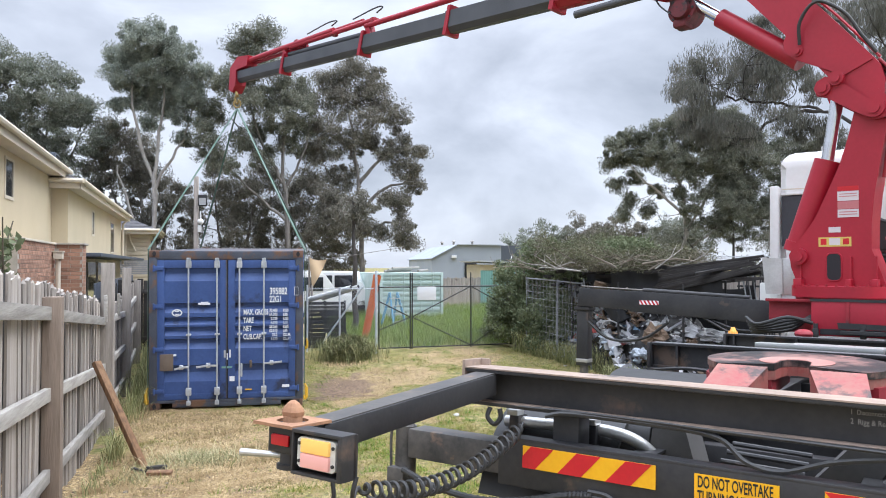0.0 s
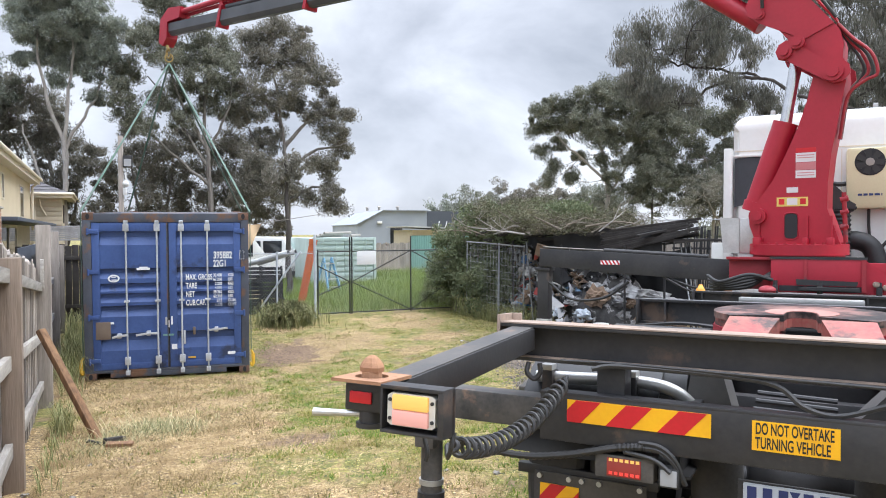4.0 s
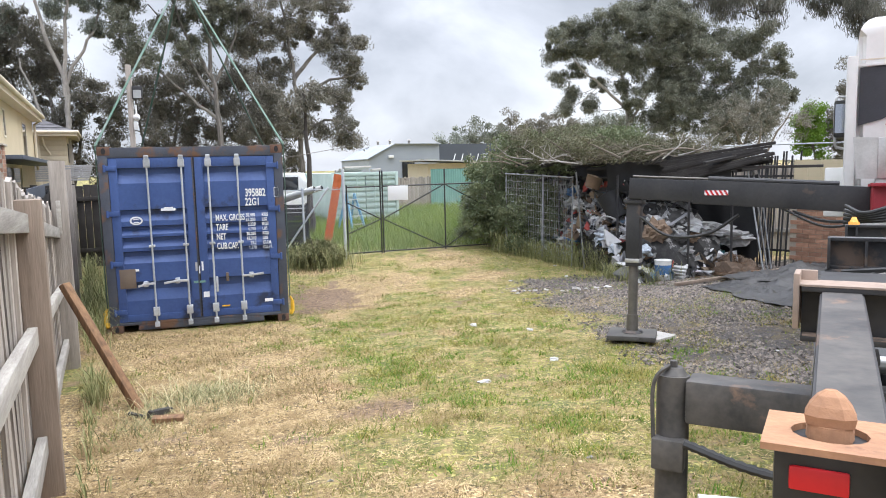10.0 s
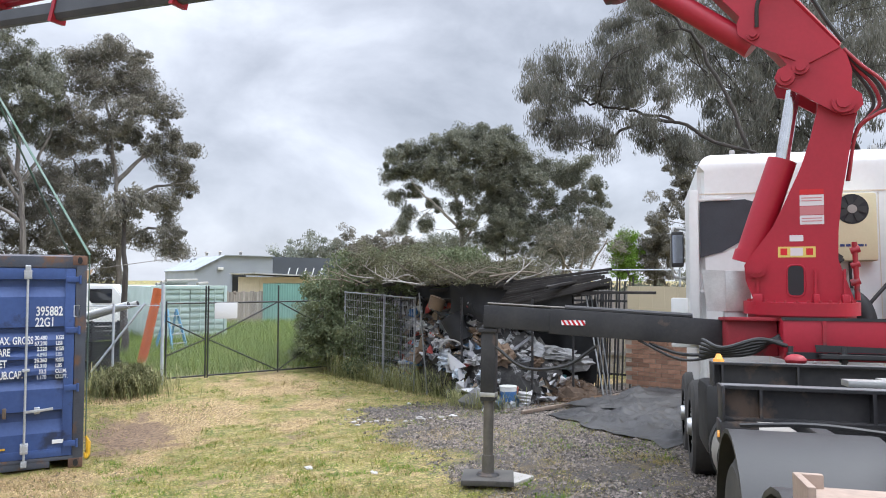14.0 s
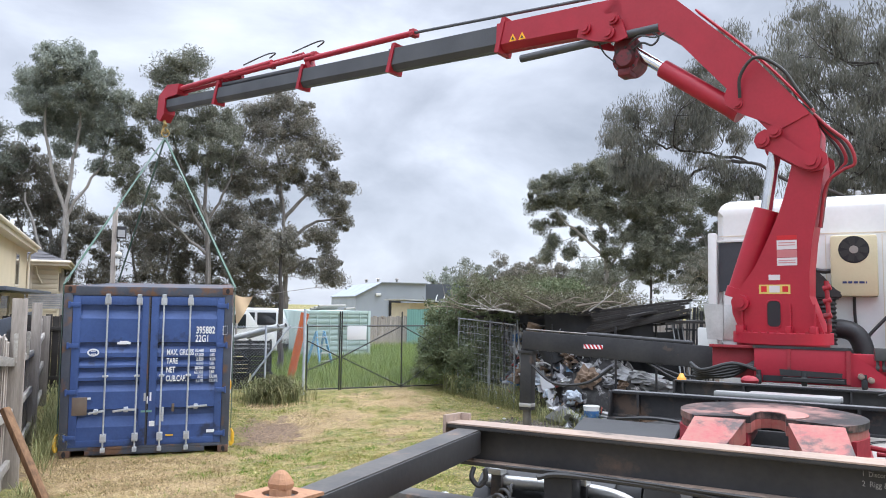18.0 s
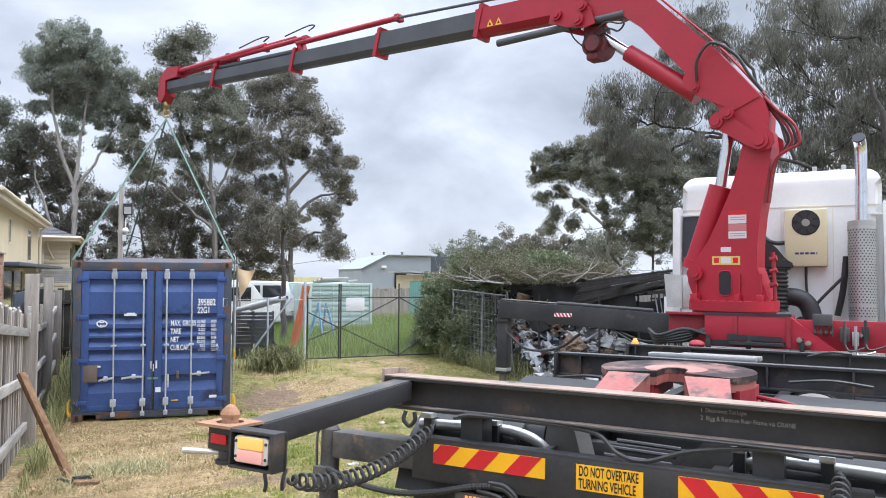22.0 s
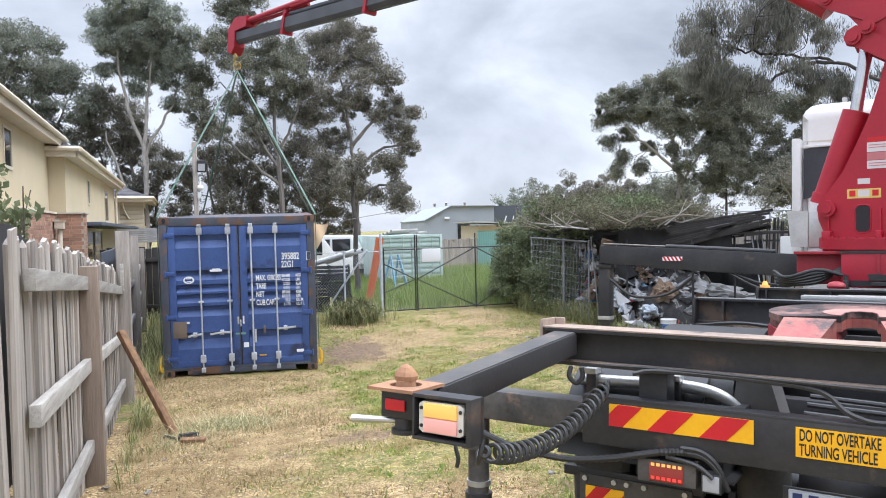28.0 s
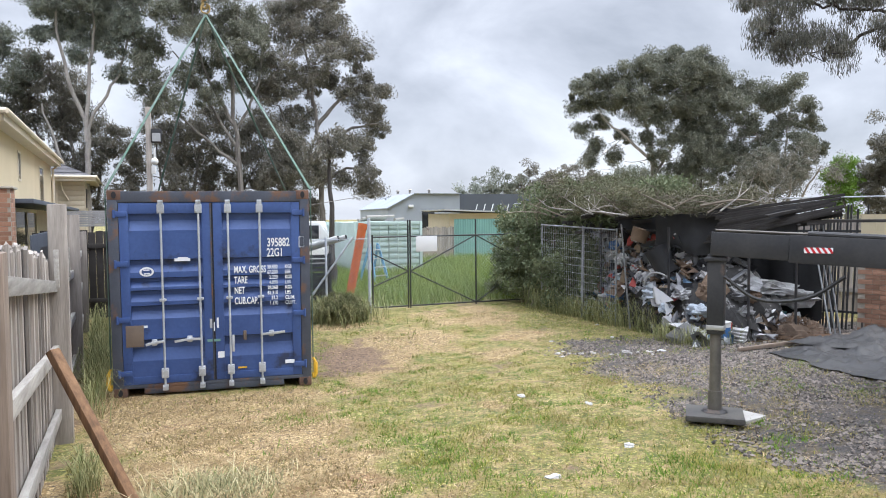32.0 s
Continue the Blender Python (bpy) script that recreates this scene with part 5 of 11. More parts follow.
            for i in range(12):
                for side_, flip in ((rows_[0], True), (rows_[1], False)):
                    q = (side_[i][0], side_[i][1], side_[i + 1][1], side_[i + 1][0])
                    b.faces.new(q[::-1] if flip else q)
                for e in (0, 1):
                    b.faces.new((rows_[0][i][e], rows_[0][i + 1][e], rows_[1][i + 1][e], rows_[1][i][e]))
            for i in (0, 12):
                b.faces.new((rows_[0][i][0], rows_[0][i][1], rows_[1][i][1], rows_[1][i][0]))
            bmesh.ops.recalc_face_normals(b, faces=b.faces[:])
            part("mud_guard", b, M["plastic"], t, "black plastic mudguard")
    b = B()
    box(b, -0.235, 0.175, 0.0, 0.012, 1.178, 1.305, 0.004)
    holder = part("number_plate", b, M["steel_black"], t, "white number plate with dark bars")
    b = B()
    box(b, -0.215, 0.157, -0.008, 0.0, 1.19, 1.297, 0.006)
    face = part("plate_face", b, plain("white_plate", (0.50, 0.54, 0.60), 0.4), holder)
    for k in range(6):
        b = B()
        q = -0.20 + 0.056 * k + (0.03 if k > 2 else 0)
        box(b, q, q + 0.034, -0.0105, -0.0075, 1.222, 1.286)
        part("plate_bar", b, M["blue_ink"], holder)
    b = B()
    box(b, -0.195, 0.135, -0.0105, -0.0075, 1.197, 1.207)
    part("plate_bar", b, M["blue_ink"], holder)
    b = B()
    prism(b, [(-0.05, 1.286), (-0.012, 1.286), (-0.031, 1.25)], 0.003, Matrix.Translation((0, -0.009, 0)) @ FACE)
    part("plate_badge", b, M["blue_ink"], holder)
    b = B()
    box(b, -1.0, 0.95, 0.35, 0.45, 0.98, 1.04, 0.01)
    part("under_bar", b, M["steel_black"], t)
    # air tanks and pipes behind the bumper
    for x0, x1 in ((-1.05, -0.48), (0.50, 1.0)):
        b = B()
        rod(b, (x0, 0.44, 1.55), (x1, 0.44, 1.55), 0.15, seg=24)
        part("air_tank", b, M["plastic"], t, "dark grey air tank")
        b = B()
        tube(b, curve_pts([(x0 - 0.1, 0.2, 1.605), (x0 + 0.1, 0.2, 1.612), (x0 + 0.35, 0.2, 1.62), (x1 - 0.06, 0.21, 1.60), (x1 + 0.02, 0.28, 1.53), (x1 + 0.04, 0.4, 1.42)] if x0 < 0 else [(x1 + 0.1, 0.2, 1.605), (x1 - 0.1, 0.2, 1.612), (x0 + 0.15, 0.2, 1.62), (x0 + 0.03, 0.21, 1.60), (x0 - 0.06, 0.26, 1.54), (x0 - 0.08, 0.4, 1.44)]), 0.028, 12)
        part("metal_pipe", b, M["alu"], t, "bright metal pipe behind the bumper")
        for k in (-0.06, 0.62):
            q = x0 + (x1 - x0) * k
            b = B()
            box(b, q - 0.025, q + 0.025, 0.15, 0.24, 1.50, 1.645, 0.006)
            part("pipe_clamp", b, M["steel_black"], t)
            b = B()
            box(b, q - 0.03, q + 0.03, 0.13, 0.2, 1.645, 1.672, 0.004)
            part("clamp_plate", b, M["alu"], t)
    for pts in ([(0.10, 1.42), (0.34, 1.42), (0.50, 1.72), (0.36, 1.72)], [(-0.50, 1.42), (-0.26, 1.42), (-0.34, 1.70), (-0.46, 1.70)]):
        b = B()
        prism(b, pts, 0.22, Matrix.Translation((0, 0.42, 0)) @ FACE)
        part("slanted_bracket", b, M["frame_grey"], t, "grey slanted chassis bracket", False)
    for k in range(3):
        b = B()
        rod(b, (-0.22, 0.5 + 0.12 * k, 1.50 + 0.02 * k), (0.12, 0.5 + 0.12 * k, 1.49 + 0.02 * k), 0.012, seg=8)
        part("brake_pipe", b, M["steel_black"], t)
    b = B()
    for k in range(9):
        a = k * 0.35
        box(b, 0.44, 0.48, 0.3 + 0.04 * k, 0.33 + 0.04 * k, 1.55 + 0.05 * math.sin(a * 2), 1.61 + 0.05 * math.sin(a * 2), 0.006)
    part("chain", b, M["steel_top"], t, "heavy rusty chain")
    # fifth wheel
    f = new("fifth_wheel")
    f.parent = t
    f.matrix_local = Matrix.Translation((-0.05, 1.52, 1.80)) @ Matrix.Rotation(radians(3.2), 4, "X") @ Matrix.Translation((0, 0, -1.80))
    b = B()
    ring = []
    for a in np.linspace(radians(-42), radians(222), 40):
        ring.append((0.47 * math.cos(a), 0.45 * math.sin(a)))
    inner = [(-0.085, -0.20), (-0.075, -0.06), (-0.05, 0.0), (0.0, 0.022), (0.05, 0.0), (0.075, -0.06), (0.085, -0.20)]
    prism(b, ring + inner, 0.034, Matrix.Translation((0, 0, 1.882)))
    part("coupling_plate", b, M["grease"], f, "greased worn coupling plate", False)
    b = B()
    prism(b, [(x_ * 0.985, y_ * 0.985) for x_, y_ in ring + inner], 0.05, Matrix.Translation((0, 0, 1.838)))
    part("coupling_rim", b, M["ramp_red"], f, "scuffed red rim under the plate", False)
    b = B()
    arc = [(0.19 * math.cos(a), -0.04 + 0.19 * math.sin(a)) for a in np.linspace(radians(-50), radians(230), 22)]
    prism(b, arc + [(-0.09, -0.19), (-0.078, -0.058), (-0.052, 0.004), (0.0, 0.026), (0.052, 0.004), (0.078, -0.058), (0.09, -0.19)], 0.003, Matrix.Translation((0, 0, 1.902)))
    part("worn_ring", b, M["worn_pink"], f, "pinkish bare metal round the throat", False)
    for s in (-1, 1):
        b = B()
        rows_ = []
        for y_, xa, xb, za, zb in ((-0.302, 0.10, 0.352, 1.78, 1.895), (-0.58, 0.19, 0.40, 1.72, 1.77)):
            rows_.append([b.verts.new((s * q, y_, z)) for q, z in ((xa, za), (xb, za), (xb, zb), (xa, zb))])
        for q in range(4):
            b.faces.new((rows_[0][q], rows_[0][(q + 1) % 4], rows_[1][(q + 1) % 4], rows_[1][q]))
        b.faces.new(rows_[0][::-1])
        b.faces.new(rows_[1])
        bmesh.ops.recalc_face_normals(b, faces=b.faces[:])
        part("coupling_ramp", b, M["ramp_red"], f, "scuffed red ramp", False)
        b = B()
        prism(b, [(s * 0.10, -0.2), (s * 0.40, -0.26), (s * 0.465, -0.1), (s * 0.47, 0.1), (s * 0.3, 0.34), (s * 0.1, 0.4)][:: 1 if s > 0 else -1], 0.10, Matrix.Translation((0, 0, 1.772)))
        part("coupling_skirt", b, M["red_dull"], f, "scuffed red coupling skirt", False)
        b = B()
        box(b, s * 0.42 - 0.06, s * 0.42 + 0.06, -0.15, 0.15, 1.52, 1.73, 0.01)
        part("coupling_bracket", b, M["red_dull"], f)
    b = B()
    tube(b, curve_pts([(0.46, 0.0, 1.76), (0.6, -0.05, 1.75), (0.68, 0.0, 1.72), (0.62, 0.06, 1.72), (0.5, 0.05, 1.72)]), 0.014)
    part("release_handle", b, M["red_dull"], f)
    # forward cross beams
    for y, x0, x1 in ((2.50, -1.17, 1.30), (4.32, -1.05, 1.36)):
        lift = 0.036 if y < 3 else 0.062
        b = B()
        i_beam(b, x0, x1, y, 1.69 + lift, 1.868 + lift, 0.14)
        box(b, x0 - 0.01, x0 + 0.006, y - 0.13, y + 0.09, 1.69 + lift, 1.872 + lift, 0.004)
        box(b, x1 - 0.006, x1 + 0.01, y - 0.13, y + 0.09, 1.69 + lift, 1.872 + lift, 0.004)
        for q in (-0.98, 0.94, -0.45, 0.4):
            box(b, q - 0.008, q + 0.008, y - 0.07, y + 0.07, 1.70 + lift, 1.86 + lift)
        cb = part("cross_beam", b, M["steel_black"], t, "black steel cross beam")
        b = B()
        box(b, x0, x1, y - 0.073, y + 0.073, 1.868 + lift, 1.8725 + lift)
        part("worn_flange", b, M["steel_top"] if y < 1 else mat("grey_flange", (0.12, 0.12, 0.125), (0.08, 0.08, 0.082), 0.5, scale=4, vary=0), cb)
    for x0, x1, y in ((-0.50, 0.30, 2.78), (-0.28, 0.32, 2.95)):
        b = B()
        box(b, x0, x1, y - 0.08, y + 0.08, 1.90, 1.935, 0.004)
        part("deck_plate", b, M["alu"], t, "grey deck plate")
    for x in (-1.0, 1.29):
        b = B()
        rod(b, (x, 4.32, 1.934), (x, 4.32, 1.955), 0.042, seg=14)
        rod(b, (x, 4.32, 1.955), (x, 4.32, 1.995), 0.032, 0.016, seg=14)
        part("marker_lamp", b, M["amber"], t, "amber marker lamp")
    b = B()
    v = bmesh.ops.create_uvsphere(b, u_segments=16, v_segments=8, radius=0.085)["verts"]
    shift(b, v, Matrix.Translation((-0.42, 4.5, 1.955)) @ Matrix.Diagonal((0.95, 0.95, 0.55, 1)))
    part("red_cap", b, M["red_dull"], t, "red plastic cap")
    for k, (a, c) in enumerate((((-1.1, 2.3, 1.72), (-0.5, 2.1, 1.74)), ((0.55, 2.3, 1.80), (1.05, 2.35, 1.80)), ((0.6, 4.2, 1.90), (0.95, 4.24, 1.94)))):
        b = B()
        mid_ = (Vector(a) + Vector(c)) / 2 + Vector((0, -0.08, 0.03))
        tube(b, curve_pts([a, mid_, c]), 0.012, 6)
        part("loose_cable", b, M["hose"], t)
    # fuel tank, battery box and side guard on the near side
    for s in (1, -1):
        fx = lambda x: x if s == 1 else MIRROR - x  # noqa: E731
        b = B()
        rod(b, (fx(-0.70), 2.72, 1.2), (fx(-0.70), 4.72, 1.2), 0.33, seg=40)
        tk = part("fuel_tank", b, M["tank"], t, "grey cylindrical fuel tank")
        for y in (4.1, 4.2):
            b = B()
            rod(b, (fx(-0.70), y, 1.2), (fx(-0.70), y + 0.025, 1.2), 0.336, seg=40)
            part("tank_strap", b, M["plastic"], tk)
        b = B()
        box(b, min(fx(-1.04), fx(-0.55)), max(fx(-1.04), fx(-0.55)), 5.05, 5.9, 1.10, 1.70, 0.06)
        part("wheel_guard", b, M["plastic"], t, "black plastic guard behind the steering wheels")
        b = B()
        rod(b, (fx(-0.70), 4.70, 1.2), (fx(-0.70), 4.95, 1.2), 0.345, 0.33, seg=40)
        part("tank_cap", b, M["plastic"], tk, "black end of the tank")
        b = B()
        box(b, min(fx(-1.19), fx(-1.0)), max(fx(-1.19), fx(-1.0)), 2.38, 2.58, 1.60, 1.725, 0.01)
        part("lamp_bracket", b, M["steel_black"], t)
        b = B()
        rod(b, (fx(-1.20), 2.42, 1.655), (fx(-1.185), 2.42, 1.655), 0.018)
        part("side_marker", b, M["amber"], t)
    return t


truck = crane_truck()


def cab():
    c = new("cab")
    c.parent = truck
    c.location = (0.18, 6.62, 0)
    b = B()
    box(b, -1.14, 1.14, 0.0, 2.3, 1.55, 4.10, 0.0)
    e = [k for k in b.edges if all(v.co.z > 4.0 for v in k.verts)]
    bmesh.ops.bevel(b, geom=e, offset=0.22, segments=5, affect="EDGES", profile=0.5)
    e = [k for k in b.edges if abs(k.verts[0].co.z - k.verts[1].co.z) > 1.0]
    bmesh.ops.bevel(b, geom=e, offset=0.07, segments=3, affect="EDGES")
    shell = part("cab_shell", b, M["white"], c, "white sleeper cab back")
    for z in (2.05, 3.62):
        b = B()
        box(b, -1.12, 1.12, -0.006, 0.004, z, z + 0.012)
        part("panel_seam", b, M["fascia"], c)
    for x in (-0.45, 0.05, 0.62):
        b = B()
        box(b, x, x + 0.008, -0.004, 0.004, 1.7, 3.6)
        part("panel_seam", b, M["fascia"], c)
    for x0, x1 in ((-1.24, -1.14), (1.14, 1.24)):
        b = B()
        box(b, x0, x1, -0.10, 0.5, 2.0, 3.66, 0.02)
        part("side_fairing", b, M["white"], c, "white side fairing")
    for x0, x1, z in ((-1.2, -0.8, 2.55), (-1.2, -0.8, 3.55), (1.02, 1.2, 3.5)):
        b = B()
        box(b, x0, x1, -0.03, 0.0, z, z + 0.03, 0.004)
        part("fairing_strut", b, M["white"], c)
    b = B()
    pts = [(-1.12, 3.54), (-0.66, 3.56), (-0.48, 3.50), (-0.36, 3.40), (-0.2, 3.2), (-0.12, 2.95), (-0.13, 2.74), (-0.2, 2.64), (-0.32, 2.62), (-0.41, 2.74), (-0.44, 2.98), (-0.52, 3.10), (-0.66, 3.13), (-0.78, 3.06), (-0.9, 2.99), (-1.12, 2.93)]
    prism(b, pts, 0.012, Matrix.Translation((0, -0.008, 0)) @ FACE)
    part("soot_patch", b, M["soot"], c, "black sooty patch on the cab back", False)
    b = B()
    box(b, 0.10, 0.57, -0.16, -0.004, 2.88, 3.58, 0.035)
    ac = part("air_conditioner", b, M["cream"], c, "cream rooftop-style cooler on the cab back")
    b = B()
    rod(b, (0.335, -0.163, 3.41), (0.335, -0.155, 3.41), 0.155, seg=28)
    part("fan_opening", b, M["dark_gap"], ac)
    for k in range(7):
        a = k * 2 * math.pi / 7
        b = B()
        prism(b, [(0.03, -0.02), (0.135, -0.045), (0.14, 0.03), (0.03, 0.02)], 0.004, Matrix.Translation((0.335, -0.168, 3.41)) @ FACE @ Matrix.Rotation(a, 4, "Z"))
        part("fan_blade", b, M["plastic"], ac)
    b = B()
    rod(b, (0.335, -0.176, 3.41), (0.335, -0.166, 3.41), 0.045, seg=16)
    part("fan_hub", b, M["tank"], ac)
    for k, (x, w) in enumerate(((0.215, 0.05), (0.27, 0.05), (0.325, 0.05), (0.38, 0.06), (0.445, 0.02))):
        b = B()
        box(b, x, x + w - 0.008, -0.1635, -0.159, 3.025, 3.05)
        part("badge_bar", b, M["blue_ink"], ac)
    b = B()
    tube(b, curve_pts([(0.33, -0.05, 2.88), (0.33, -0.06, 2.7), (0.34, -0.06, 2.55)]), 0.016, 8)
    part("cooler_hose", b, M["hose"], c)
    b = B()
    tube(b, curve_pts([(-0.16, -0.06, 3.28), (-0.08, -0.10, 3.20), (0.02, -0.10, 3.17), (0.12, -0.08, 3.18)]), 0.027, 8)
    part("cooler_hose", b, M["hose"], c)
    # exhaust stack
    b = B()
    rod(b, (0.92, -0.22, 2.25), (0.92, -0.22, 3.40), 0.145, seg=28)
    sh = part("exhaust_shield", b, M["alu"], c, "perforated metal exhaust shield")
    dots_v, dots_f = [], []
    for j in range(34):
        for k in range(14):
            a = radians(175 + 14.6 * k + (7.3 if j % 2 else 0))
            z = 2.30 + j * 0.031
            base = len(dots_v)
            for q in range(6):
                w_ = q * math.pi / 3
                aa = a + math.cos(w_) * 0.0085 / 0.145
                dots_v.append((0.92 + 0.147 * math.cos(aa), -0.22 + 0.147 * math.sin(aa), z + 0.0085 * math.sin(w_)))
            dots_f.append([base + q for q in range(6)])
    tagged(quick("shield_perforation", dots_v, dots_f, M["dark_gap"], sh), kind="stuff")
    for z in (2.40, 3.30):
        b = B()
        rod(b, (0.92, -0.22, z), (0.92, -0.22, z + 0.035), 0.15, seg=28)
        part("shield_strap", b, M["alu"], c)
    b = B()
    tube(b, [(0.92, -0.22, 3.38), (0.92, -0.22, 3.6), (0.92, -0.22, 3.9), (0.92, -0.22, 4.10)], 0.066, 16)
    part("exhaust_pipe", b, M["chrome"], c, "chromed exhaust pipe")
    b = B()
    tube(b, curve_pts([(0.92, -0.22, 4.08), (0.92, -0.22, 4.21), (0.915, -0.255, 4.31), (0.90, -0.34, 4.36)]), 0.068, 18)
    part("exhaust_tip", b, M["chrome"], c, "curved chromed exhaust tip")
    b = B()
    rod(b, (0.902, -0.33, 4.355), (0.8975, -0.353, 4.369), 0.0665, seg=20)
    part("exhaust_mouth", b, M["soot"], c, "sooty black mouth of the exhaust")
    b = B()
    prism(b, [(-0.13, 2.84), (0.17, 2.84), (0.19, 2.90), (0.10, 2.96), (0.0, 3.10), (-0.08, 3.16), (-0.14, 3.16)], 0.2, Matrix.Translation((0.02, -0.28, 0)) @ FACE)
    bmesh.ops.bevel(b, geom=b.edges[:], offset=0.02, segments=2, affect="EDGES")
    part("intake_cowl", b, M["plastic"], c, "black moulded air intake cowl")
    b = B()
    tube(b, curve_pts([(0.66, -0.1, 2.3), (0.72, -0.12, 2.6), (0.76, -0.12, 3.0)]), 0.035, 8)
    tube(b, curve_pts([(0.3, -0.2, 2.25), (0.5, -0.2, 2.5), (0.72, -0.15, 2.75)]), 0.018, 8)
    part("air_intake", b, M["plastic"], c)
    b = B()
    tube(b, curve_pts([(0.06, -0.22, 2.50), (0.20, -0.25, 2.51), (0.33, -0.25, 2.45), (0.40, -0.25, 2.28), (0.41, -0.25, 1.95)]), 0.105, 16)
    part("air_duct", b, M["plastic"], c, "black moulded air duct")
    b = B()
    rod(b, (0.30, -0.30, 2.18), (0.30, -0.14, 2.18), 0.10, seg=20)
    part("filter_cap", b, M["plastic"], c)
    b = B()
    tube(b, [(0.02, -0.3, 2.33 + 0.0125 * k) for k in range(42)], [0.13 - 0.014 * (k // 2 % 2) for k in range(42)], 18)
    part("corrugated_duct", b, M["plastic"], c)
    # mirrors
    for s in (-1, 1):
        b = B()
        box(b, s * 1.27 - 0.08, s * 1.27 + 0.08, 1.7, 1.82, 2.95, 3.42, 0.03)
        mi = part("mirror", b, M["plastic"], c, "black cab mirror")
        b = B()
        box(b, s * 1.27 - 0.065, s * 1.27 + 0.065, 1.695, 1.70, 3.0, 3.37)
        part("mirror_glass", b, plain("mirror_glass", (0.30, 0.32, 0.36), 0.05, 1.0), mi)
        b = B()
        tube(b, curve_pts([(s * 1.14, 1.9, 3.46), (s * 1.27, 1.88, 3.48), (s * 1.33, 1.85, 3.42), (s * 1.33, 1.85, 2.9), (s * 1.27, 1.88, 2.82), (s * 1.14, 1.9, 2.82)]), 0.018, 8)
        part("mirror_arm", b, M["alu"], c)
    b = B()
    box(b, -1.42, -1.05, 0.25, 0.30, 1.95, 2.5, 0.02)
    part("open_door_panel", b, M["white"], c, "white side locker door standing open")
    for x in (-0.72, 0.42, 0.75):
        b = B()
        rod(b, (x, 0.5, 4.10), (x, 0.5, 4.17), 0.010)
        box(b, x - 0.028, x + 0.028, 0.485, 0.535, 4.16, 4.215, 0.012)
        part("roof_lamp", b, M["alu"], c)


cab()

# ---- the loader crane: local x runs along the boom towards the container, local y towards the yard's entrance ----
CRANE = pose(7.868, -5.895, 0, 0, 0, 126.9)
UPRIGHT = FACE  # an outline in x and z


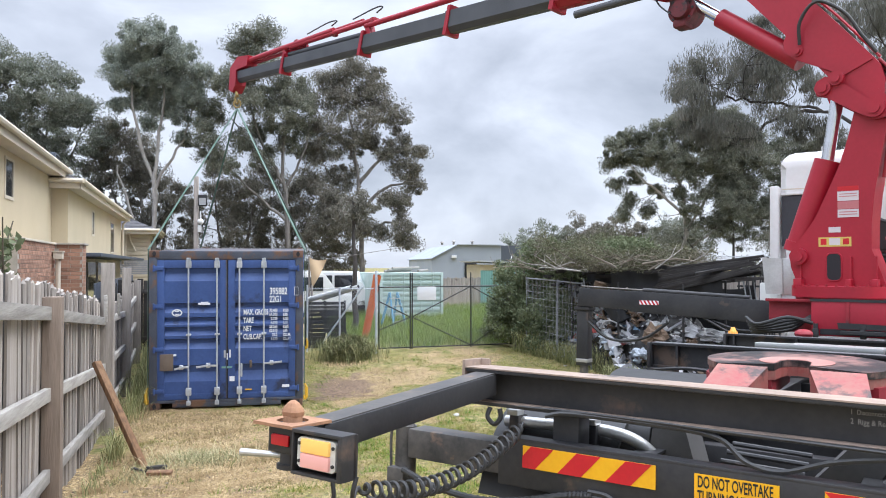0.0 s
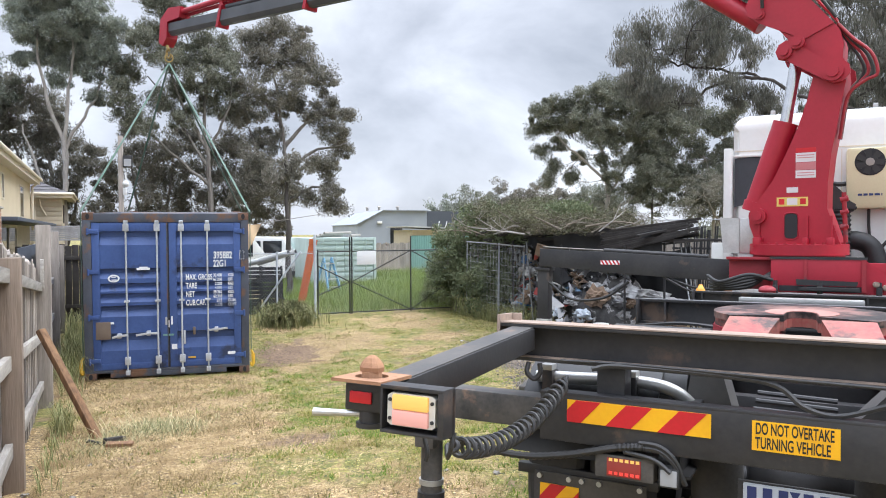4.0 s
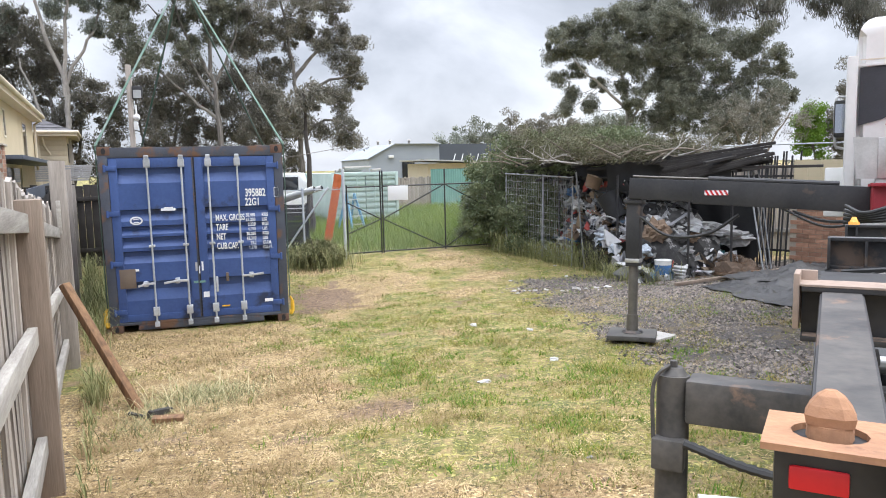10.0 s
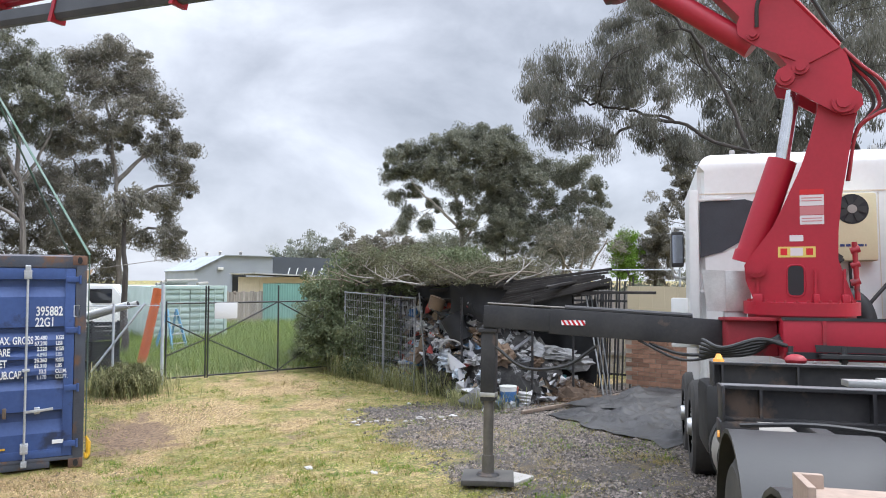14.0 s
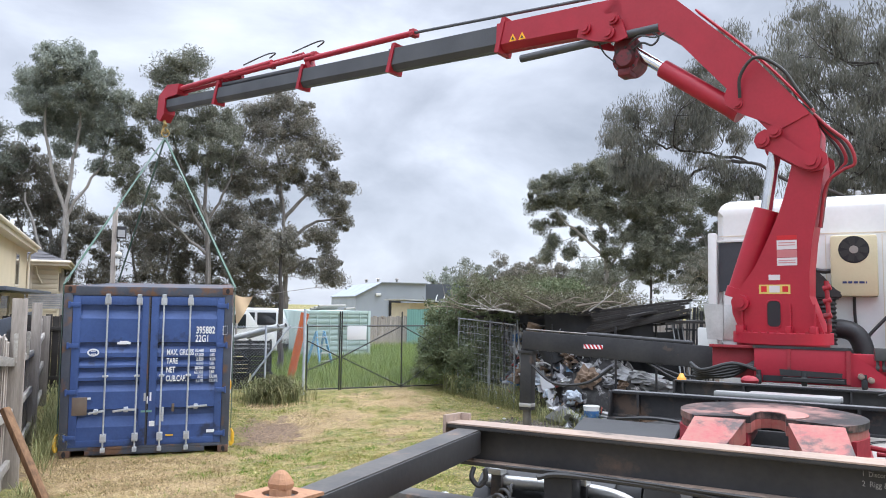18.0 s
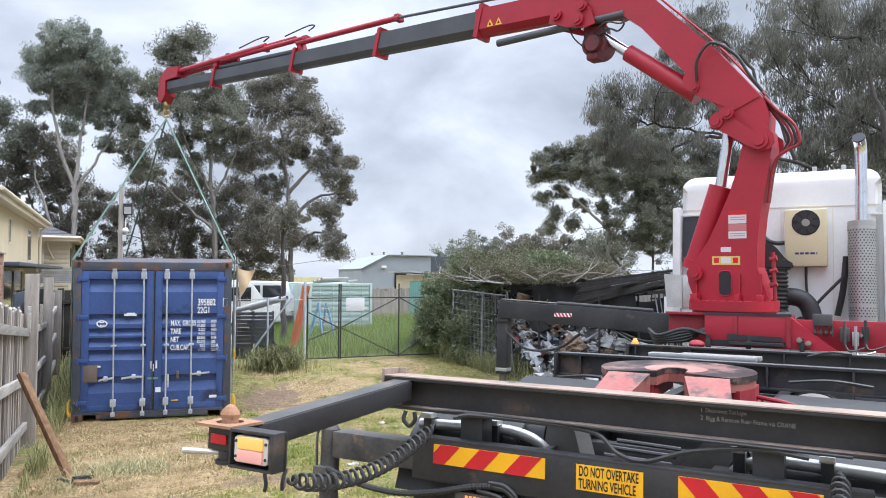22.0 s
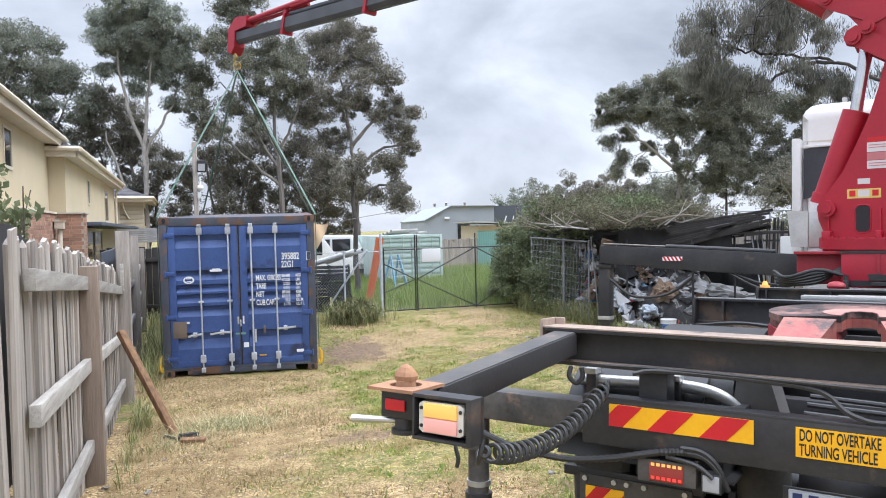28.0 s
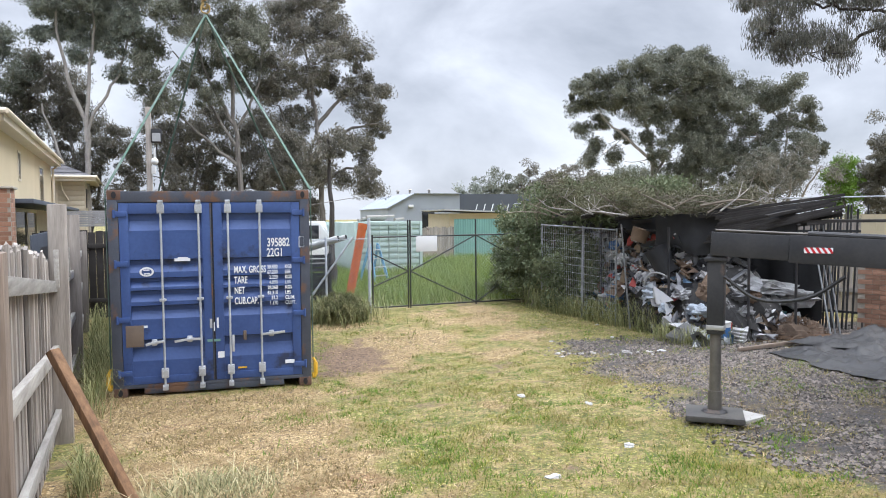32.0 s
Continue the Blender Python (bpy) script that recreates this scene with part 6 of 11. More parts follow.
def loader_crane():
    c = thing("loader_crane", CRANE, "red folding loader crane reaching over the container", "crane")
    on_truck = CRANE.inverted() @ TRUCK
    side = Matrix.Translation((0, 0, 0)) @ FACE

    def plate(b, pts, y, thick):
        prism(b, pts, thick, Matrix.Translation((0, y, 0)) @ FACE)

    def boss(name, s, z, r, parent, y0=0.16, y1=0.24):
        b = B()
        rod(b, (s, y0, z), (s, y1, z), r, seg=20)
        rod(b, (s, y1, z), (s, y1 + 0.02, z), r * 0.6, seg=12)
        part(name, b, M["red"], parent)

    # base across the truck
    b = B()
    box(b, -0.42, 0.42, 4.98, 5.75, 1.93, 2.285, 0.012)
    bm2 = [(0.40, 1.93), (0.84, 1.93), (0.40, 2.27)]
    prism(b, bm2, 0.5, Matrix.Translation((0, 5.25, 0)) @ FACE)
    box(b, 0.4, 2.0, 5.25, 5.6, 1.93, 2.24, 0.015)
    box(b, 1.32, 1.50, 5.1, 5.4, 2.2, 2.36, 0.04)
    for v in b.verts:
        v.co = on_truck @ v.co
    base = part("crane_base", b, M["red"], c, "red welded crane base across the chassis")
    for q in (-0.40, 0.0, 0.5):
        b = B()
        box(b, q, q + 0.05, 4.9, 4.98, 1.92, 2.0, 0.006)
        rod(b, (q + 0.025, 4.93, 1.9), (q + 0.025, 4.93, 2.05), 0.022, seg=8)
        for v in b.verts:
            v.co = on_truck @ v.co
        part("clamp_bolt", b, M["steel_black"], base)
    for x0, x1, z0, z1, m_, nm in ((-0.34, 0.40, 1.945, 2.0, "dark_gap", "pocket_opening"), (-0.43, 0.43, 2.262, 2.288, "steel_black", "top_seam"), (-0.12, -0.09, 1.95, 2.26, "red_dull", "stiffener"), (0.38, 0.42, 1.95, 2.26, "red_dull", "stiffener")):
        b = B()
        box(b, x0, x1, 4.962 if nm == "stiffener" else 4.972, 4.985, z0, z1)
        for v in b.verts:
            v.co = on_truck @ v.co
        part(nm, b, M[m_], base)
    for k, (q, z) in enumerate(((0.50, 2.03), (0.58, 2.0), (1.05, 2.1), (1.7, 2.1), (1.85, 2.12))):
        b = B()
        rod(b, (q, 4.90 if q < 1 else 5.12, z), (q, 5.0 if q < 1 else 5.22, z), 0.028, seg=12)
        rod(b, (q, 4.87 if q < 1 else 5.09, z), (q, 4.9 if q < 1 else 5.12, z), 0.016, seg=8)
        for v in b.verts:
            v.co = on_truck @ v.co
        part("hose_fitting", b, M["steel_top"], base)
    b = B()
    for z, hh, r in ((1.975, 0.05, 0.44), (2.02, 0.11, 0.475)):
        rod(b, (-0.03, 0, z), (-0.03, 0, z + hh), r, seg=48)
    ring = part("slewing_ring", b, M["red"], c, "red bolted slewing ring")
    for k in range(30):
        b = B()
        a = 2 * math.pi * k / 30
        rod(b, (-0.03 + 0.43 * math.cos(a), 0.43 * math.sin(a), 2.128), (-0.03 + 0.43 * math.cos(a), 0.43 * math.sin(a), 2.15), 0.014, seg=6)
        part("ring_bolt", b, M["red_dull"], ring)
    # column: two side plates with a slot, joined by a box
    col = [(0.36, 2.1), (0.36, 2.16), (0.42, 2.32), (0.43, 2.46), (0.33, 2.60), (0.19, 2.80), (0.07, 3.06), (-0.05, 3.34), (-0.13, 3.60), (-0.19, 3.86), (-0.20, 4.02), (-0.40, 4.06), (-0.47, 3.98), (-0.49, 3.80), (-0.43, 3.47), (-0.36, 3.05), (-0.33, 2.75), (-0.325, 2.50), (-0.40, 2.28), (-0.46, 2.1)]
    slot = [(0.01 + sx * 0.022 + 0.04 * math.cos(a), 2.32 + sz * 0.085 + 0.045 * math.sin(a)) for sx, sz, a0 in ((1, 1, 0), (-1, 1, 90), (-1, -1, 180), (1, -1, 270)) for a in np.radians(np.linspace(a0, a0 + 90, 5))]
    b = B()
    plate(b, col, 0, 0.34)
    column = part("column", b, M["red"], c, "red tapering crane column", False)
    b = B()
    plate(b, slot, 0.172, 0.01)
    part("slot", b, M["dark_gap"], column, "dark slot through the column", False)
    b = B()
    rim = [(0.01 + (x - 0.01) * 1.12, 2.32 + (z - 2.32) * 1.06) for x, z in slot + slot[:1]]
    tube(b, [(x, 0.172, z) for x, z in rim], 0.008, 6)
    part("slot_rim", b, M["red"], column)
    for s0, s1 in ((0.28, 0.36), (-0.17, -0.12), (-0.40, -0.34)):
        b = B()
        box(b, s0, s1, 0.17, 0.30, 2.1, 2.2, 0.008)
        box(b, (s0 + s1) / 2 - 0.01, (s0 + s1) / 2 + 0.01, 0.17, 0.2, 2.2, 2.42)
        part("gusset", b, M["red"], column)
    boss("pivot_boss", 0.33, 2.43, 0.085, column)
    # stickers
    for s0, s1, z0, z1, m_ in ((-0.03, -0.22, 3.08, 3.125, "redref"), (-0.03, -0.22, 2.98, 3.075, "label_white"), (-0.03, -0.22, 2.90, 2.975, "label_pink"), (-0.03, -0.22, 2.815, 2.895, "label_white"), (0.055, -0.055, 2.667, 2.722, "label_white"), (0.15, -0.15, 2.525, 2.62, "label_yellow"), (0.05, -0.05, 2.54, 2.61, "label_white"), (0.13, 0.075, 2.545, 2.605, "redref"), (-0.075, -0.13, 2.545, 2.605, "redref")):
        b = B()
        d = 0.1725 if m_ not in ("redref", "label_white") or z0 > 2.63 else 0.1745
        box(b, s1, s0, 0.169, d, z0, z1)
        part("sticker", b, M[m_], column, "small warning sticker")
    for z in (3.045, 3.02, 2.95, 2.925, 2.865, 2.84):
        b = B()
        box(b, -0.205, -0.045, 0.169, 0.1745, z, z + 0.008)
        part("sticker_line", b, M["label_pink"], column)
    # lift cylinder
    b = B()
    rod(b, (0.40, 0, 2.50), (0.10, 0, 3.42), 0.125, seg=28)
    rod(b, (0.405, 0, 2.48), (0.375, 0, 2.58), 0.14, seg=28)
    part("lift_cylinder", b, M["red"], c, "red lift cylinder")
    b = B()
    rod(b, (0.10, 0, 3.42), (-0.0, 0, 4.05), 0.062, seg=24)
    part("lift_ram", b, M["chrome"], c, "chromed lift ram")
    b = B()
    for y in (-0.22, 0.22):
        plate(b, [(0.16, 4.13), (0.13, 4.20), (0.05, 4.24), (-0.04, 4.20), (-0.32, 3.97), (-0.44, 3.99), (-0.52, 3.92), (-0.53, 3.83), (-0.47, 3.76), (-0.38, 3.75), (-0.30, 3.79), (0.04, 4.02), (0.13, 4.05)], y, 0.03)
    part("link_plate", b, M["red"], c, "red link plates at the knuckle", False)
    for s, z, r in ((0.07, 4.12, 0.075), (-0.05, 4.2, 0.07), (-0.38, 3.86, 0.095)):
        boss("knuckle_pin", s, z, r, c, 0.2, 0.27)
    # first arm
    arm = [(-0.45, 3.95), (-0.46, 4.15), (-0.42, 4.30), (-0.33, 4.42), (0.12, 4.99), (0.84, 5.74), (1.10, 6.0), (1.40, 6.12), (1.75, 6.08), (1.95, 5.9), (1.93, 5.66), (1.75, 5.58), (1.50, 5.66), (1.25, 5.62), (1.0, 5.42), (0.45, 4.76), (0.10, 4.32), (0.0, 4.19), (-0.2, 4.02)]
    b = B()
    plate(b, arm, 0, 0.30)
    first = part("first_arm", b, M["red"], c, "red first arm of the crane", False)
    b = B()
    rod(b, (0.33, 0.0, 4.50), (0.42, 0, 4.58), 0.12, seg=24)
    rod(b, (0.38, 0.0, 4.53), (1.20, 0.0, 5.16), 0.105, seg=26)
    part("fold_cylinder", b, M["red"], c, "red folding cylinder")
    b = B()
    rod(b, (1.20, 0, 5.16), (1.80, 0, 5.63), 0.064, seg=20)
    part("fold_ram", b, M["chrome"], c, "chromed folding ram")
    boss("arm_pin", 0.33, 4.565, 0.055, first, 0.15, 0.19)
    b = B()
    plate(b, [(-0.10, 4.24), (0.12, 4.36), (0.33, 4.47), (0.46, 4.58), (0.47, 4.68), (0.40, 4.86), (0.16, 4.82), (-0.36, 4.36)], 0.155, 0.022)
    part("cylinder_cheek", b, M["red"], first, smooth=False)
    b = B()
    for y in (-0.2, 0.2):
        plate(b, [(1.55, 5.55), (1.68, 5.52), (1.95, 5.58), (2.2, 5.68), (2.15, 5.88), (1.95, 5.98), (1.62, 5.78)], y, 0.035)
    part("boom_link", b, M["red"], c, "red links at the boom's root", False)
    for s, z, r in ((1.78, 5.64, 0.085), (2.08, 5.76, 0.075), (1.72, 5.8, 0.07)):
        boss("boom_pin", s, z, r, c, 0.2, 0.26)
    b = B()
    rod(b, (1.62, -0.20, 5.33), (1.62, 0.10, 5.33), 0.165, seg=22)
    rod(b, (1.62, 0.10, 5.33), (1.62, 0.16, 5.33), 0.125, 0.10, seg=20)
    box(b, 1.50, 1.78, -0.16, 0.08, 5.36, 5.58, 0.03)
    box(b, 1.56, 1.72, -0.10, 0.12, 5.13, 5.22, 0.025)
    gear = part("slewing_motor", b, M["red_dirty"], c, "dirty red winch gear under the boom root")
    for k in range(8):
        b = B()
        a = 2 * math.pi * k / 8
        rod(b, (1.62 + 0.14 * math.cos(a), 0.10, 5.33 + 0.14 * math.sin(a)), (1.62 + 0.14 * math.cos(a), 0.115, 5.33 + 0.14 * math.sin(a)), 0.014, seg=6)
        part("gear_bolt", b, M["steel_black"], gear)
    b = B()
    tube(b, curve_pts([(1.52, 0.12, 5.42), (1.40, 0.14, 5.47), (1.28, 0.13, 5.42), (1.20, 0.14, 5.50), (1.32, 0.13, 5.60)]), 0.013, 6)
    tube(b, curve_pts([(1.56, 0.15, 5.48), (1.42, 0.16, 5.55), (1.24, 0.15, 5.50), (1.10, 0.14, 5.54)]), 0.011, 6)
    tube(b, curve_pts([(1.74, 0.13, 5.30), (1.86, 0.15, 5.42), (1.95, 0.15, 5.58)]), 0.010, 6)
    part("gear_hose", b, M["hose"], c, "small hoses at the winch gear")
    # telescopic boom
    low = lambda s: 5.66 + 0.036 * s  # noqa: E731
    sections = ((1.65, 3.42, 0.36, 0.30, "red"), (3.30, 5.35, 0.315, 0.26, "boom_grey"), (5.2, 7.35, 0.285, 0.23, "boom_grey"), (7.2, 9.65, 0.255, 0.20, "boom_grey"), (9.5, 11.30, 0.225, 0.17, "boom_grey"))
    for s0, s1, h, w, m_ in sections:
        b = B()
        pts = []
        m_at = Matrix.Translation((s0, 0, low(s0) + 0.36 / 2 + 0.0)) @ Matrix.Rotation(-math.atan(0.036), 4, "Y")
        n = s1 - s0
        hex_ = [(-w / 2, h / 2), (w / 2, h / 2), (w / 2, -h / 2 + 0.07), (w / 5, -h / 2), (-w / 5, -h / 2), (-w / 2, -h / 2 + 0.07)]
        lo_ = [b.verts.new((0, y, z)) for y, z in hex_]
        hi_ = [b.verts.new((n, y, z)) for y, z in hex_]
        b.faces.new(lo_)
        b.faces.new(hi_[::-1])
        for i in range(6):
            b.faces.new((lo_[i], lo_[(i + 1) % 6], hi_[(i + 1) % 6], hi_[i]))
        shift(b, b.verts[:], m_at)
        part("boom_section", b, M[m_], c, "red boom root section" if m_ == "red" else "dark grey telescopic boom section", False)
    mid_z = lambda s: low(s) + 0.18  # noqa: E731
    for s, h, w in ((3.38, 0.37, 0.31), (5.32, 0.34, 0.28), (7.32, 0.31, 0.25), (9.62, 0.28, 0.22)):
        b = B()
        plate(b, [(s - 0.11, mid_z(s) + h / 2 + 0.06), (s - 0.05, mid_z(s) + h / 2 + 0.06), (s + 0.07, mid_z(s) - h / 2 - 0.02), (s + 0.0, mid_z(s) - h / 2 - 0.03)], 0, w + 0.02)
        part("boom_collar", b, M["red"], c, "red wear collar", False)
    b = B()
    plate(b, [(10.75, mid_z(11) + 0.36), (11.15, mid_z(11) + 0.40), (11.42, mid_z(11) + 0.22), (11.48, mid_z(11) - 0.22), (11.36, mid_z(11) - 0.30), (11.22, mid_z(11) - 0.16), (11.2, mid_z(11) + 0.14), (10.8, mid_z(11) + 0.16)], 0, 0.24)
    part("boom_head", b, M["red"], c, "red boom head", False)
    for s0, s1, z0, z1, r in ((4.9, 7.25, 0.36, 0.31, 0.045), (7.0, 9.4, 0.38, 0.31, 0.042), (8.1, 11.1, 0.40, 0.27, 0.05), (9.0, 11.0, 0.30, 0.23, 0.036), (7.4, 10.9, 0.46, 0.34, 0.034)):
        b = B()
        rod(b, (s0, 0.05 if r > 0.04 else -0.04, mid_z(s0) + z0), (s1, 0.05 if r > 0.04 else -0.04, mid_z(s1) + z1), r, seg=14)
        part("extension_cylinder", b, M["red"], c, "red extension cylinder along the boom")
    b = B()
    rod(b, (1.9, 0.06, mid_z(1.9) + 0.28), (5.1, 0.06, mid_z(5.1) + 0.36), 0.022, seg=10)
    part("extension_ram", b, M["boom_grey"], c)
    b = B()
    rod(b, (7.4, 0.0, mid_z(7.4) + 0.20), (9.5, 0.0, mid_z(9.5) + 0.20), 0.045, seg=12)
    part("extension_ram", b, M["boom_grey"], c)
    b = B()
    rod(b, (1.2, 0.12, 5.62), (3.05, 0.12, 5.60), 0.05, seg=12)
    part("extension_ram", b, M["boom_grey"], c)
    for s in (4.95, 7.05, 8.15, 9.2):
        b = B()
        box(b, s - 0.05, s + 0.05, -0.06, 0.09, mid_z(s) + 0.31, mid_z(s) + 0.42, 0.02)
        part("cylinder_mount", b, M["red_dull"], c)
    for s in (7.2, 9.6):
        b = B()
        plate(b, [(s - 0.10, mid_z(s) + 0.12), (s + 0.05, mid_z(s) + 0.12), (s + 0.03, mid_z(s) + 0.36), (s - 0.03, mid_z(s) + 0.36)], 0, 0.14)
        part("cylinder_mount", b, M["red"], c, smooth=False)
    b = B()
    tube(b, curve_pts([(7.0, 0.02, mid_z(7) + 0.5), (6.85, 0.02, mid_z(7) + 0.56), (7.0, 0.04, mid_z(7) + 0.58), (7.6, 0.03, mid_z(7.6) + 0.5)]), 0.012, 6)
    part("boom_hose", b, M["hose"], c)
    b = B()
    tube(b, curve_pts([(8.2, 0.02, mid_z(8.2) + 0.5), (8.05, 0.02, mid_z(8.2) + 0.56), (8.3, 0.04, mid_z(8.2) + 0.57), (8.9, 0.03, mid_z(8.9) + 0.48)]), 0.012, 6)
    part("boom_hose", b, M["hose"], c)
    for s in (3.02, 3.16):
        b = B()
        z = mid_z(s) - 0.05
        plate(b, [(s - 0.055, z - 0.05), (s + 0.055, z - 0.05), (s, z + 0.05)], 0.152, 0.006)
        tri_ = part("warning_triangle", b, M["yellow"], c, "yellow warning triangle", False)
        b = B()
        plate(b, [(s - 0.022, z - 0.032), (s + 0.022, z - 0.032), (s, z + 0.012)], 0.156, 0.004)
        part("triangle_mark", b, M["black_ink"], tri_, smooth=False)
    # hook block under the head, centred over the sling
    h = CRANE.inverted() @ APEX
    b = B()
    rod(b, (11.40, 0, mid_z(11.3) - 0.26), (h.x, h.y, h.z + 0.2), 0.03, seg=12)
    tube(b, curve_pts([(h.x, h.y, h.z + 0.24), (h.x + 0.07, h.y, h.z + 0.18), (h.x + 0.06, h.y, h.z + 0.08), (h.x - 0.03, h.y, h.z + 0.05), (h.x - 0.07, h.y, h.z + 0.11)]), 0.022, 8)
    part("hook", b, M["hook_dull"], c, "dull yellow swivel hook")
    # hoses at the knuckle
    for k in range(4):
        o = 0.02 * k
        b = B()
        tube(b, curve_pts([(-0.40, 0.05 + o, 4.36), (-0.47 - o, 0.06 + o, 4.20), (-0.58 - 2 * o, 0.06 + o, 4.02), (-0.63 - 2 * o, 0.05 + o, 3.88 - o), (-0.58 - o, 0.04 + o, 3.76), (-0.49, 0.03 + o, 3.62), (-0.42, 0.02 + o, 3.2)]), 0.016, 8)
        part("knuckle_hose", b, M["red_dull"] if k % 2 else M["hose"], c, "looped hydraulic hose")
    b = B()
    tube(b, curve_pts([(0.30, 0.20, 4.62), (0.28, 0.24, 4.85), (0.12, 0.24, 5.02), (-0.12, 0.2, 4.86), (-0.26, 0.17, 4.62), (-0.39, 0.14, 4.42)]), 0.018, 8)
    part("arm_hose", b, M["hose"], c)
    for k in range(3):
        b = B()
        tube(b, curve_pts([(-0.38, -0.05 + 0.05 * k, 4.42), (0.1, -0.05 + 0.05 * k, 5.03), (0.8, -0.05 + 0.05 * k, 5.76)]), 0.014, 6)
        part("steel_pipe", b, M["red"], c)
    for k in range(5):
        b = B()
        y0 = 4.95 + 0.07 * k
        p = [on_truck @ Vector(q) for q in ((-0.4, y0, 2.05 + 0.03 * k), (-0.62, y0 - 0.04, 2.10 - 0.03 * k), (-0.9, y0, 2.02 - 0.02 * k), (-1.05, y0 + 0.2, 2.08 - 0.04 * k))]
        tube(b, curve_pts(p), 0.018, 8)
        part("base_hose", b, M["hose"], c, "black hydraulic hose")
    b = B()
    box(b, -0.84, -0.425, 5.2, 5.7, 1.95, 2.27, 0.01)
    box(b, -0.86, -0.43, 5.12, 5.7, 2.255, 2.285, 0.004)
    for v in b.verts:
        v.co = on_truck @ v.co
    part("beam_pocket", b, M["red_dull"], c, "dirty dark red beam pocket")
    b = B()
    box(b, -0.16, 0.36, 4.86, 4.955, 1.955, 1.99, 0.004)
    prism(b, [(-0.18, 2.005), (0.34, 2.005), (0.35, 2.05), (-0.19, 2.065)], 0.012, Matrix.Translation((0, 4.93, 0)) @ FACE)
    for v in b.verts:
        v.co = on_truck @ v.co
    part("rubber_tray", b, M["plastic"], c, "black rubber tray on the base", False)
    for k, (x_, z_, w_, m_) in enumerate(((0.86, 2.10, 0.09, "frame_grey"), (0.97, 2.06, 0.06, "alu"), (1.05, 2.12, 0.07, "steel_black"), (1.62, 2.05, 0.10, "steel_black"), (1.75, 2.1, 0.06, "frame_grey"), (1.88, 2.06, 0.09, "steel_black"))):
        b = B()
        box(b, x_, x_ + w_, 5.10, 5.22, z_ - 0.07, z_ + 0.07, 0.008)
        rod(b, (x_ + w_ / 2, 5.08, z_ - 0.11), (x_ + w_ / 2, 5.08, z_ + 0.13), 0.014, seg=8)
        tube(b, curve_pts([(x_ + w_ / 2, 5.08, z_ - 0.1), (x_ + w_, 5.02, z_ - 0.16), (x_ + w_ + 0.14, 5.08, z_ - 0.12)]), 0.011, 6)
        for v in b.verts:
            v.co = on_truck @ v.co
        part("hydraulic_valve", b, M[m_], c, "small hydraulic valve with pipes")
    # valve block and control lever
    b = B()
    box(b, 0.62, 0.80, 5.02, 5.2, 2.18, 2.30, 0.01)
    for v in b.verts:
        v.co = on_truck @ v.co
    block = part("valve_block", b, M["frame_grey"], c)
    for k in range(4):
        b = B()
        rod(b, (0.64 + 0.05 * k, 5.06, 2.08), (0.64 + 0.05 * k, 5.06, 2.19), 0.014)
        rod(b, (0.64 + 0.05 * k, 5.0, 2.12), (0.64 + 0.05 * k, 5.1, 2.12), 0.018)
        for v in b.verts:
            v.co = on_truck @ v.co
        part("pipe_union", b, M["frame_grey"], block)
    b = B()
    for k, (z, r_) in enumerate(((2.3, 0.03), (2.45, 0.026), (2.58, 0.03))):
        rod(b, (-0.43, 0.05, z), (-0.50, 0.05, z + 0.02), r_, seg=12)
    rod(b, (-0.48, 0.05, 2.15), (-0.46, 0.05, 2.66), 0.022, seg=10)
    part("pipe_manifold", b, M["red_dull"], c)
    # head board beside the base
    b = B()
    prism(b, [(-0.96, 2.34), (-0.79, 2.34), (-0.79, 2.73), (-1.0, 2.74)], 0.02, Matrix.Translation((0, 5.72, 0)) @ FACE)
    box(b, -0.79, -0.56, 5.72, 5.95, 2.34, 2.73, 0.006)
    box(b, -0.8, -0.6, 5.75, 5.9, 2.0, 2.36, 0.006)
    for v in b.verts:
        v.co = on_truck @ v.co
    part("toolbox", b, M["alu"], c, "grey checker-plate box")
    return c


loader_crane()


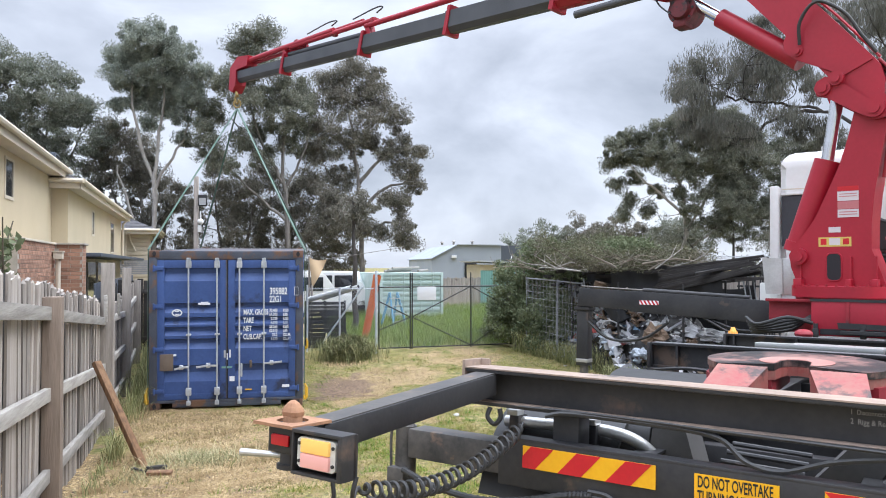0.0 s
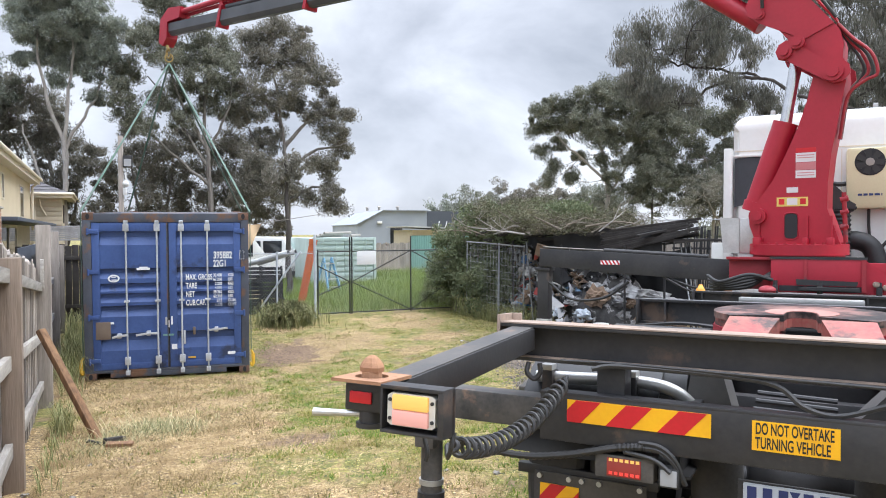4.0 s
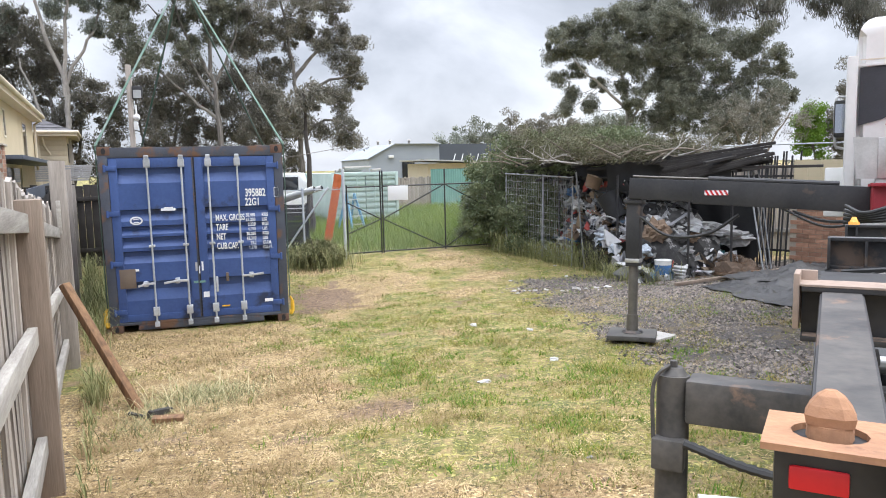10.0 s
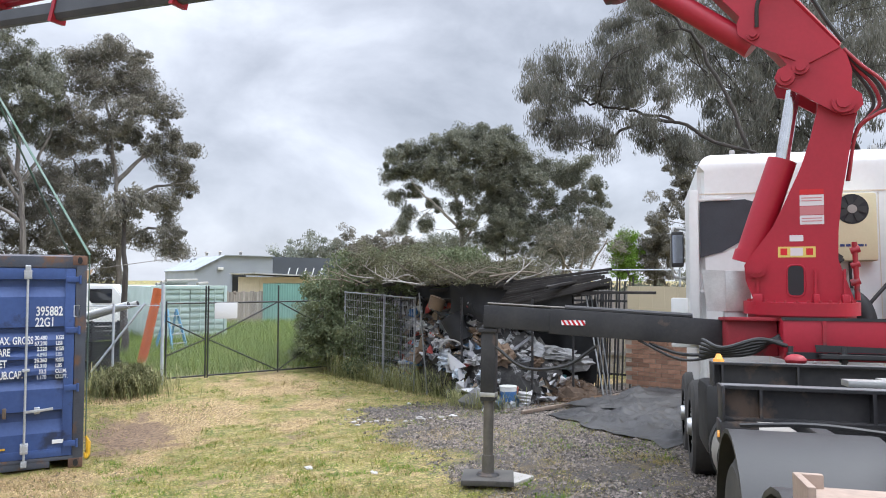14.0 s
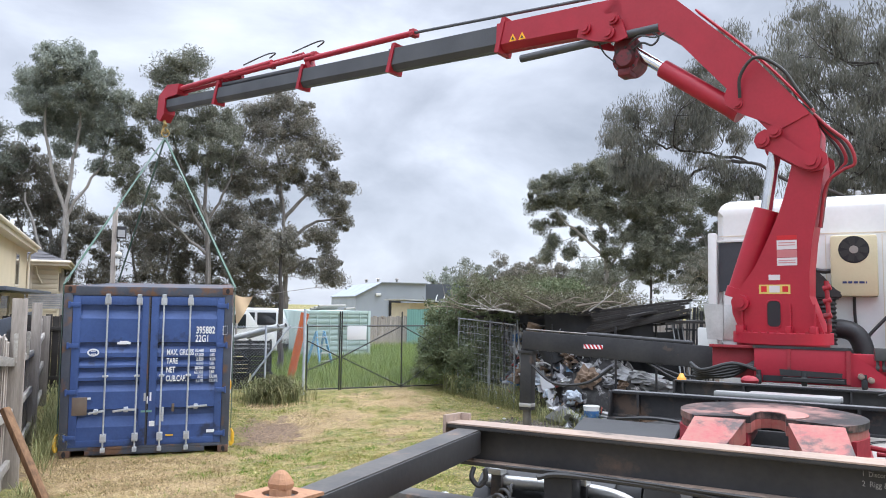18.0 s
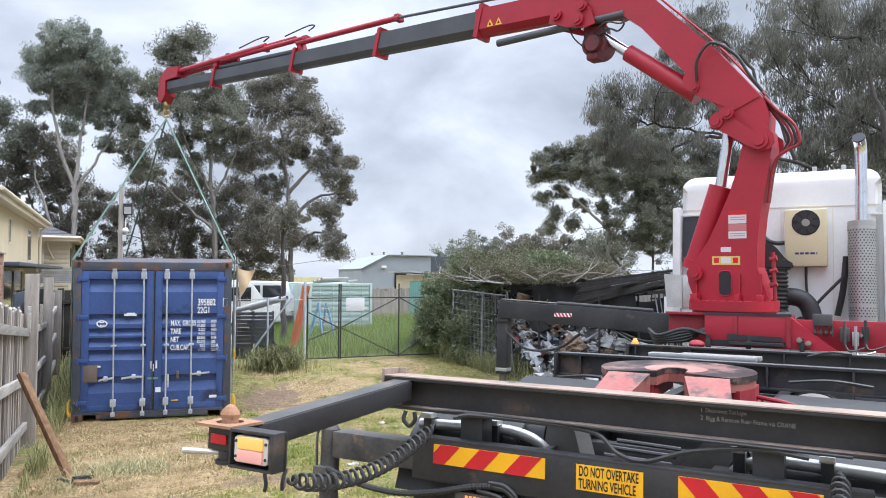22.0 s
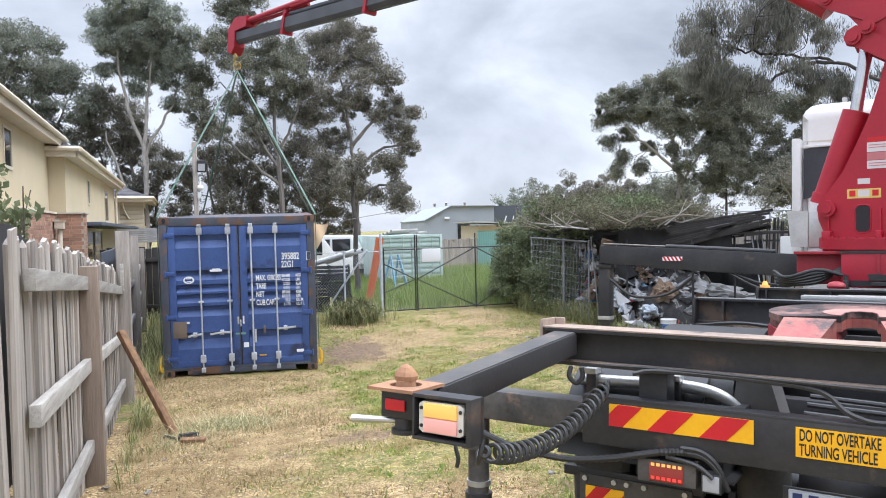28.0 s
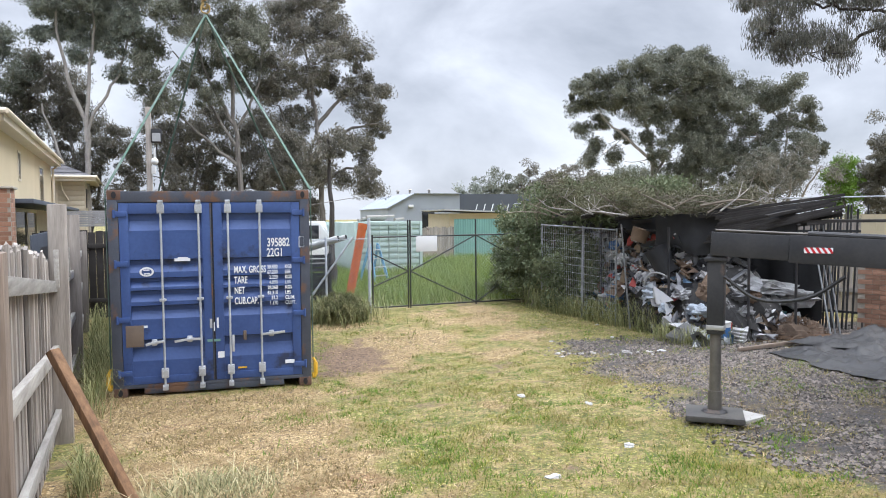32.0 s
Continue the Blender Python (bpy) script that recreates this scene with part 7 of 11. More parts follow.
def outrigger():
    o = thing("outrigger_beam", TRUCK, "black extended outrigger beam with a jack leg on a pad", "outrigger")
    # the beam rises a little towards its outer end
    def at(x):
        return 2.155 + (-1.13 - x) * 0.052

    b = B()
    bar(b, (-3.12, 5.66, at(-3.12)), (-1.05, 5.66, at(-1.05)), 0.16, 0.225, 0.01)
    part("inner_beam", b, M["steel_black"], o)
    b = B()
    bar(b, (-2.45, 5.66, at(-2.45) - 0.005), (-0.4, 5.66, at(-0.4) - 0.005), 0.19, 0.25, 0.01)
    part("outer_beam", b, M["steel_black"], o)
    b = B()
    rod(b, (-3.08, 5.60, at(-3.1) + 0.13), (-2.3, 5.60, at(-2.3) + 0.135), 0.011)
    part("extension_ram", b, M["leg_metal"], o)
    b = B()
    rod(b, (-2.3, 5.60, at(-2.3) + 0.135), (-1.1, 5.60, at(-1.1) + 0.135), 0.028)
    part("extension_cylinder", b, M["steel_black"], o)
    hazard_plate("reflective_strip", -2.33, -2.10, at(-2.2) - 0.03, at(-2.2) + 0.02, 5.556, o, 0.03, 5, "red and white reflective strip", "white_ink")
    x, y = -3.08, 5.70
    g = 0.62
    b = B()
    box(b, x - 0.075, x + 0.075, y - 0.075, y + 0.075, 1.40, 2.16, 0.01)
    box(b, x - 0.10, x + 0.10, y - 0.1, y + 0.1, 2.09, 2.13, 0.008)
    part("leg_housing", b, M["steel_black"], o)
    b = B()
    box(b, x - 0.08, x + 0.08, y - 0.08, y + 0.08, 1.44, 1.485, 0.006)
    part("label_band", b, M["alu"], o)
    b = B()
    rod(b, (x, y, 0.80), (x, y, 1.42), 0.052, seg=20)
    rod(b, (x, y, 0.68), (x, y, 0.86), 0.064, seg=20)
    part("leg_ram", b, M["leg_metal"], o, "dull metal leg")
    b = B()
    rod(b, (x, y, 0.66), (x, y, 0.685), 0.12, 0.10, seg=24)
    part("leg_foot", b, M["steel_black"], o)
    b = B()
    tube(b, curve_pts([(-1.5, 5.6, 2.02), (-1.2, 5.55, 1.93), (-0.9, 5.5, 1.95), (-0.6, 5.4, 2.02)]), 0.016, 6)
    tube(b, curve_pts([(-3.0, 5.62, 1.95), (-2.7, 5.6, 1.75), (-2.3, 5.62, 1.78), (-2.0, 5.62, 1.98)]), 0.018, 6)
    tube(b, curve_pts([(-1.6, 5.6, 2.05), (-1.2, 5.5, 1.88), (-0.8, 5.45, 1.96)]), 0.014, 6)
    part("leg_hose", b, M["hose"], o)
    return o


outrigger()


def jack_pad(x, y, z, size, turn, tilt=0):
    b = B()
    box(b, -size / 2, size / 2, -size / 2, size / 2, 0.0, 0.055, 0.012)
    ob = part("jack_pad", b, M["flap"])
    ob.matrix_world = pose(x, y, z, tilt, 0, turn)
    tagged(ob, "square black plastic jack pad on the grass", "pad", group="jack pads")


for lx, ly, size in ((-1.605, 0.0, 0.40), (-1.605 * -1 + MIRROR, 0.0, 0.40), (-3.08, 5.70, 0.52)):
    q = TRUCK @ Vector((lx, ly, 0.65))
    jack_pad(q.x, q.y, (TRUCK @ Vector((lx, ly, 0.693 if ly < 1 else 0.66))).z - 0.058, size, -44.4 + 10, -2)
b = B()
box(b, -0.22, 0.22, -0.2, 0.2, -0.02, 0.035, 0.01)
slab = part("broken_slab", b, M["concrete"])
q = TRUCK @ Vector((-2.95, 5.85, 0.0))
slab.matrix_world = pose(q.x + 0.08, q.y + 0.05, gz(q.x, q.y), 0, 0, 20)
tagged(slab, "pale broken slab under the outrigger pad", "slab")

# ---- the far side of the yard: gate, wire fences, hedge, sheds ----
def wire_mesh(name, p0, p1, height, z_off, parent, pitch=0.075, wire=0.0035, diamond=True):
    """Chain link (diamond) or welded mesh between two feet, from thin wires."""
    p0, p1 = Vector((*p0, 0)), Vector((*p1, 0))
    d = p1 - p0
    n = d.length
    u = d / n
    side = Vector((-u.y, u.x, 0))
    vs, fs = [], []

    def wire_line(s0, z0, s1, z1):
        a = p0 + u * s0 + Vector((0, 0, gz(*(p0 + u * s0)[:2]) + z_off + z0))
        c = p0 + u * s1 + Vector((0, 0, gz(*(p0 + u * s1)[:2]) + z_off + z1))
        q = (c - a).normalized()
        nrm = q.cross(side).normalized() * wire / 2
        k = len(vs)
        vs.extend([a + nrm, a - nrm, c - nrm, c + nrm])
        fs.append((k, k + 1, k + 2, k + 3))

    if diamond:
        s = -height
        while s < n:
            for flip in (0, 1):
                s0, s1, z0, z1 = s, s + height, 0.0, height
                if s0 < 0:
                    z0, s0 = -s0, 0.0
                if s1 > n:
                    z1, s1 = height - (s1 - n), n
                if s1 > s0:
                    wire_line(s0, height - z0 if flip else z0, s1, height - z1 if flip else z1)
            s += pitch
    else:
        s = 0.0
        while s <= n:
            wire_line(s, 0, s, height)
            s += pitch
        z = 0.0
        while z <= height:
            wire_line(0, z, n, z)
            z += pitch * 2.6
    ob = quick(name, vs, fs, M["galv"], parent)
    return tagged(ob, "fine wire mesh")


def yard_gate():
    g = thing("wire_gate", Matrix.Identity(4), "double steel-framed chain-link gate with crossed braces", "gate")
    line = lambda x: 5.73 + 0.09 * (x - 4.19)  # noqa: E731
    for x, r, h in ((4.19, 0.035, 2.05),):
        b = B()
        rod(b, (x, line(x), gz(x, line(x)) - 0.05), (x, line(x), gz(x, line(x)) + h), r, seg=14)
        part("gate_post", b, M["galv"], g, "galvanised gate post")
    for x0, x1, ups in ((4.26, 5.06, (4.26, 5.06)), (5.11, 8.0, (5.11, 6.66, 8.0))):
        leaf = new("gate_leaf")
        leaf.parent = g
        lo, hi = 0.10, 1.62

        def P(x, z):
            return (x, line(x), gz(6, line(x)) - 0.02 + z)

        for z in (lo, hi):
            b = B()
            rod(b, P(x0, z + (0.10 if z == lo and x1 > 6 else 0) * 0), P(x1, z), 0.016, seg=8)
            part("gate_rail", b, M["steel_black"], leaf)
        for x in ups:
            b = B()
            rod(b, P(x, lo - 0.05), P(x, hi + (0.36 if x > 4.5 and x < 7 else 0.05)), 0.018, seg=8)
            part("gate_stile", b, M["steel_black"], leaf)
        braces = [((x0, lo + 0.45), (x1, 0.86)), ((x0, hi - 0.35), (x1, 0.86))] if x1 < 6 else [((5.11, 0.86), (6.66, hi)), ((5.11, 0.86), (6.66, lo)), ((6.66, hi), (8.0, 0.9)), ((6.66, lo), (8.0, 0.95))]
        for (a, za), (c, zc) in braces:
            b = B()
            rod(b, P(a, za), P(c, zc), 0.014, seg=8)
            part("gate_brace", b, M["steel_black"], leaf)
        mesh = wire_mesh("gate_mesh", (x0, line(x0)), (x1, line(x1)), 1.55, 0.06, leaf)
    b = B()
    box(b, -0.24, 0.24, -0.004, 0.004, -0.17, 0.17, 0.002)
    s = part("blank_sign", b, plain("white_board", (0.72, 0.72, 0.72), 0.5), g, "blank white board on the gate")
    s.location = (5.48, line(5.48) - 0.03, 1.62)
    return g


yard_gate()


def side_wire_fence():
    f = thing("wire_fence", Matrix.Identity(4), "rusty chain-link fence beside the gate", "fence", kind="structure")
    wire_mesh("fence_mesh", (2.5, 6.3), (4.15, 5.78), 1.6, 0.05, f)
    for x, y, h in ((2.5, 6.3, 1.7), (3.3, 6.05, 1.65)):
        b = B()
        rod(b, (x, y, gz(x, y) - 0.05), (x, y, gz(x, y) + h), 0.024)
        part("fence_post", b, M["galv"], f)
    b = B()
    rod(b, (2.92, 6.1, gz(3.2, 6) + 0.30), (3.86, 5.82, gz(4.1, 5.7) + 1.65), 0.022)
    part("stay", b, M["galv"], f, "slanting galvanised stay")
    b = B()
    rod(b, (2.5, 6.3, gz(2.5, 6.3) + 1.6), (4.15, 5.78, gz(4.1, 5.8) + 1.6), 0.008, seg=6)
    part("top_wire", b, M["galv"], f)


side_wire_fence()


def temp_fence():
    f = thing("temporary_fence", Matrix.Identity(4), "leaning galvanised temporary fence panels", "fence", kind="structure")
    for a, c in (((7.85, 5.0), (8.20, 3.75)), ((8.20, 3.7), (8.42, 2.75))):
        p = new("fence_panel")
        p.parent = f
        za, zc = gz(*a), gz(*c)
        for q, z in ((a, za), (c, zc)):
            b = B()
            rod(b, (*q, z), (q[0] + 0.03, q[1], z + 1.85), 0.017, seg=8)
            part("panel_post", b, M["dull_galv"], p)
        b = B()
        rod(b, (*a, za + 1.82), (*c, zc + 1.82), 0.015, seg=8)
        part("panel_rail", b, M["dull_galv"], p)
        wire_mesh("panel_mesh", a, c, 1.7, 0.1, p, 0.06, 0.005, False)
    b = B()
    rod(b, (8.48, 2.3, gz(8.5, 2.3)), (8.35, 2.4, gz(8.5, 2.3) + 1.95), 0.016, seg=8)
    part("loose_post", b, M["dull_galv"], f)


temp_fence()


def orange_post():
    o = thing("orange_pipe", Matrix.Identity(4), "leaning faded orange plastic drain pipe with an open end", "pipe")
    b = B()
    low, high = Vector((4.08, 8.22, gz(4.0, 8.2) - 0.02)), Vector((4.44, 8.1, 2.06))
    rod(b, low, high, 0.105, seg=24, caps=False)
    rod(b, low, high, 0.082, seg=24, caps=False)
    part("barrel", b, M["orange"], o)
    b = B()
    rod(b, high.lerp(low, 0.07), high, 0.114, seg=24, caps=False)
    part("collar", b, M["orange"], o)
    b = B()
    rod(b, high.lerp(low, 0.06), high.lerp(low, 0.05), 0.083, seg=20)
    part("bore", b, M["dark_gap"], o, "dark inside of the pipe")


orange_post()


def pole():
    p = thing("light_pole", pose(-0.35, 7.3, gz(-0.35, 7.3)), "weathered timber pole with a floodlight and camera", "pole")
    b = B()
    box(b, -0.055, 0.055, -0.055, 0.055, 0, 4.5, 0.01)
    part("shaft", b, M["post"], p)
    b = B()
    box(b, 0.06, 0.28, -0.12, -0.03, 3.72, 4.02, 0.015)
    lamp = part("floodlight", b, M["steel_black"], p, "black floodlight")
    b = B()
    box(b, 0.085, 0.255, -0.126, -0.119, 3.75, 3.93)
    part("lamp_glass", b, M["tin"], lamp)
    b = B()
    v = bmesh.ops.create_uvsphere(b, u_segments=14, v_segments=8, radius=0.08)["verts"]
    shift(b, v, Matrix.Translation((0.12, -0.08, 3.32)))
    rod(b, (0.12, -0.08, 3.36), (0.12, -0.08, 3.6), 0.02)
    box(b, 0.05, 0.14, -0.1, -0.04, 3.05, 3.22, 0.01)
    part("security_camera", b, M["white"], p, "white dome camera")


pole()

# pipes, stacked crates and the shade sail beside the container
pipe_grey = mat("pale_grey_pipe", (0.50, 0.50, 0.48), (0.36, 0.36, 0.34), 0.55, scale=5, bump=0.05)
for a, c, r in (((2.55, 7.0, 1.44), (3.60, 6.3, 1.76), 0.07), ((2.9, 7.15, 1.46), (3.80, 6.5, 1.78), 0.06)):
    t = thing("plastic_pipe", Matrix.Identity(4), "pale grey plastic pipe lying on stacked crates", "pipe")
    b = B()
    rod(b, a, c, r, seg=18)
    part("pipe_wall", b, pipe_grey, t)
    b = B()
    d = (Vector(c) - Vector(a)).normalized()
    rod(b, Vector(c), Vector(c) + d * 0.004, r * 0.85, seg=18)
    part("pipe_mouth", b, M["dark_gap"], t)
rng = random.Random(11)
for k in range(6):
    t = thing("slatted_crate", pose(2.70 + 0.55 * (k % 2) + rng.uniform(-0.04, 0.04), 7.15 - 0.06 * k, gz(3, 7) + 0.42 * (k // 2), 0, 0, rng.uniform(-6, 6)), "dark plastic slatted crate in a stack", "crate", group="stacked crates")
    for z in (0.02, 0.12, 0.22, 0.32):
        b = B()
        for q in ((-0.26, 0.26, -0.2, -0.185), (-0.26, 0.26, 0.185, 0.2), (-0.26, -0.245, -0.185, 0.185), (0.245, 0.26, -0.185, 0.185)):
            box(b, *q, z, z + 0.06)
        part("slat_band", b, M["plastic"], t)
    for sx in (-0.25, 0.25):
        for sy in (-0.19, 0.19):
            b = B()
            box(b, sx - 0.02, sx + 0.02, sy - 0.02, sy + 0.02, 0, 0.41)
            part("corner", b, M["plastic"], t)
sail = thing("shade_sail", Matrix.Identity(4), "tan canvas shade sail tied behind the container", "sail")
vs, fs = [], []
for i in range(9):
    for j in range(9):
        u, w = i / 8, j / 8 * (i / 8)
        p = Vector((3.02, 7.7, 2.50)).lerp(Vector((2.55, 7.9, 2.55)), u) * (1 - (w / (u + 1e-6) if u else 0)) + Vector((3.02, 7.7, 2.50)).lerp(Vector((2.62, 7.5, 1.72)), u) * (w / (u + 1e-6) if u else 0)
        vs.append((p.x, p.y + 0.06 * math.sin(5 * u + 3 * w), p.z - 0.05 * math.sin(u * 3.1)))
for i in range(8):
    for j in range(8):
        fs.append((i * 9 + j, i * 9 + j + 1, (i + 1) * 9 + j + 1, (i + 1) * 9 + j))
ob = quick("canvas", vs, fs, mat("tan_canvas", (0.42, 0.30, 0.17), (0.34, 0.24, 0.14), 0.8, scale=3, vary=0), sail)
b = B()
tube(b, [(3.02, 7.7, 2.5), (4.0, 7.5, 2.66), (4.9, 7.4, 2.8)], 0.008, 5)
part("rope", b, M["rail"], sail)
for px, py, top in ((2.55, 7.9, 2.6), (2.62, 7.5, 1.8)):
    b = B()
    rod(b, (px, py, gz(px, py) - 0.05), (px, py, top), 0.03, seg=8)
    part("stake", b, M["post"], sail)


def pale_container():
    c = thing("green_container", pose(5.15, 14.6, gz(6, 15) - 0.6, 0, 0, 6), "pale green shipping container standing in the long grass", "container")
    w, h = 2.44, 2.4
    b = B()
    for x in (0.0, w - 0.1):
        box(b, x, x + 0.1, 0, 0.1, 0, h, 0.01)
    box(b, 0.1, w - 0.1, 0, 0.1, h - 0.12, h, 0.01)
    part("door_frame", b, M["green_cont"], c)
    for x0, x1 in ((0.11, 1.2), (1.24, 2.33)):
        b = B()
        z = 0.15
        while z < h - 0.2:
            box(b, x0, x1, 0.02, 0.05, z, z + 0.12, 0.008)
            z += 0.2
        box(b, x0, x1, 0.05, 0.07, 0.1, h - 0.12)
        leaf = part("door_leaf", b, M["green_cont"], c)
        for q in (0.3, 0.78):
            b = B()
            rod(b, (x0 + q, -0.03, 0.1), (x0 + q, -0.03, h - 0.06), 0.018, seg=8)
            part("locking_bar", b, M["green_cont"], leaf)
    b = B()
    box(b, 0.02, w - 0.02, 0.1, 6.0, 0.0, h - 0.03)
    part("body", b, M["green_cont"], c)
    for k, (x, z, l_) in enumerate(((0.2, 0.05, 1.5), (0.35, 0.1, 1.4), (0.5, 0.16, 1.6), (1.5, 0.06, 0.8))):
        b = B()
        rod(b, (x, 0.2, h + z), (x + l_ * 0.8, 1.2, h + z + 0.02), 0.05, seg=8)
        t = part("roof_pipe", b, M["tank"], None)
        t.matrix_world = c.matrix_world.copy()
        tagged(t, "grey length of pipe lying on the container roof", "pipe", group="pipes on the roof")


pale_container()


def step_ladder():
    l_ = thing("step_ladder", pose(5.3, 11.6, gz(5, 11.6), 0, 0, 35), "pale blue step ladder standing in the grass", "ladder")
    for s in (-1, 1):
        for y0, y1 in ((0.35, 0.0), (-0.35, 0.0)):
            b = B()
            bar(b, (s * 0.28, y0, 0), (s * 0.16, y1, 1.2), 0.04, 0.07)
            part("stile", b, mat("blue_fibreglass", (0.14, 0.33, 0.50), rough=0.5), l_)
    for k in range(4):
        b = B()
        z = 0.25 * (k + 1)
        y = -0.35 * (1 - z / 1.2)
        box(b, -0.21, 0.21, y - 0.04, y + 0.04, z, z + 0.025)
        part("tread", b, M["alu"], l_)


step_ladder()


def beige_shed():
    s = thing("beige_shed", Matrix.Identity(4), "beige shed with a pale skillion roof", "shed")
    z0 = gz(12, 31)
    b = B()
    box(b, 13.1, 19.5, 31, 36, z0 - 0.3, 2.35)
    part("wall", b, M["cladding"], s)
    b = B()
    prism(b, [(12.7, 2.60), (19.9, 2.30), (19.9, 2.22), (12.7, 2.52)], 6.2, Matrix.Translation((0, 33.5, 0)) @ FACE)
    part("roof", b, M["tin"], s)
    b = B()
    box(b, 14.0, 14.9, 30.97, 31.02, 1.2, 2.0)
    part("window", b, M["glass"], s)
    for k in range(5):
        b = B()
        x = 15.0 + k * 0.5
        rod(b, (x, 32, 2.4), (x + 0.15, 32, 2.9), 0.03)
        part("vent_pipe", b, M["white"], s)
    g = thing("green_sheet_fence", Matrix.Identity(4), "green corrugated steel fence", "fence", kind="structure")
    for k in range(26):
        b = B()
        x = 10.5 + k * 0.11
        prism(b, [(x, 0.0), (x + 0.04, 0.02), (x + 0.07, 0.02), (x + 0.11, 0.0), (x + 0.11, 0.01), (x, 0.01)], 1.95, Matrix.Translation((0, 21, 1.1)))
        part("sheet", b, M["green_sheet"], g, smooth=False)
    t = thing("timber_fence", Matrix.Identity(4), "grey timber fence across the back of the yard", "fence", kind="structure")
    for k in range(44):
        b = B()
        x = 7.1 + k * 0.1
        box(b, x, x + 0.092, 21.6, 21.62, 0.1, 1.72 + 0.03 * math.sin(k * 1.7))
        part("paling", b, M["fence"], t)


beige_shed()


def warehouse():
    w = thing("warehouse", Matrix.Identity(4), "grey steel warehouse with a low gable and dark annexe", "building")
    b = B()
    prism(b, [(12.4, 0), (18.2, 0), (18.2, 3.93), (14.5, 3.96), (12.4, 2.86)], 14, Matrix.Translation((0, 53, 0)) @ FACE)
    part("wall", b, M["shed_grey"], w, smooth=False)
    b = B()
    prism(b, [(12.3, 2.86), (14.5, 4.02), (18.3, 3.99), (18.3, 3.93), (14.5, 3.96), (12.3, 2.80)], 14.4, Matrix.Translation((0, 53, 0)) @ FACE)
    part("roof", b, M["shed_grey"], w, smooth=False)
    b = B()
    box(b, 18.21, 27, 46.5, 60, 0, 3.93)
    part("annexe", b, M["shed_dark"], w, "dark blue-grey annexe")
    for x, h in ((13.6, 0.2), (14.6, 0.3), (16.2, 0.3)):
        b = B()
        rod(b, (x, 48, 4.0), (x, 48, 4.0 + h), 0.10, seg=12)
        rod(b, (x, 48, 4.0 + h), (x, 48, 4.1 + h), 0.2, 0.1, seg=12)
        part("roof_vent", b, M["tank"], w)
    for x in (15.6,):
        b = B()
        box(b, x - 0.5, x + 0.5, 45.93, 46.0, 0.6, 2.6)
        part("window", b, M["glass"], w)
        b = B()
        box(b, x - 1.6, x - 1.2, 45.8, 46.0, 2.9, 3.1, 0.03)
        part("wall_light", b, M["white"], w)


warehouse()


def parked_van(x, y, turn, body, label):
    v = thing("parked_van", pose(x, y, gz(x, y), 0, 0, turn), label, "van", group="vehicles beyond the gate")
    b = B()
    prism(b, [(-2.2, 0.4), (2.2, 0.4), (2.2, 1.0), (1.5, 1.15), (1.0, 1.85), (-2.2, 1.9)], 1.7, FACE)
    bmesh.ops.bevel(b, geom=b.edges[:], offset=0.06, segments=2, affect="EDGES")
    part("body", b, body, v)
    for q in ((-1.9, -0.9), (-0.8, 0.1), (0.2, 0.95)):
        b = B()
        box(b, q[0], q[1], -0.875, -0.855, 1.2, 1.7, 0.01)
        part("window", b, M["glass"], v)
    for wx in (-1.4, 1.4):
        for wy in (-0.75, 0.75):
            b = B()
            rod(b, (wx, wy - 0.1, 0.33), (wx, wy + 0.1, 0.33), 0.33, seg=20)
            part("wheel", b, M["rubber"], v)
    b = B()
    box(b, 2.18, 2.23, -0.6, -0.3, 0.75, 0.95, 0.01)
    part("headlamp", b, M["alu"], v)


parked_van(2.0, 15.5, 8, M["white"], "white van parked beyond the wire fence")
parked_van(3.6, 19.0, -14, M["white"], "white van parked beside the green container")
parked_van(0.2, 18.5, 20, M["red_dull"], "red van parked behind the container")

# ---- trees, hedge and shrubs ----
def leaves(name, centres, radii, per, size, material, parent, seed, droop=0.4, narrow=False):
    """A crown of single leaves: per leaves round each clump's centre, each a narrow folded blade."""
    r = np.random.default_rng(seed)
    c = np.repeat(np.asarray(centres, float), per, 0)
    rad = np.repeat(np.asarray(radii, float), per, 0)
    n = len(c)
    d = r.normal(size=(n, 3))
    d /= np.linalg.norm(d, axis=1, keepdims=True)
    d[:, 2] = np.where(d[:, 2] < -0.4, -0.4 + 0.6 * (d[:, 2] + 0.4), d[:, 2])  # sprays are domed above and flatter below
    p = c + d * rad * (r.random((n, 1)) ** 0.45)
    ax = r.normal(size=(n, 3))
    ax[:, 2] -= droop * 2.2
    ax /= np.linalg.norm(ax, axis=1, keepdims=True)
    sd = np.cross(ax, r.normal(size=(n, 3)))
    sd /= np.linalg.norm(sd, axis=1, keepdims=True)
    ln = size[0] * r.uniform(0.6, 1.35, (n, 1))
    wd = size[1] * r.uniform(0.6, 1.3, (n, 1))
    if narrow:  # far crowns: a leaf is one tapering blade
        v = np.stack([p - ax * ln / 2, p + ax * ln * 0.1 + sd * wd * 0.62, p + ax * ln / 2 - sd * wd * 0.4], 1).reshape(-1, 3)
        f = np.arange(3 * n).reshape(n, 3)
    else:
        v = np.stack([p - ax * ln / 2, p + sd * wd / 2, p + ax * ln / 2, p - sd * wd / 2], 1).reshape(-1, 3)
        f = np.arange(4 * n).reshape(n, 4)
    ob = quick(name, v, f, material, parent)
    return tagged(ob, kind="stuff")


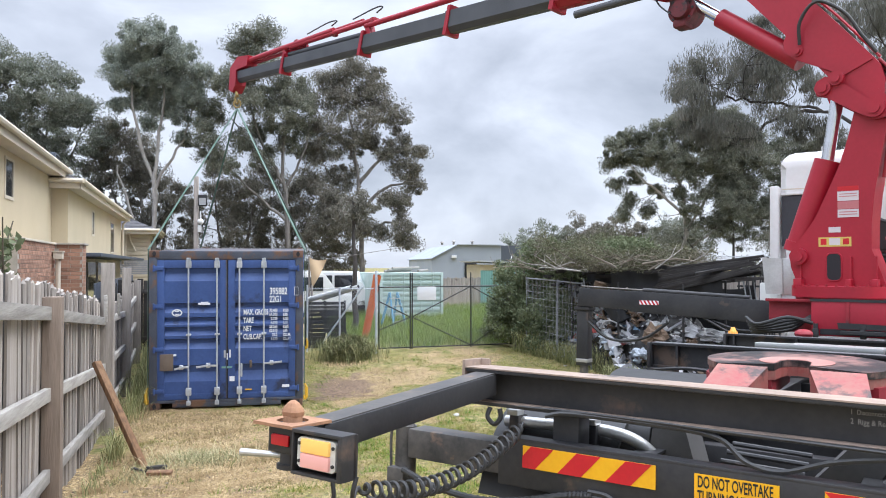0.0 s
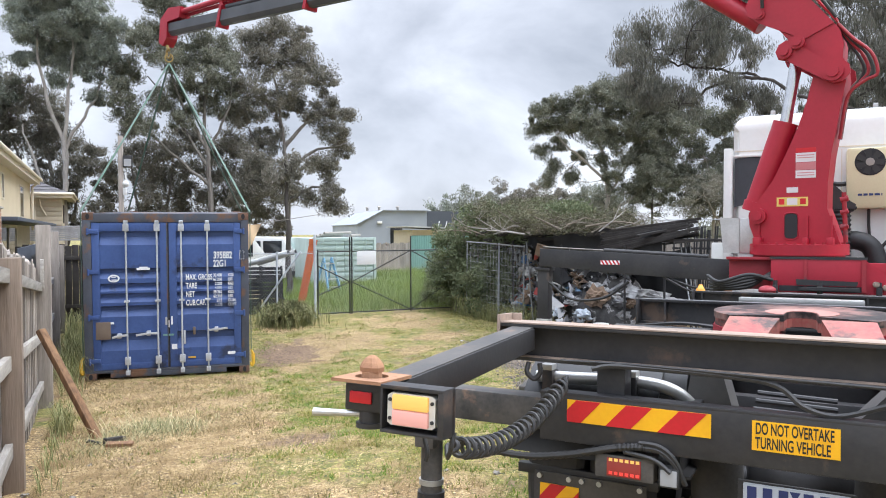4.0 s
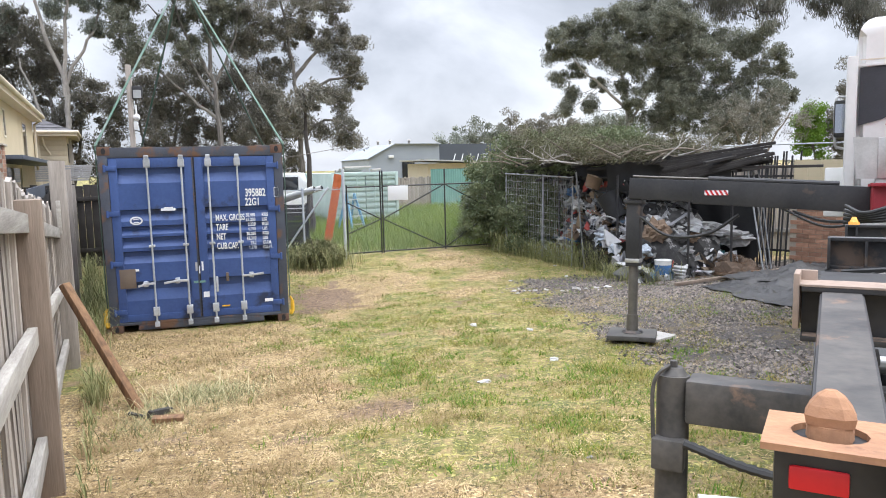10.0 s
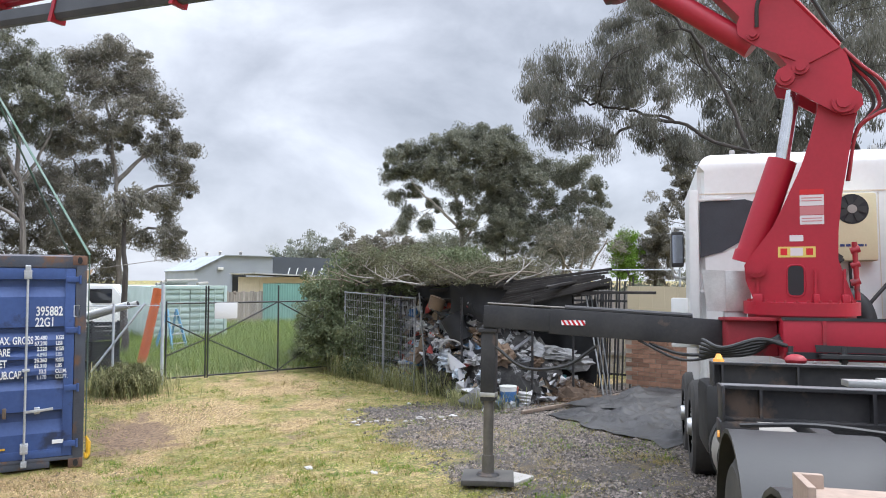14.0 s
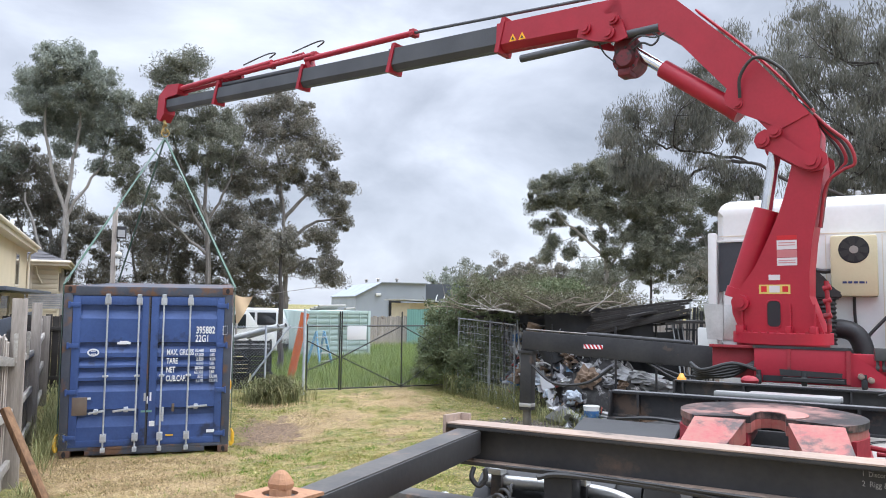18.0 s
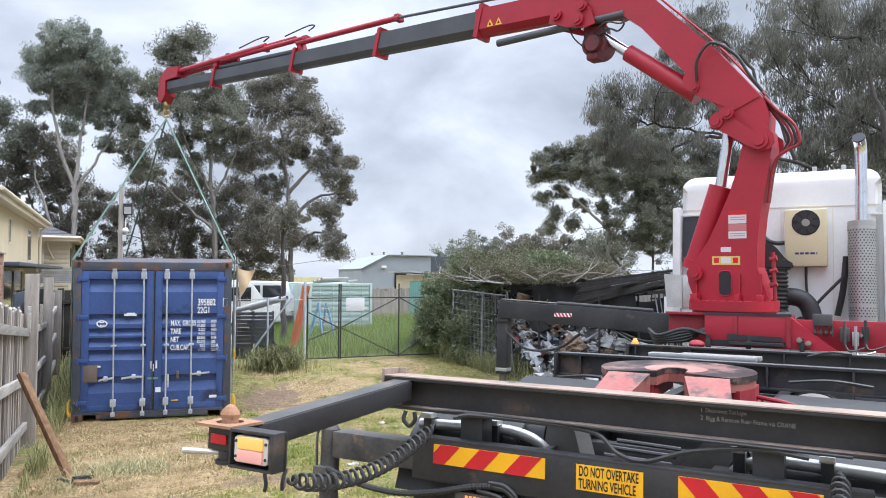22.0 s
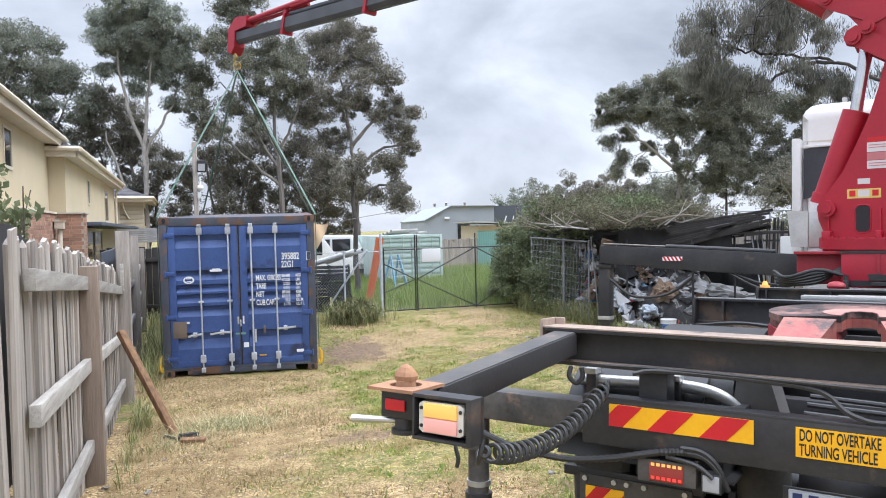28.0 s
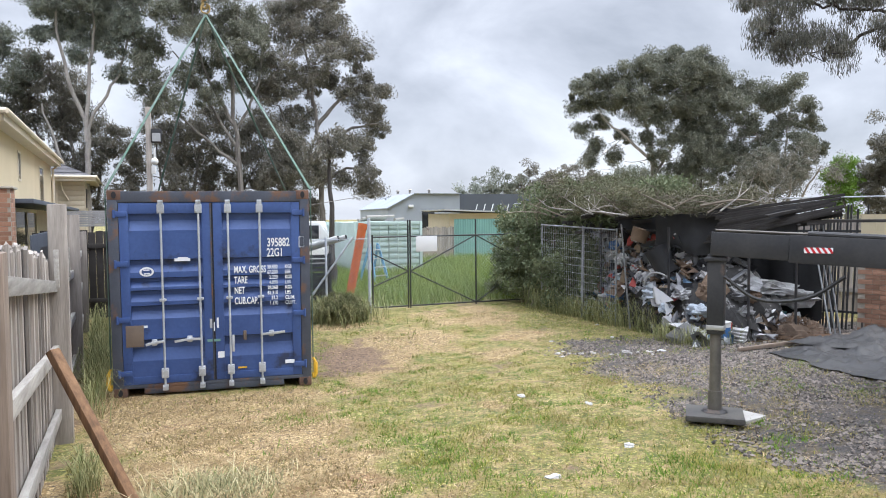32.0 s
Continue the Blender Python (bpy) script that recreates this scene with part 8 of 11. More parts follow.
def tree(base, trunks, blobs, leaf, size, seed, label, category="tree", clump=0.48, per=150, bark="bark", fill=1.0, droop=0.4, name="gum_tree", group="", r0=0.14, swell=1.3, limb=0.007, fork=0.7):
    """trunks: lines of (x, y, z) from the foot; blobs: (x, y, z, rx, ry, rz) that the crown fills unevenly."""
    r = np.random.default_rng(seed)
    t = thing(name, Matrix.Translation(base), label, category, group)
    off = Vector(base)
    nodes = []
    for k, line in enumerate(trunks):
        b = B()
        pts = curve_pts([Vector(p) - off for p in line], 5)
        n = len(pts)
        pts = [p + Vector(r.normal(0, 0.03, 3)) * (i > 0) for i, p in enumerate(pts)]
        rad = [r0 * (fork if k else 1) * (1 - 0.8 * i / (n - 1)) + 0.015 for i in range(n)]
        tube(b, pts, rad, 8)
        nodes += pts[n // 3 :]
        part("limb" if k else "trunk", b, M[bark], t)
    centres, radii = [], []
    for blob in blobs:
        c, ext = Vector(blob[:3]) - off, Vector(blob[3:]) * swell
        start = min(nodes, key=lambda q: (q - c).length + 0.8 * max(0, q.z - c.z))
        mid_ = start.lerp(c, 0.5) + Vector((0, 0, -0.1 * (c - start).length)) + Vector(r.normal(0, 0.15, 3))
        lim = curve_pts([start, mid_, c], 4)
        L = (c - start).length
        b = B()
        tube(b, lim, [clump * 0.026 + limb * L * (1 - i / (len(lim) - 1)) for i in range(len(lim))], 6)
        area = (ext.x * ext.y * ext.z) ** (2 / 3)
        n = max(10, int(fill * 5.2 * area / clump**2))
        for _ in range(n):
            d = Vector(r.normal(size=3)).normalized()
            q = c + Vector((d.x * ext.x, d.y * ext.y, d.z * ext.z)) * (0.35 + 0.68 * r.random() ** 0.7) * (1.22 if r.random() < 0.2 else 1.0)
            centres.append(q)
            k = clump * r.uniform(0.4, 1.4)
            radii.append((k, k, k * 0.85))
            if r.random() < 0.3:
                s = lim[int(r.integers(len(lim) // 2, len(lim)))]
                tube(b, [s, s.lerp(q, 0.55) + Vector(r.normal(0, 0.08, 3)), q], [clump * 0.036, clump * 0.025, 0.005], 4)
        part("limb", b, M[bark], t)
    leaves("crown", centres, radii, int(per * 1.25), (size[0] * 0.92, size[1] * 0.95), M[leaf], t, seed + 1, droop, True)
    return t


def spread(cx, cy, side, items, seed, deep=0.9):
    """Crown masses as (sideways, height, radius) about the stem's foot, with some depth of their own."""
    r = np.random.default_rng(seed)
    out = []
    for u, z, q in items:
        v = float(r.uniform(-deep, deep))
        out.append((cx + side[0] * u - side[1] * v, cy + side[1] * u + side[0] * v, z, q, q, q * 0.92))
    return out


def stem(cx, cy, side, line):
    """A stem's line from (sideways, height) pairs about its foot."""
    return [(cx + side[0] * u, cy + side[1] * u, z) for u, z in line]


G = gz
SMALL = (0.16, 0.05)
tree((-11, 26, G(-11, 26)), [stem(-11, 26, (0.944, 0.33), q) for q in (((0, 0.2), (0.3, 4), (0.9, 9.5)), ((0, 3), (1.4, 6), (2.4, 9)), ((0, 3), (-0.6, 7), (-0.8, 11)))],
     spread(-11, 26, (0.944, 0.33), [(-1.4, 12.0, 1.1), (-0.7, 11.1, 1.2), (0.4, 11.9, 0.7), (1.3, 11.6, 0.9), (0.4, 10.4, 1.2), (1.7, 10.3, 1.0), (2.7, 10.0, 0.7), (3.3, 9.0, 0.6), (0.7, 8.8, 1.2), (2.1, 8.6, 1.1), (3.1, 7.7, 0.7), (1.4, 7.2, 1.0), (0.4, 7.3, 1.0), (2.6, 6.6, 0.8), (-0.9, 9.2, 1.3), (-2.6, 9.5, 1.3), (-2.4, 11.6, 1.0), (-1.5, 7.2, 1.2)], 71), "leaf_gum", (0.18, 0.055), 22, "broad grey-green gum behind the houses", fill=0.75, clump=0.46, swell=1.2)
tree((-5, 25, G(-5, 25)), [stem(-5, 25, (0.981, 0.196), q) for q in (((0.0, 0.2), (0.1, 4.5), (0.1, 6.2), (-0.5, 8.1), (-0.9, 10.2), (-0.9, 11.8)), ((0.1, 4.4), (0.3, 6.5), (1.4, 8.5), (2.1, 11.0)), ((0.1, 5.6), (0.2, 7.8), (0.5, 10.6), (0.3, 12.6)), ((-0.3, 2.6), (-1.0, 5.1), (-1.6, 7.2)))],
     spread(-5, 25, (0.981, 0.196), [(-1.4, 12.6, 0.6), (-0.6, 13.1, 0.7), (0.3, 13.4, 0.6), (1.2, 12.7, 0.6), (-1.0, 11.7, 0.7), (0.1, 12.0, 0.9), (1.3, 11.5, 0.7), (2.1, 11.6, 0.5), (1.9, 10.6, 0.5), (-0.6, 10.7, 0.6), (0.5, 10.6, 0.7), (-1.7, 11.4, 0.4), (-1.5, 10.1, 0.3), (1.2, 9.8, 0.4), (0.0, 9.4, 0.3), (2.2, 9.6, 0.3), (1.6, 8.6, 0.3)], 72), "leaf_grey", SMALL, 21, "tall slender gum with pale trunks and grey-green leaves", fill=1.3, clump=0.40, per=180, bark="bark_pale", r0=0.12, swell=1.35)
tree((-4, 28, G(-4, 28)), [stem(-4, 28, (0.987, 0.158), q) for q in (((-1.6, 0.2), (-1.8, 4), (-2.6, 8)), ((-1.6, 1.0), (-2.8, 4), (-3.7, 7)), ((-1.6, 1.0), (-1.0, 3.5), (-0.8, 6)))],
     spread(-4, 28, (0.987, 0.158), [(-3.5, 8.9, 0.9), (-2.4, 8.3, 0.9), (-3.7, 7.2, 0.7), (-2.7, 6.7, 0.9), (-1.6, 6.6, 0.8), (-4.2, 5.9, 0.7), (-0.5, 6.0, 0.7), (-1.1, 5.2, 0.7), (-2.9, 5.1, 0.7), (-2.0, 7.6, 0.5), (0.3, 5.3, 0.6), (-3.6, 4.0, 0.9), (-1.8, 3.8, 0.9), (-5.2, 4.6, 0.9)], 70), "leaf_dark", (0.19, 0.055), 26, "dense dark brownish tree behind the pale-trunked gum", fill=1.0, name="shrubby_tree", swell=1.25)
tree((0.8, 25, G(1, 25)), [stem(0.8, 25, (0.999, 0.046), q) for q in (((0.7, 0.2), (0.7, 3.7), (0.6, 5.6), (0.4, 7.5), (0.6, 9.5), (0.7, 11.8)), ((0.5, 6.4), (-0.5, 8.3), (-1.2, 10.5), (-1.1, 12.7)), ((0.5, 6.2), (1.4, 7.9), (1.9, 10.7)), ((0.6, 5.4), (-0.5, 7.2), (-2.0, 9.6)), ((0.6, 4.6), (-1.2, 6.2), (-2.6, 7.6)))],
     spread(0.8, 25, (0.999, 0.046), [(-1.8, 13.0, 0.4), (-1.1, 13.6, 0.4), (-0.3, 13.9, 0.4), (-1.6, 12.0, 0.5), (-0.6, 12.5, 0.5), (-2.4, 11.0, 0.4), (-2.9, 10.1, 0.4), (-1.3, 10.5, 0.5), (-0.1, 10.9, 0.5), (0.8, 11.5, 0.5), (-3.1, 8.1, 0.4), (-2.4, 7.3, 0.4), (-1.5, 8.5, 0.4), (-0.7, 9.3, 0.4), (0.4, 9.6, 0.5), (1.2, 10.4, 0.5), (0.7, 8.4, 0.4), (-0.5, 7.8, 0.4), (1.7, 9.1, 0.4), (-3.4, 9.0, 0.3)], 73), "leaf_olive", SMALL, 23, "tall open gum with forked pale limbs", fill=1.5, clump=0.44, per=160, swell=1.65, r0=0.13, fork=0.5)
tree((5.1, 26.2, G(5, 26)), [stem(5.1, 26.2, (0.998, -0.065), q) for q in (((0.2, 0.2), (0.2, 2.5), (0.1, 4.9), (0.0, 6.7), (-0.2, 8.7), (-0.6, 11.1)), ((0.0, 6.6), (1.1, 7.9), (2.3, 8.5)), ((-0.1, 7.6), (-0.5, 8.6), (-1.5, 9.9)), ((0.1, 5.2), (1.4, 6.4), (3.0, 6.8)), ((0.2, 3.8), (1.2, 4.5), (2.3, 4.7)), ((0.1, 4.4), (-0.8, 5.4), (-1.8, 7.6)))],
     spread(5.1, 26.2, (0.998, -0.065), [(-1.6, 12.1, 0.6), (-0.4, 12.6, 0.6), (0.8, 12.3, 0.6), (-0.7, 11.1, 0.7), (0.8, 11.1, 0.6), (1.7, 10.2, 0.6), (0.3, 9.6, 0.6), (2.3, 8.8, 0.6), (3.2, 8.5, 0.3), (2.6, 7.5, 0.6), (1.4, 8.2, 0.3), (3.0, 6.5, 0.4), (2.3, 5.6, 0.5), (0.9, 8.9, 0.3), (-0.4, 8.9, 0.6), (-1.5, 9.6, 0.6), (-1.9, 8.1, 0.6), (-0.9, 7.1, 0.6), (-1.4, 5.6, 0.7), (-0.3, 4.6, 0.7), (1.5, 5.8, 0.3), (2.3, 4.3, 0.5), (1.2, 4.0, 0.3), (2.6, 3.5, 0.4), (-2.6, 8.1, 0.4), (-2.4, 11.0, 0.5), (-1.8, 4.2, 0.6)], 74), "leaf_dark", SMALL, 24, "large rounded gum with a dark trunk and brownish leaves", fill=1.45, clump=0.46, per=170, swell=1.4)
tree((-1, 28, G(-1, 28)), [stem(-1, 28, (0.996, 0.087), q) for q in (((0, 0.2), (0.2, 3), (0.6, 5.5)), ((0, 0.5), (-1.0, 3), (-1.4, 6)), ((0, 0.5), (2.0, 2.8), (3.4, 5)))],
     spread(-1, 28, (0.996, 0.087), [(-1.3, 6.5, 0.6), (0.1, 6.3, 0.8), (1.2, 6.9, 0.8), (2.4, 6.0, 0.8), (0.6, 5.2, 0.8), (3.5, 6.7, 0.8), (-0.8, 5.1, 0.7), (4.7, 5.5, 0.8), (-2.4, 4.5, 0.6), (6.0, 4.5, 0.7), (3.0, 4.7, 0.8), (1.5, 4.2, 0.8), (4.2, 3.8, 0.8), (-0.5, 3.9, 0.7), (-1.5, 7.6, 0.3), (0.8, 2.6, 1.2), (-2.5, 2.6, 1.4), (3.2, 2.4, 1.2), (5.4, 2.8, 0.9)], 75), "leaf_dark", (0.19, 0.058), 25, "dense brownish shrubby trees behind the container", name="shrubby_tree", fill=1.0)
tree((26.6, 34, G(26, 34)), [stem(26.6, 34, (0.889, -0.457), q) for q in (((1.4, 0.2), (1.4, 3.9), (1.3, 6.3), (0.8, 8.4), (-0.4, 10.2)), ((1.4, 4.6), (2.7, 6.8), (3.7, 8.3)), ((1.35, 5.6), (-0.4, 7.4), (-1.4, 8.2), (-2.7, 9.8)), ((1.4, 3.4), (3.4, 4.8), (5.2, 7.0)))],
     spread(26.6, 34, (0.873, -0.488), [(1.4, 12.2, 0.5), (2.8, 12.4, 0.5), (4.1, 12.2, 0.5), (5.2, 11.5, 0.4), (0.8, 11.8, 0.4), (3.4, 11.1, 0.7), (1.9, 10.8, 0.7), (4.7, 10.4, 0.7), (-0.4, 11.4, 0.4), (-1.5, 11.1, 0.4), (-2.4, 11.0, 0.4), (-3.3, 10.4, 0.4), (-3.7, 9.5, 0.3), (-2.7, 9.9, 0.4), (-1.5, 9.6, 0.5), (-0.1, 10.0, 0.6), (0.8, 9.0, 0.6), (2.1, 8.9, 0.6), (-3.2, 8.0, 0.3), (-2.0, 8.4, 0.3), (-0.6, 7.4, 0.3), (-2.5, 6.8, 0.3), (-2.7, 5.9, 0.3), (-1.1, 6.0, 0.3), (1.0, 7.1, 0.3), (1.7, 6.2, 0.4), (3.4, 9.3, 0.6), (2.5, 7.3, 0.4)], 76)
     + spread(26.6, 34, (0.873, -0.488), [(4.2, 7.8, 0.7), (3.4, 5.0, 0.6), (4.6, 6.2, 0.7)], 82), "leaf_olive", (0.20, 0.06), 27, "broad round-headed gum beyond the rubbish heap", fill=1.6, clump=0.5, per=175, r0=0.2, fork=0.5, limb=0.006, swell=1.75, bark="bark_pale")
tree((34, 30, G(34, 30)), [((34, 30, 0.2), (34, 30, 4), (33.6, 30.2, 7)), ((34, 30, 2), (34.8, 29.5, 5), (35, 29.3, 8))],
     spread(34, 30, (0.782, -0.624), [(-2.4, 10.6, 0.5), (-2.8, 9.3, 0.6), (-1.9, 9.0, 0.5), (-1.3, 7.8, 0.5), (-3.2, 7.5, 0.6), (-4.1, 8.5, 0.6), (-1.5, 6.2, 0.6), (-2.8, 5.8, 0.6), (-4.1, 6.1, 0.6), (0.0, 9.7, 0.6), (-1.1, 10.3, 0.3), (0.8, 9.5, 0.5), (1.6, 10.3, 0.3), (2.2, 8.7, 0.4), (1.0, 8.1, 0.4), (2.6, 7.6, 0.4), (0.2, 7.1, 0.4), (1.8, 6.5, 0.5), (2.8, 6.0, 0.4), (0.2, 5.7, 0.5), (1.6, 5.2, 0.5), (-0.6, 4.6, 0.8)], 77), "leaf_olive", (0.21, 0.062), 28, "olive-green gum beside the larger one", fill=1.5, clump=0.52, per=165, swell=1.75, bark="bark_pale")
tree((33, 27, G(33, 27)), [((33, 27, 0.2), (33, 27, 2), (33.3, 27, 4.5)), ((33, 27, 1), (34, 27, 3), (35, 26.5, 5.0)), ((33, 27, 1), (32, 27, 3), (31.2, 27.4, 4.6))],
     [(33, 27, 4.8, 1.8, 1.4, 1.2), (35, 26.3, 4.8, 1.4, 1.2, 1.2), (31.2, 27.5, 4.3, 1.4, 1.2, 1.1)], "leaf_dark", (0.2, 0.04), 29, "thin brownish half-bare tree", fill=0.5, per=60, name="bare_tree", bark="twig", r0=0.12)
for k, (x, y, hh, w, lf) in enumerate(((26.5, 70, 4.6, 1.6, "leaf_grey"), (30.5, 70, 5.6, 2.6, "leaf_gum"), (35.0, 70, 6.3, 2.6, "leaf_dark"), (39.5, 69, 6.6, 2.6, "leaf_dark"), (44.5, 66, 6.2, 3.0, "leaf_gum"))):
    tree((x, y, 0.3), [((x, y, 0.3), (x, y, 2.5), (x + 0.3, y, hh))], [(x, y, hh, w, w * 0.8, 1.7), (x - w * 0.6, y, hh - 1.2, w * 0.7, w * 0.6, 1.3), (x + w * 0.7, y, hh - 1.0, w * 0.7, w * 0.6, 1.4), (x, y, hh - 2.6, w, w * 0.7, 1.4)], lf, (0.4, 0.11), 40 + k, "distant gum behind the warehouse", fill=0.8, clump=0.8, per=80, group="distant trees", swell=1.1)
tree((40.5, 30, G(40, 30)), [((40.5, 30, 0.3), (40.4, 30.1, 1.5), (40.2, 30.2, 3.8))], spread(40.5, 30, (0.722, -0.692), [(-0.4, 5.1, 0.8), (-0.8, 4.3, 0.8), (0.0, 4.1, 0.7), (-0.4, 3.0, 0.9)], 83, 0.4), "leaf_bright", (0.20, 0.10), 51, "fresh bright green tree beyond the back fence", name="leafy_tree", clump=0.45, swell=1.1)
tree((44, 27, G(44, 27)), [((42.0, 29.2, 0.3), (42.0, 29.2, 2.5), (42.1, 29.1, 5.0))], spread(44, 27, (0.663, -0.748), [(-3.4, 5.2, 0.9), (-2.6, 4.6, 1.1), (-3.2, 3.9, 0.9), (-2.3, 5.5, 0.8), (-1.6, 4.4, 1.1), (-2.8, 2.8, 1.1)], 84, 0.5), "leaf_dark", (0.22, 0.06), 58, "dark dense tree beside the bright one", name="leafy_tree", clump=0.5, swell=1.1, bark="bark_dark")
tree((31, 31, G(31, 31)), [stem(31, 31, (0.817, -0.577), q) for q in (((-1.0, 0.3), (-1.0, 2.5), (-0.9, 4.8)), ((-1.0, 0.8), (-3.0, 3.0), (-4.4, 4.4)), ((-1.0, 0.8), (1.4, 3.0), (2.8, 4.4)))], spread(31, 31, (0.817, -0.577), [(-5.2, 4.4, 0.7), (-3.7, 4.7, 0.7), (-2.3, 4.8, 0.8), (-0.9, 5.0, 0.9), (0.5, 5.1, 0.9), (1.9, 5.0, 0.8), (-3.0, 3.7, 0.7), (-0.2, 3.8, 0.8), (1.9, 3.8, 0.8), (3.2, 4.3, 0.7), (4.5, 4.6, 0.7), (4.2, 3.5, 0.7), (-4.6, 3.2, 0.8)], 85, 0.6), "leaf_olive", (0.19, 0.055), 59, "low dark scrub under the gums", name="shrubby_tree", clump=0.5, per=110, fill=0.8, swell=1.2, bark="bark_dark")
tree((42, 26, G(42, 26)), [((42, 26, 0.3), (42, 26, 5), (42.2, 26, 11))],
     spread(40, 28, (0.702, -0.712), [(2.3, 11.3, 1.1), (3.8, 11.2, 1.1), (2.3, 9.7, 1.1), (1.6, 7.8, 1.2), (3.4, 8.5, 1.3), (0.9, 6.6, 0.9), (3.1, 6.2, 1.4), (5.2, 10.4, 1.1), (4.9, 7.7, 1.2)], 78), "leaf_dark", (0.27, 0.07), 52, "dark layered pine beyond the back fence", name="pine_tree", bark="bark_dark", fill=0.45, swell=1.1)
# the weeping gum over the truck
HANG = (0.785, -0.619)
tree((14.4, -3.6, G(14, -3)), [((14.4, -3.6, 0.2), (14.3, -3.5, 2.4), (13.6, -3.0, 4.2), (13.2, -2.7, 6.0)), [(13.9, -3.2, 3.6)] + stem(11.5, -1.5, HANG, [(0.9, 4.4), (-0.1, 4.9), (-0.5, 5.1), (-1.0, 5.2), (-1.4, 5.3), (-1.9, 5.4)]), stem(11.5, -1.5, HANG, [(-0.3, 5.0), (-0.8, 5.0), (-1.3, 4.8), (-1.6, 4.75)]), stem(11.5, -1.5, HANG, [(0.9, 4.5), (0.3, 6.0), (-0.2, 6.7), (-0.7, 7.1)])],
     spread(11.5, -1.5, HANG, [(-2.5, 5.9, 0.3), (-2.2, 6.0, 0.2), (-2.7, 5.6, 0.2), (-2.4, 5.5, 0.3), (-2.0, 5.6, 0.3), (-2.3, 5.0, 0.3), (-2.5, 5.1, 0.2), (-2.1, 4.8, 0.2), (-1.8, 4.8, 0.2), (-1.8, 5.9, 0.3), (-1.6, 5.6, 0.2), (-1.3, 5.9, 0.2), (-1.1, 5.7, 0.2), (-1.0, 5.4, 0.2), (-1.2, 5.4, 0.2), (-0.9, 4.9, 0.2), (-0.6, 4.7, 0.2), (-0.3, 4.6, 0.2), (-1.4, 4.6, 0.2), (-1.2, 6.8, 0.2), (-0.8, 6.9, 0.3), (-0.6, 7.2, 0.3), (-0.5, 6.9, 0.3), (-0.8, 7.3, 0.2), (-1.1, 6.3, 0.3), (-1.4, 6.3, 0.3), (-0.9, 6.4, 0.3), (-0.7, 6.0, 0.3), (-1.0, 5.9, 0.2), (-0.4, 5.5, 0.2), (-0.4, 6.5, 0.2), (-0.1, 4.4, 0.2)], 79, 0.3), "leaf_weep", (0.10, 0.013), 53, "weeping gum with long drooping leaves and bare limbs", fill=0.5, droop=1.9, clump=0.22, per=160, swell=1.25, r0=0.10, limb=0.003, fork=0.2, bark="bark_dark")
BEHIND = (0.718, -0.696)
tree((18.2, -1.4, G(18, -1)), [((18.2, -1.4, 0.2), (18.1, -1.3, 3), (17.2, -0.6, 5.4), (16.0, 0.2, 7.8)), ((18.1, -1.3, 2.8), (16.8, -0.6, 5), (15.4, 0.6, 6.4))],
     spread(15.5, 0.5, BEHIND, [(-1.2, 8.4, 0.4), (-0.6, 8.4, 0.4), (-0.1, 8.2, 0.4), (0.5, 8.2, 0.4), (0.9, 7.9, 0.4), (-1.3, 7.7, 0.3), (-0.9, 7.6, 0.4), (-0.3, 7.4, 0.4), (0.3, 7.2, 0.4), (0.8, 6.9, 0.4), (-0.9, 6.8, 0.4), (-0.4, 6.6, 0.4), (0.2, 6.3, 0.4), (0.7, 6.1, 0.4), (-0.6, 5.9, 0.4), (-0.1, 5.6, 0.4), (0.4, 5.4, 0.4), (0.8, 5.1, 0.4), (-0.4, 5.1, 0.3), (-1.8, 8.0, 0.3), (1.4, 7.3, 0.5), (1.4, 6.4, 0.5), (1.4, 5.4, 0.5), (2.2, 6.8, 0.7), (2.2, 8.2, 0.7), (1.6, 8.6, 0.6)], 80), "leaf_weep", (0.17, 0.024), 57, "tall weeping gum behind the cab", r0=0.09, fill=0.82, droop=1.7, clump=0.34, per=105, swell=1.2, limb=0.004, bark="bark_dark", fork=0.35)
tree((19.5, -0.6, G(20, 0)), [((19.5, -0.6, 0.2), (19.3, -0.2, 4), (18.4, 0.8, 7.5))],
     spread(20, -1, (0.562, -0.827), [(-4.9, 8.2, 1.0), (-3.8, 8.6, 1.0), (-4.1, 6.9, 1.0), (-3.3, 7.5, 0.9), (-4.5, 5.9, 0.8), (-3.4, 5.9, 0.8), (-5.3, 5.6, 0.6), (-3.1, 5.0, 0.5), (-2.6, 7.8, 1.4), (-4.8, 9.7, 1.1), (-3.1, 9.2, 1.0), (-2.6, 5.8, 1.0), (-1.2, 7.0, 1.3), (-1.0, 9.0, 1.3), (-1.4, 4.8, 1.0)], 81), "leaf_weep", (0.20, 0.03), 55, "second weeping gum behind the cab", r0=0.10, fill=0.62, droop=1.5, clump=0.4, per=85, limb=0.006, bark="bark_dark", swell=1.1)
tree((3.95, 10.6, G(4, 10.6)), [((3.95, 10.6, 0.2), (3.97, 10.6, 2.5), (3.9, 10.6, 4.4))], [(4.1, 10.7, 4.4, 0.5, 0.5, 0.5), (3.7, 10.6, 4.0, 0.4, 0.4, 0.3)], "leaf_dark", (0.2, 0.05), 54, "thin dark sapling beside the gate", name="sapling", bark="bark_dark", r0=0.085, clump=0.3, per=50, swell=1.1)


